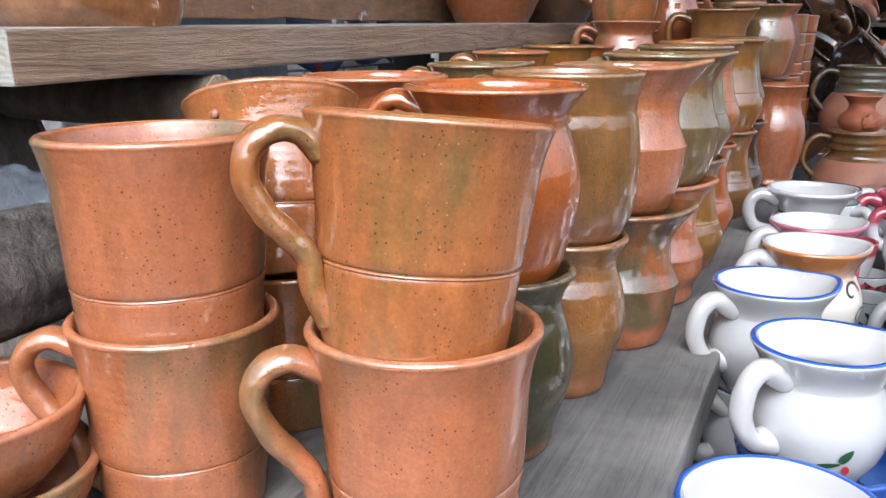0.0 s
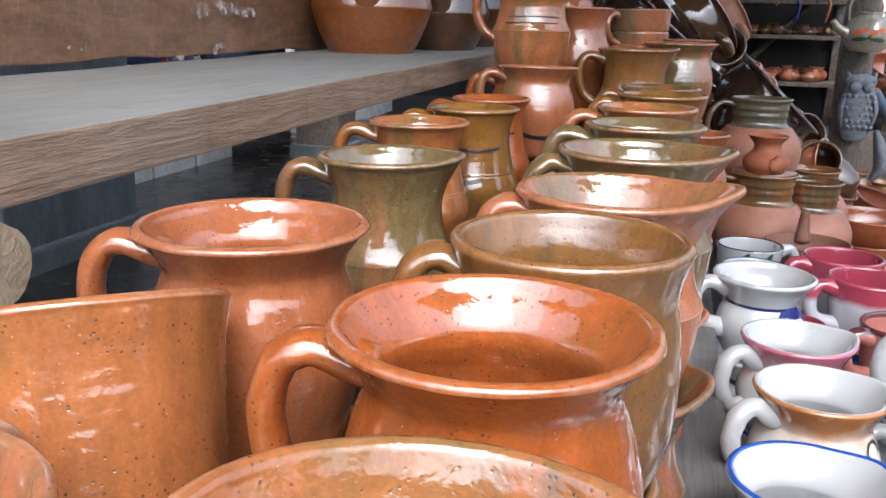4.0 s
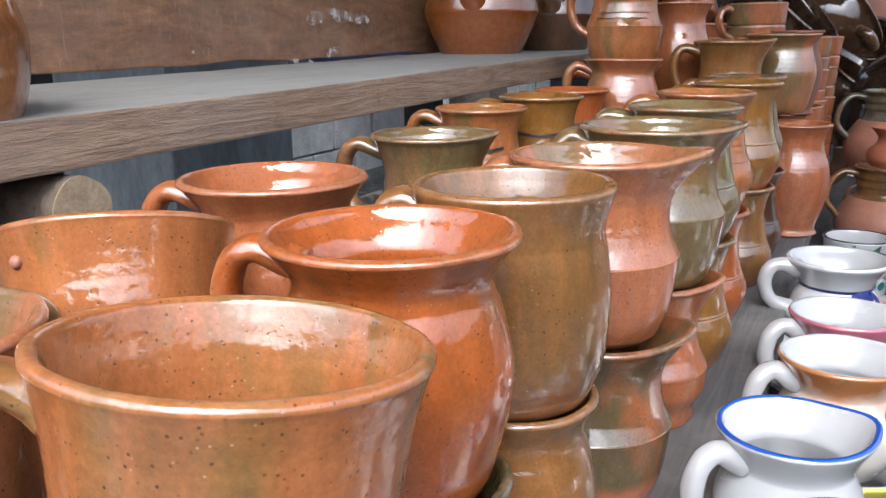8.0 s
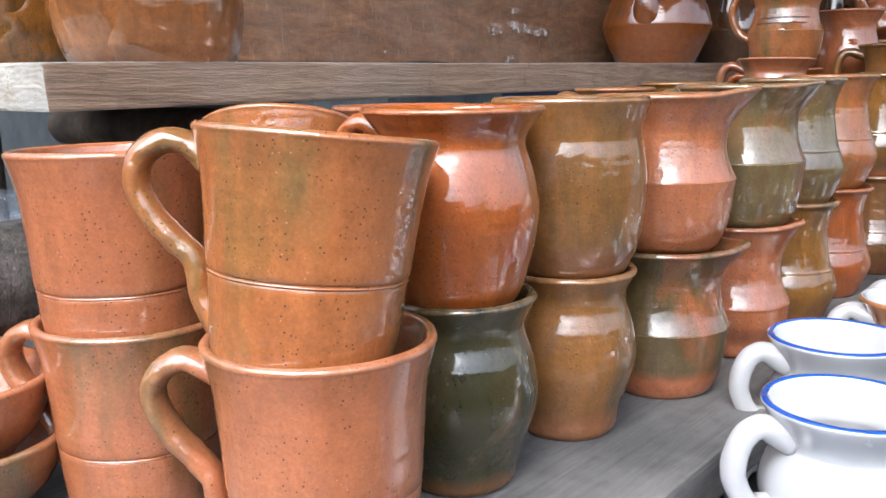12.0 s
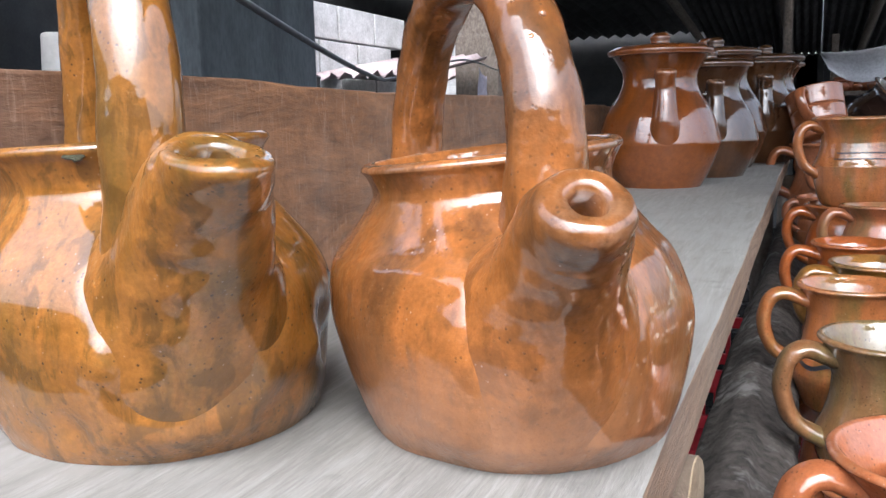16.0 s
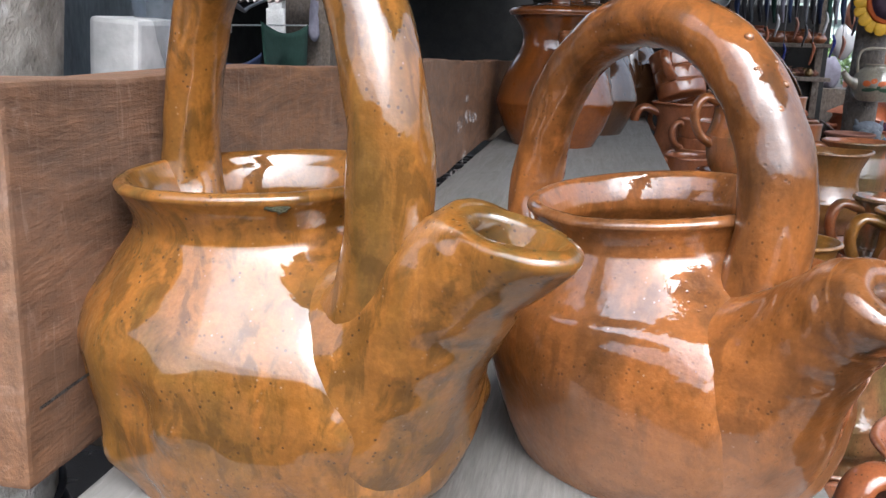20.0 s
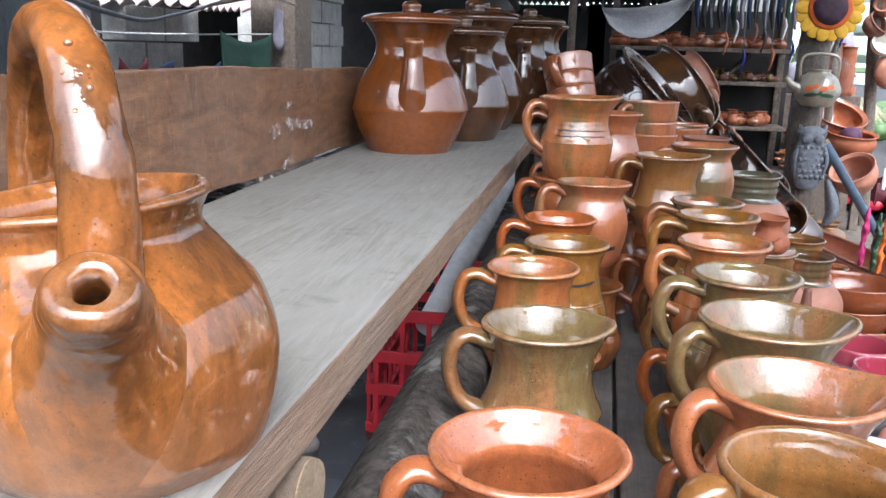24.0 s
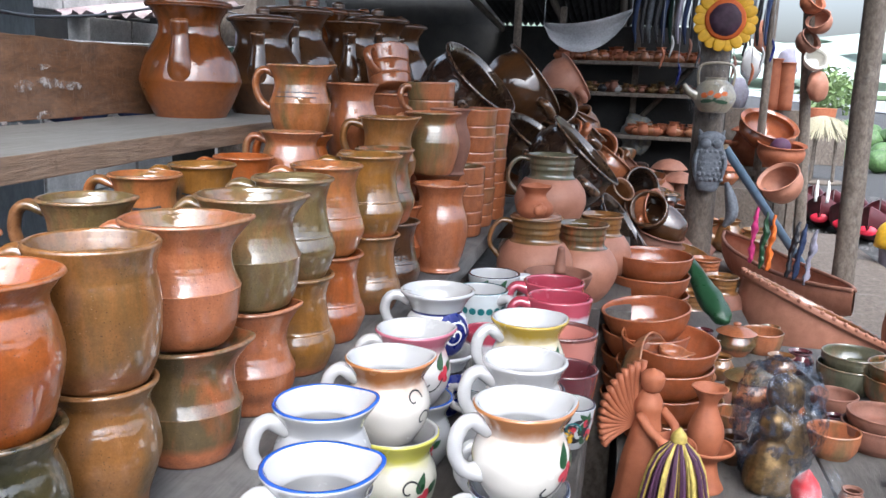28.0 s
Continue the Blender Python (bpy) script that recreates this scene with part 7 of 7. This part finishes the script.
part("spout", sweep("spout", [(-0.06, -0.02, 0.06), (-0.11, -0.035, 0.085), (-0.135, -0.04, 0.115)], [0.026, 0.016, 0.011], paleglaze, 14, 5), paleglaze, gl)
part("hoop_handle", sweep("hoop_handle", [(-0.07, 0, 0.11), (-0.075, 0, 0.17), (-0.05, 0, 0.205), (0.05, 0, 0.205), (0.075, 0, 0.17), (0.07, 0, 0.11)], [0.006] * 6, paleglaze, 12, 5), paleglaze, gl)
for what, paint, shapes in (("flower", SEED_RIM, [blob(-0.045, 0.004, 0.016, 0.012), blob(-0.018, 0.014, 0.013, 0.010, 0.5), blob(0.012, 0.004, 0.017, 0.011, 0.3), blob(0.042, 0.012, 0.014, 0.010)]), ("leaf", LEAF_GREEN, [blob(-0.035, -0.02, 0.028, 0.008, 0.1), blob(0.03, -0.022, 0.03, 0.008, -0.1), blob(0.0, -0.012, 0.012, 0.006, 0.8)])):
    v, f = flat_patch(spline([(0.05, 0), (0.06, 0.005), (0.084, 0.04), (0.088, 0.075), (0.07, 0.115), (0.045, 0.135)], 5), radians(-95), 0.068, shapes, 0.0015)
    part(what, mesh(what, v, f, paint), paint, gl)
crumpled_bag("plastic_wrap", pose(0.50, 3.36, 0.84), (0.1, 0.085, 0.11), "clear plastic bag round the painted kettle", CLEAR, seed=23)
solid("blue_pole", log_mesh("blue_pole", (0.56, 3.42, 0.62), (1.0, 3.75, 0.06), 0.017, 0.017, plain("blue grey paint", (0.09, 0.14, 0.2), 0.5), LOG_CUT, 14, 1, 6, 0.02), pose(0, 0, 0), "blue grey painted pole leaning on the post", "pole")
cols = [plain("pink braid", (0.6, 0.04, 0.2), 0.7), LEAF_GREEN, plain("orange braid", (0.7, 0.16, 0.02), 0.7), INK, CLOTH_BLUE, CLOTH_GREY]
for i in range(6):
    x, y = 0.652 + 0.03 * i + (0.03 if i > 2 else 0), 3.14 - 0.03 * (i % 2)
    solid("woven_strap", sweep("woven_strap", [(0, 0, 0), (0.003, 0, 0.04), (-0.002, 0, 0.08), (0.003, 0, 0.12), (0.0, 0, 0.16), (0.002, 0, 0.2)], [0.007, 0.013, 0.010, 0.014, 0.011, 0.005], cols[i], 9, 7, 0.7, i, 1.1), pose(x, y, 0.235 - 0.012 * i, -4, 3 + 5 * (i > 2), 0), "bright braided strap hung on the trough", "strap", "braided straps")


def small_pots(n, x0, x1, y, z, lo, hi, mats, label, seed, name="small_pot", rows=2, depth=0.12):
    rnd = random.Random(seed)
    for i in range(n):
        x = x0 + (x1 - x0) * (i + 0.5) / n + rnd.uniform(-0.01, 0.01)
        s = rnd.uniform(lo, hi)
        mt = rnd.choice(mats)
        key = ("tiny", mt.name, i % 4)
        if key not in BOWLS:
            q = (0.9, 1.0, 1.2, 0.8)[i % 4]
            prof, _ = hollow([(0.5, 0), (0.62, 0.05), (0.98, 0.5), (0.95, 0.9), (0.6, 1.25 * q), (0.52, 1.4 * q), (0.68, 1.6 * q)], 0.06, 4, 0.08)
            BOWLS[key] = lathe_mesh("small_pot", prof, mt, 20, 0.02, i)
        solid(name, BOWLS[key], pose(x, y + rnd.uniform(-depth, depth) * 0.5, z, 0, 0, rnd.uniform(0, 360)) @ Matrix.Scale(s, 4), label, "pot", label[:20] + "s")


rack = thing("display_rack", (0.22, 4.9, 0), "dark wooden display rack crowded with little pots", "rack")
for z, w in ((0.945, 0.9), (0.78, 0.9), (0.555, 0.62)):
    part("shelf", slab("shelf", (w, 0.26, 0.02), GREY_POST, (4, 1, 1), 0.003, 0.003, z * 9), GREY_POST, rack).location = (0.02 + (0.9 - w) / 2, 0, z)
for x in (-0.42, 0.0, 0.46):
    part("upright", slab("upright", (0.035, 0.035, 1.25), GREY_POST, bevel=0.003), GREY_POST, rack).location = (x, 0.15, 0.625)
# added sheet: shade between the shelves put in as near-black colour
part("back_board", slab("back_board", (0.98, 0.02, 1.1), DARK_WALL, bevel=0.002), DARK_WALL, rack, "near-black sheet added for shade behind the pots").location = (0.02, 0.18, 0.6)
part("brace", log_mesh("brace", (-0.1, 0.12, 0.5), (0.3, 0.12, 0.93), 0.015, 0.015, GREY_POST, LOG_CUT, 8, 2, 3), GREY_POST, rack)
small_pots(34, -0.2, 0.64, 4.86, 0.957, 0.018, 0.036, [REDCLAY, RUSSET, TERRA], "little red clay pot on the top shelf", 1)
small_pots(28, -0.2, 0.64, 4.95, 0.957, 0.026, 0.048, [REDCLAY, RUSSET, DULLCLAY], "little red clay pot at the back of a shelf", 2)
small_pots(32, -0.2, 0.64, 4.85, 0.792, 0.016, 0.028, [DULLCLAY, WHITE_GLAZE, BRONZE, MIXED, INK], "tiny mixed figure pot on a shelf", 3)
small_pots(28, -0.2, 0.64, 4.93, 0.792, 0.02, 0.036, [DULLCLAY, BRONZE, BROWN], "tiny dark pot on a shelf", 4)
small_pots(12, 0.2, 0.62, 4.86, 0.567, 0.026, 0.042, [REDCLAY, TERRA], "round red clay pot on the low shelf", 5)
small_pots(9, 0.2, 0.62, 4.96, 0.567, 0.03, 0.05, [REDCLAY, RUSSET], "round red clay pot behind others", 6)
rail = solid("hanging_rail", log_mesh("hanging_rail", (-0.45, 4.72, 1.47), (0.92, 4.72, 1.5), 0.02, 0.018, GREY_POST, LOG_CUT, 12, 3, 8), pose(0, 0, 0), "dark pole under the roof that carries hung goods", "pole")
for x in (-0.42, 0.88):
    solid("rail_post", log_mesh("rail_post", (x, 4.75, 0), (x, 4.75, 1.75), 0.022, 0.02, GREY_POST, LOG_CUT, 12, x, 8), pose(0, 0, 0), "thin dark post of the far rack", "post")
sv, sf = [], []
for j in range(7):
    for i in range(13):
        s, t = i / 12, j / 6
        top = 1.135 + 0.08 * s - 0.03 * math.sin(math.pi * s)
        sag = 0.012 + 0.14 * math.sin(math.pi * min(1, s * 1.02)) ** 0.55
        sv.append((-0.27 + 0.45 * s, 4.62 + 0.06 * math.sin(math.pi * t) + 0.01 * math.sin(9 * s), top - sag * t))
for j in range(6):
    for i in range(12):
        a = j * 13 + i
        sf.append((a, a + 1, a + 14, a + 13))
sheet = thing("white_sheet", (0, 0, 0), "slack whitish tarpaulin hung under the roof", "tarpaulin")
ob = part("sheet", mesh("sheet", sv, sf, WHITE_SHEET), WHITE_SHEET, sheet)
ob.modifiers.new("thickness", "SOLIDIFY").thickness = 0.003
for x, z in ((-0.268, 1.135), (0.178, 1.21)):
    part("cord", sweep("cord", [(x, 4.63, z), (x, 4.68, 1.4), (x, 4.72, 1.49)], [0.003] * 3, STEEL, 6, 3), STEEL, sheet)
for i in range(19):
    x = 0.2 + 0.036 * i
    m = (CLOTH_BLUE, INK, GREY_CARVED, INK, CLOTH_BLUE, CLOTH_GREEN, CLOTH_GREY)[i % 7]
    hb = thing("hanging_roll", (x, 4.72 + 0.015 * (i % 3), 1.22), "slim bundle hung from the pole", "cloth_roll", "hanging bundles")
    part("cloth_roll", sweep("cloth_roll", [(0, 0, 0.24), (0.01, 0, 0.1), (-0.006, 0, -0.06), (0.004, 0, -0.17)], [0.01, 0.019, 0.022, 0.008], m, 10, 5, 0.6, i, 0.45), m, hb)
    part("cord", sweep("cord", [(0, 0, 0.22), (0, -0.01, 0.275)], [0.003] * 2, STEEL, 6, 3), STEEL, hb)
    if i > 12:
        continue
    m = (REDCLAY, WHITE_GLAZE, COBALT, DULLCLAY, INK)[i % 5]
    z = 0.97 + 0.08 * math.sin(2.3 * i)
    x = 0.34 + 0.045 * i
    hb = thing("hanging_trinket", (x, 4.69, z), "small bright trinket on a cord by the rack", "trinket", "hanging trinkets")
    part("trinket", sweep("trinket", [(0, 0, 0.06), (0.01, 0, 0.02), (-0.004, 0, -0.05)], [0.006, 0.011, 0.006], m, 10, 5, 0.7, i, 0.45), m, hb)
    part("cord", sweep("cord", [(0, 0, 0.05), (0, 0.03, 1.49 - z)], [0.002] * 2, STEEL, 6, 3), STEEL, hb)

# heap of ware on the ground between the heap of pans and the post
rnd = random.Random(12)
ware = [REDCLAY, TERRA, DULLCLAY, BROWN, MIXED, DARKJAR, GOLD, BLACKPAN, DARKJAR, DULLCLAY]
for i in range(84):
    x, y = rnd.uniform(0.12, 0.5), rnd.uniform(2.75, 4.6)
    z = 0.06 + 0.36 * max(0.0, 1 - abs(x - 0.2) / 0.5) * (0.6 + 0.4 * rnd.random()) + 0.02 * (y - 2.7)
    if (x - 0.49) ** 2 + (y - 3.46) ** 2 < 0.02:
        continue
    r = rnd.uniform(0.035, 0.085)
    bowl(x, y, z, round(r, 2), 0.06, "clay dish in a crowded heap", rnd.choice(ware), tilt=(rnd.uniform(-25, 15), rnd.uniform(-15, 25)), group="clay dishes in a heap", name="dish")
solid("ware_mound", lathe_mesh("ware_mound", spline([(0.62, 0), (0.5, 0.16), (0.3, 0.3), (0.001, 0.36)], 5), DULLCLAY, 40, 0.3, 3, squash=(0.62, 1.6)), pose(0.22, 3.65, 0.02), "dusky heap of stacked clay ware", "heap", kind="stuff")
for i, (x, y, r) in enumerate(((0.36, 4.2, 0.075), (0.46, 4.25, 0.08), (0.42, 4.5, 0.09), (0.33, 4.0, 0.06), (0.3, 4.35, 0.07))):
    m = thing("clay_mushroom", (x, y, 0.3 + 0.035 * (i % 3)), "small clay mushroom ornament", "ornament", "clay mushrooms")
    part("cap", lathe_mesh("cap", spline([(0.0005, 0.05), (r * 0.9, 0.05), (r, 0.058), (r * 0.6, 0.09), (0.0005, 0.105)], 4), PINKCLAY, 28, 0.05, i), PINKCLAY, m)
    part("stem", lathe_mesh("stem", [(r * 0.4, -0.1), (r * 0.3, 0.03), (r * 0.35, 0.055)], PINKCLAY, 18, 0.05, i), PINKCLAY, m)
bigp = crumpled_bag("plastic_bag", pose(0.25, 5.0, 0.56), (0.08, 0.08, 0.1), "bulging plastic bag of painted ware", seed=30, mat=rough_paint("grey blue mixed ware", (0.24, 0.26, 0.3), (0.4, 0.36, 0.26), 30, 0.3))

# glazed pots packed into the slope of the heap
heap = random.Random(31)
glazes = [DARKJAR, BROWN, BLACKPAN, MIXED, GOLD, DARKJAR, DULLCLAY, RUSSET]
for i in range(34):
    x, y = heap.uniform(-0.04, 0.38), heap.uniform(2.35, 3.1)
    z = 0.8 - 0.95 * (x + 0.06) + heap.uniform(-0.05, 0.04)
    if (x - 0.49) ** 2 + (y - 3.46) ** 2 < 0.03 or z < 0.3:
        continue
    pan(x, y, z, (heap.uniform(-0.5, 0.9), heap.uniform(-0.9, 0.3), heap.uniform(0.1, 0.9)), heap.uniform(0.035, 0.085), heap.uniform(0.06, 0.13), "glazed clay pot packed into the heap", glazes[i % 8], i % 3 == 0)
for i, (x, y) in enumerate(((0.26, 3.75), (0.33, 3.86), (0.39, 3.95), (0.3, 4.05))):
    lidded(x, y, 0.36 - 0.03 * i, 0.05, "small brown lidded pot on the heap", glazes[i], glazes[i + 2])

# right of the post: bowls, pots and hanging ware
pan(0.92, 4.75, 0.66, (0.2, -0.42, 0.85), 0.145, 0.12, "wide brown clay bowl on a pot", BOWLGLAZE, False, "bowl")
pan(0.97, 4.62, 0.565, (0.05, -0.15, 0.95), 0.115, 0.12, "red clay bowl holding a purple ball", REDCLAY, False, "bowl")
solid("purple_ball", lathe_mesh("purple_ball", spline([(0.0005, 0), (0.04, 0.012), (0.05, 0.04), (0.03, 0.07), (0.0005, 0.08)], 4), PURPLE, 20, 0.08), pose(0.96, 4.6, 0.52), "purple and white painted ball in a bowl", "ball")
pan(0.93, 4.4, 0.42, (-0.45, -0.4, 0.7), 0.1, 0.13, "dark mouthed clay pot lying tipped", PINKCLAY, False)
stand = thing("ware_stand", (0.9, 4.98, 0), "rough wooden stand under the pots", "stand")
part("top", slab("top", (0.4, 0.5, 0.03), GREY_POST, bevel=0.003), GREY_POST, stand).location = (0, 0, 0.4)
for sx in (-0.17, 0.17):
    for sy in (-0.2, 0.2):
        part("leg", slab("leg", (0.04, 0.04, 0.385), GREY_POST, bevel=0.003), GREY_POST, stand).location = (sx, sy, 0.1925)
lidded(0.93, 5.05, 0.415, 0.16, "large domed terracotta pot with lid", REDCLAY, REDCLAY)
lidded(0.70, 4.5, 0.36, 0.06, "red clay lidded canister", TERRA, REDCLAY)
lidded(0.73, 4.75, 0.36, 0.07, "tall red clay canister with lid", TERRA, TERRA)
small_pots(5, 0.6, 0.85, 4.35, 0.055, 0.07, 0.1, [TERRA, BROWN], "brown clay pot by the post", 21)
solid("low_crate", slab("low_crate", (0.34, 0.5, 0.3), GREY_POST, (2, 2, 2), 0.006, 0.004), pose(0.72, 4.65, 0.205), "grey wooden box under canisters", "box")
for i, (x, y, h) in enumerate(((0.98, 5.2, 0.28), (1.05, 5.2, 0.26))):
    solid("clay_pipe", lathe_mesh("clay_pipe", hollow([(0.045, 0), (0.046, h * 0.5), (0.045, h * 0.93), (0.053, h)], 0.008, 4)[0], REDCLAY, 28, 0.01), pose(x, y, 0.72), "tall red clay flue vase", "vase")
for i in range(8):
    crumpled_bag("wrapped_ornament", pose(0.62 + 0.065 * i, 5.35 + 0.05 * (i % 3), 0.80 + 0.17 * (i % 3)), (0.055, 0.05, 0.09), "white ornament wrapped in clear plastic", (WHITE_GLAZE, PINKCLAY, BLOCK_WHITE, CLOTH_GREY)[i % 4], 40 + i, 3)
solid("back_shelf", slab("back_shelf", (0.62, 0.3, 0.72), GREY_POST, bevel=0.004), pose(0.85, 5.4, 0.36), "grey wooden counter of a far stall", "counter")
for i, z in enumerate((1.32, 1.22, 1.12)):
    pan(1.10 + 0.02 * (i % 2), 4.88, z - 0.02, (0.5 - 0.9 * (i % 2), -0.5, 0.5), 0.062, 0.08, "small clay pot hung on the thin post", (REDCLAY, PINKCLAY, DULLCLAY)[i], False, "hanging_pot")
pan(1.13, 4.86, 1.0, (0.1, -0.7, 0.4), 0.06, 0.06, "pale painted pot hung on the thin post", OCHRE_RIM, False, "hanging_pot")
crumpled_bag("hanging_bag", pose(1.15, 4.86, 0.86), (0.05, 0.05, 0.075), "plastic bag of pinkish ware hung on the post", PINKCLAY, 61, 3)
bowl(2.35, 10.5, 0.36, 0.16, 0.26, "red clay flower pot on a block", REDCLAY, name="flower_pot", foot=0.7, steep=0.9)
solid("pot_block", slab("pot_block", (0.5, 0.4, 0.36), GREY_POST, bevel=0.004), pose(2.35, 10.5, 0.18), "grey block under a flower pot", "block")

straw = thing("straw_parasol", pose(1.93, 8.35, 0) @ Matrix.Scale(1.1, 4), "little straw thatched parasol on sticks", "parasol")
tverts, tfaces = [], []
rnd = random.Random(3)
for i in range(420):
    a, l = rnd.uniform(0, 2 * math.pi), rnd.uniform(0.2, 0.3)
    w = 0.005
    c0, c1 = np.array((0.015 * math.cos(a), 0.015 * math.sin(a), 0.55)), np.array((l * math.cos(a), l * math.sin(a), 0.40 + rnd.uniform(-0.05, 0.03)))
    mid = (c0 + c1) / 2 + np.array((0, 0, 0.035))
    n = np.array((-math.sin(a), math.cos(a), 0)) * w
    k = len(tverts)
    tverts += [c0 - n, c0 + n, mid + n, mid - n, c1 + n * 0.4, c1 - n * 0.4]
    tfaces += [(k, k + 1, k + 2, k + 3), (k + 3, k + 2, k + 4, k + 5)]
tagged(part("thatch", mesh("thatch", tverts, tfaces, STRAW), STRAW, straw, "pale green straw thatch"), kind="stuff")
for a in range(5):
    q = 2 * math.pi * a / 5 + 0.4
    part("stick", log_mesh("stick", (0.15 * math.cos(q), 0.15 * math.sin(q), 0), (0.14 * math.cos(q), 0.14 * math.sin(q), 0.44), 0.014, 0.012, GREY_POST, LOG_CUT, 8, a, 4), GREY_POST, straw)
part("base", lathe_mesh("base", [(0.2, 0), (0.2, 0.02), (0.0005, 0.024)], GREY_POST, 24, 0.02), GREY_POST, straw)


def clay_boat(x, y, turn, mat, paint, pegs=False):
    ob = thing("clay_boat", pose(x, y, 0.0, 0, 0, turn), "dark red painted boat shaped planter", "planter", "boat planters")
    verts, faces = [], []
    n, m = 14, 9
    for layer in (0, 1):
        k = 1 - 0.12 * layer
        for i in range(n + 1):
            t = i / n * 2 - 1
            w = 0.1 * k * max(0.02, (1 - t ** 4)) ** 0.8
            sheer = 0.13 + 0.09 * t * t
            for j in range(m + 1):
                a = math.pi * j / m
                verts.append((w * math.cos(a), 0.22 * t * k, sheer - (sheer - 0.02 * layer - 0.004) * math.sin(a) ** 0.7 * (1 - 0.4 * t * t) + 0.0))
    off = (n + 1) * (m + 1)
    for i in range(n):
        for j in range(m):
            a = i * (m + 1) + j
            faces.append((a, a + m + 1, a + m + 2, a + 1))
            faces.append((off + a, off + a + 1, off + a + m + 2, off + a + m + 1))
        for j in (0, m):
            a = i * (m + 1) + j
            faces.append((a, off + a, off + a + m + 1, a + m + 1))
    part("hull", mesh("hull", verts, faces, mat), mat, ob)
    part("panel", lathe_mesh("panel", [(0.0005, 0.004), (0.05, 0.004), (0.052, 0)], paint, 20, 0.05, squash=(1, 0.55)), paint, ob, "bright red painted panel").matrix_basis = pose(0.0, -0.212, 0.085, 78, 0, 0)
    for sx in (-0.03, 0.03) if pegs else ():
        part("horn", sweep("horn", [(sx, -0.2, 0.18), (sx * 1.1, -0.2, 0.25), (sx, -0.2, 0.31)], [0.012, 0.011, 0.004], PAINT_WHITE, 10, 4), PAINT_WHITE, ob, "white painted peg")
    return ob


dark_red = plain("dark red boat paint", (0.08, 0.015, 0.02), 0.35)
bright_red = plain("bright red paint", (0.6, 0.02, 0.05), 0.4)
for i in range(4):
    clay_boat(1.36 + 0.085 * i, 5.85 - 0.2 * i, -22, dark_red, bright_red, i == 1)
for i in range(60):
    rr = random.Random(i)
    x, y = 2.75 + 1.8 * rr.random(), 9.2 + 3.6 * rr.random()
    s = 0.11 + 0.05 * rr.random()
    lay = i % 3
    key = ("melon", i % 3)
    if key not in BOWLS:
        BOWLS[key] = lathe_mesh("melon", spline([(0.0005, -0.85), (0.6, -0.75), (1.0, 0.0), (0.6, 0.75), (0.0005, 0.85)], 5), MELON, 24, 0.05, i)
    solid("watermelon", BOWLS[key], pose(x, y, s * 0.8 + 0.17 * lay * (1 - abs(x - 3.65) / 1.0), 70 * rr.random(), 20, 360 * rr.random()) @ Matrix.Scale(s, 4), "green striped watermelon in a roadside pile", "watermelon", "watermelons in a pile")
for i in range(5):
    rr = random.Random(100 + i)
    bm = bmesh.new()
    vs, fs = [], []
    for k in range(260):
        p = Vector((rr.gauss(0, 1), rr.gauss(0, 1), rr.gauss(0, 0.8))).normalized() * (0.55 + 0.45 * rr.random())
        d = Vector((rr.gauss(0, 1), rr.gauss(0, 1), rr.gauss(0, 1))).normalized() * 0.16
        e = d.cross(Vector((rr.random(), rr.random(), 1))).normalized() * 0.06
        n0 = len(vs)
        vs += [p - d, p + e, p + d, p - e]
        fs.append((n0, n0 + 1, n0 + 2, n0 + 3))
    bm.free()
    h = rr.uniform(0.5, 1.2)
    solid("roadside_bush", mesh("roadside_bush", vs, fs, HAZED_HEDGE), pose(6.6 + 0.75 * i, 30 + 4.0 * i, h * 0.7) @ Matrix.Scale(h, 4), "leafy green bush beside the road", "bush", "roadside bushes")
bucket = thing("yellow_bucket", (1.5, 4.3, 0), "yellow cloth over a grey bucket on the gravel", "bucket")
part("pail", lathe_mesh("pail", hollow([(0.09, 0), (0.1, 0.1), (0.11, 0.2)], 0.006, 4)[0], CLOTH_GREY, 28, 0.01), CLOTH_GREY, bucket)
part("cover", lathe_mesh("cover", spline([(0.125, 0.13), (0.118, 0.2), (0.08, 0.25), (0.0005, 0.27)], 4), YELLOW, 28, 0.1, 4), YELLOW, bucket, "crumpled yellow cover")

# loose gravel beside the stall
rnd = random.Random(9)
gv, gf = [], []
for i in range(5200):
    x, y = rnd.uniform(0.95, 3.2), rnd.uniform(2.6, 7.5)
    s = rnd.uniform(0.008, 0.024)
    k = len(gv)
    q = rnd.uniform(0, 6.28)
    for j in range(4):
        a = q + j * 1.57
        gv.append((x + s * math.cos(a) * rnd.uniform(0.7, 1.2), y + s * math.sin(a) * rnd.uniform(0.7, 1.2), 0.0))
    gv.append((x + rnd.uniform(-0.3, 0.3) * s, y, s * rnd.uniform(0.4, 0.8)))
    gf += [(k, k + 1, k + 4), (k + 1, k + 2, k + 4), (k + 2, k + 3, k + 4), (k + 3, k, k + 4)]
stone = rough_paint("gravel stone", (0.12, 0.119, 0.118), (0.04, 0.0395, 0.039), 60, 0.9)
solid("gravel", mesh("gravel", gv, gf, stone, False), pose(0, 0, 0.001), "loose grey gravel stones", "gravel", kind="stuff")
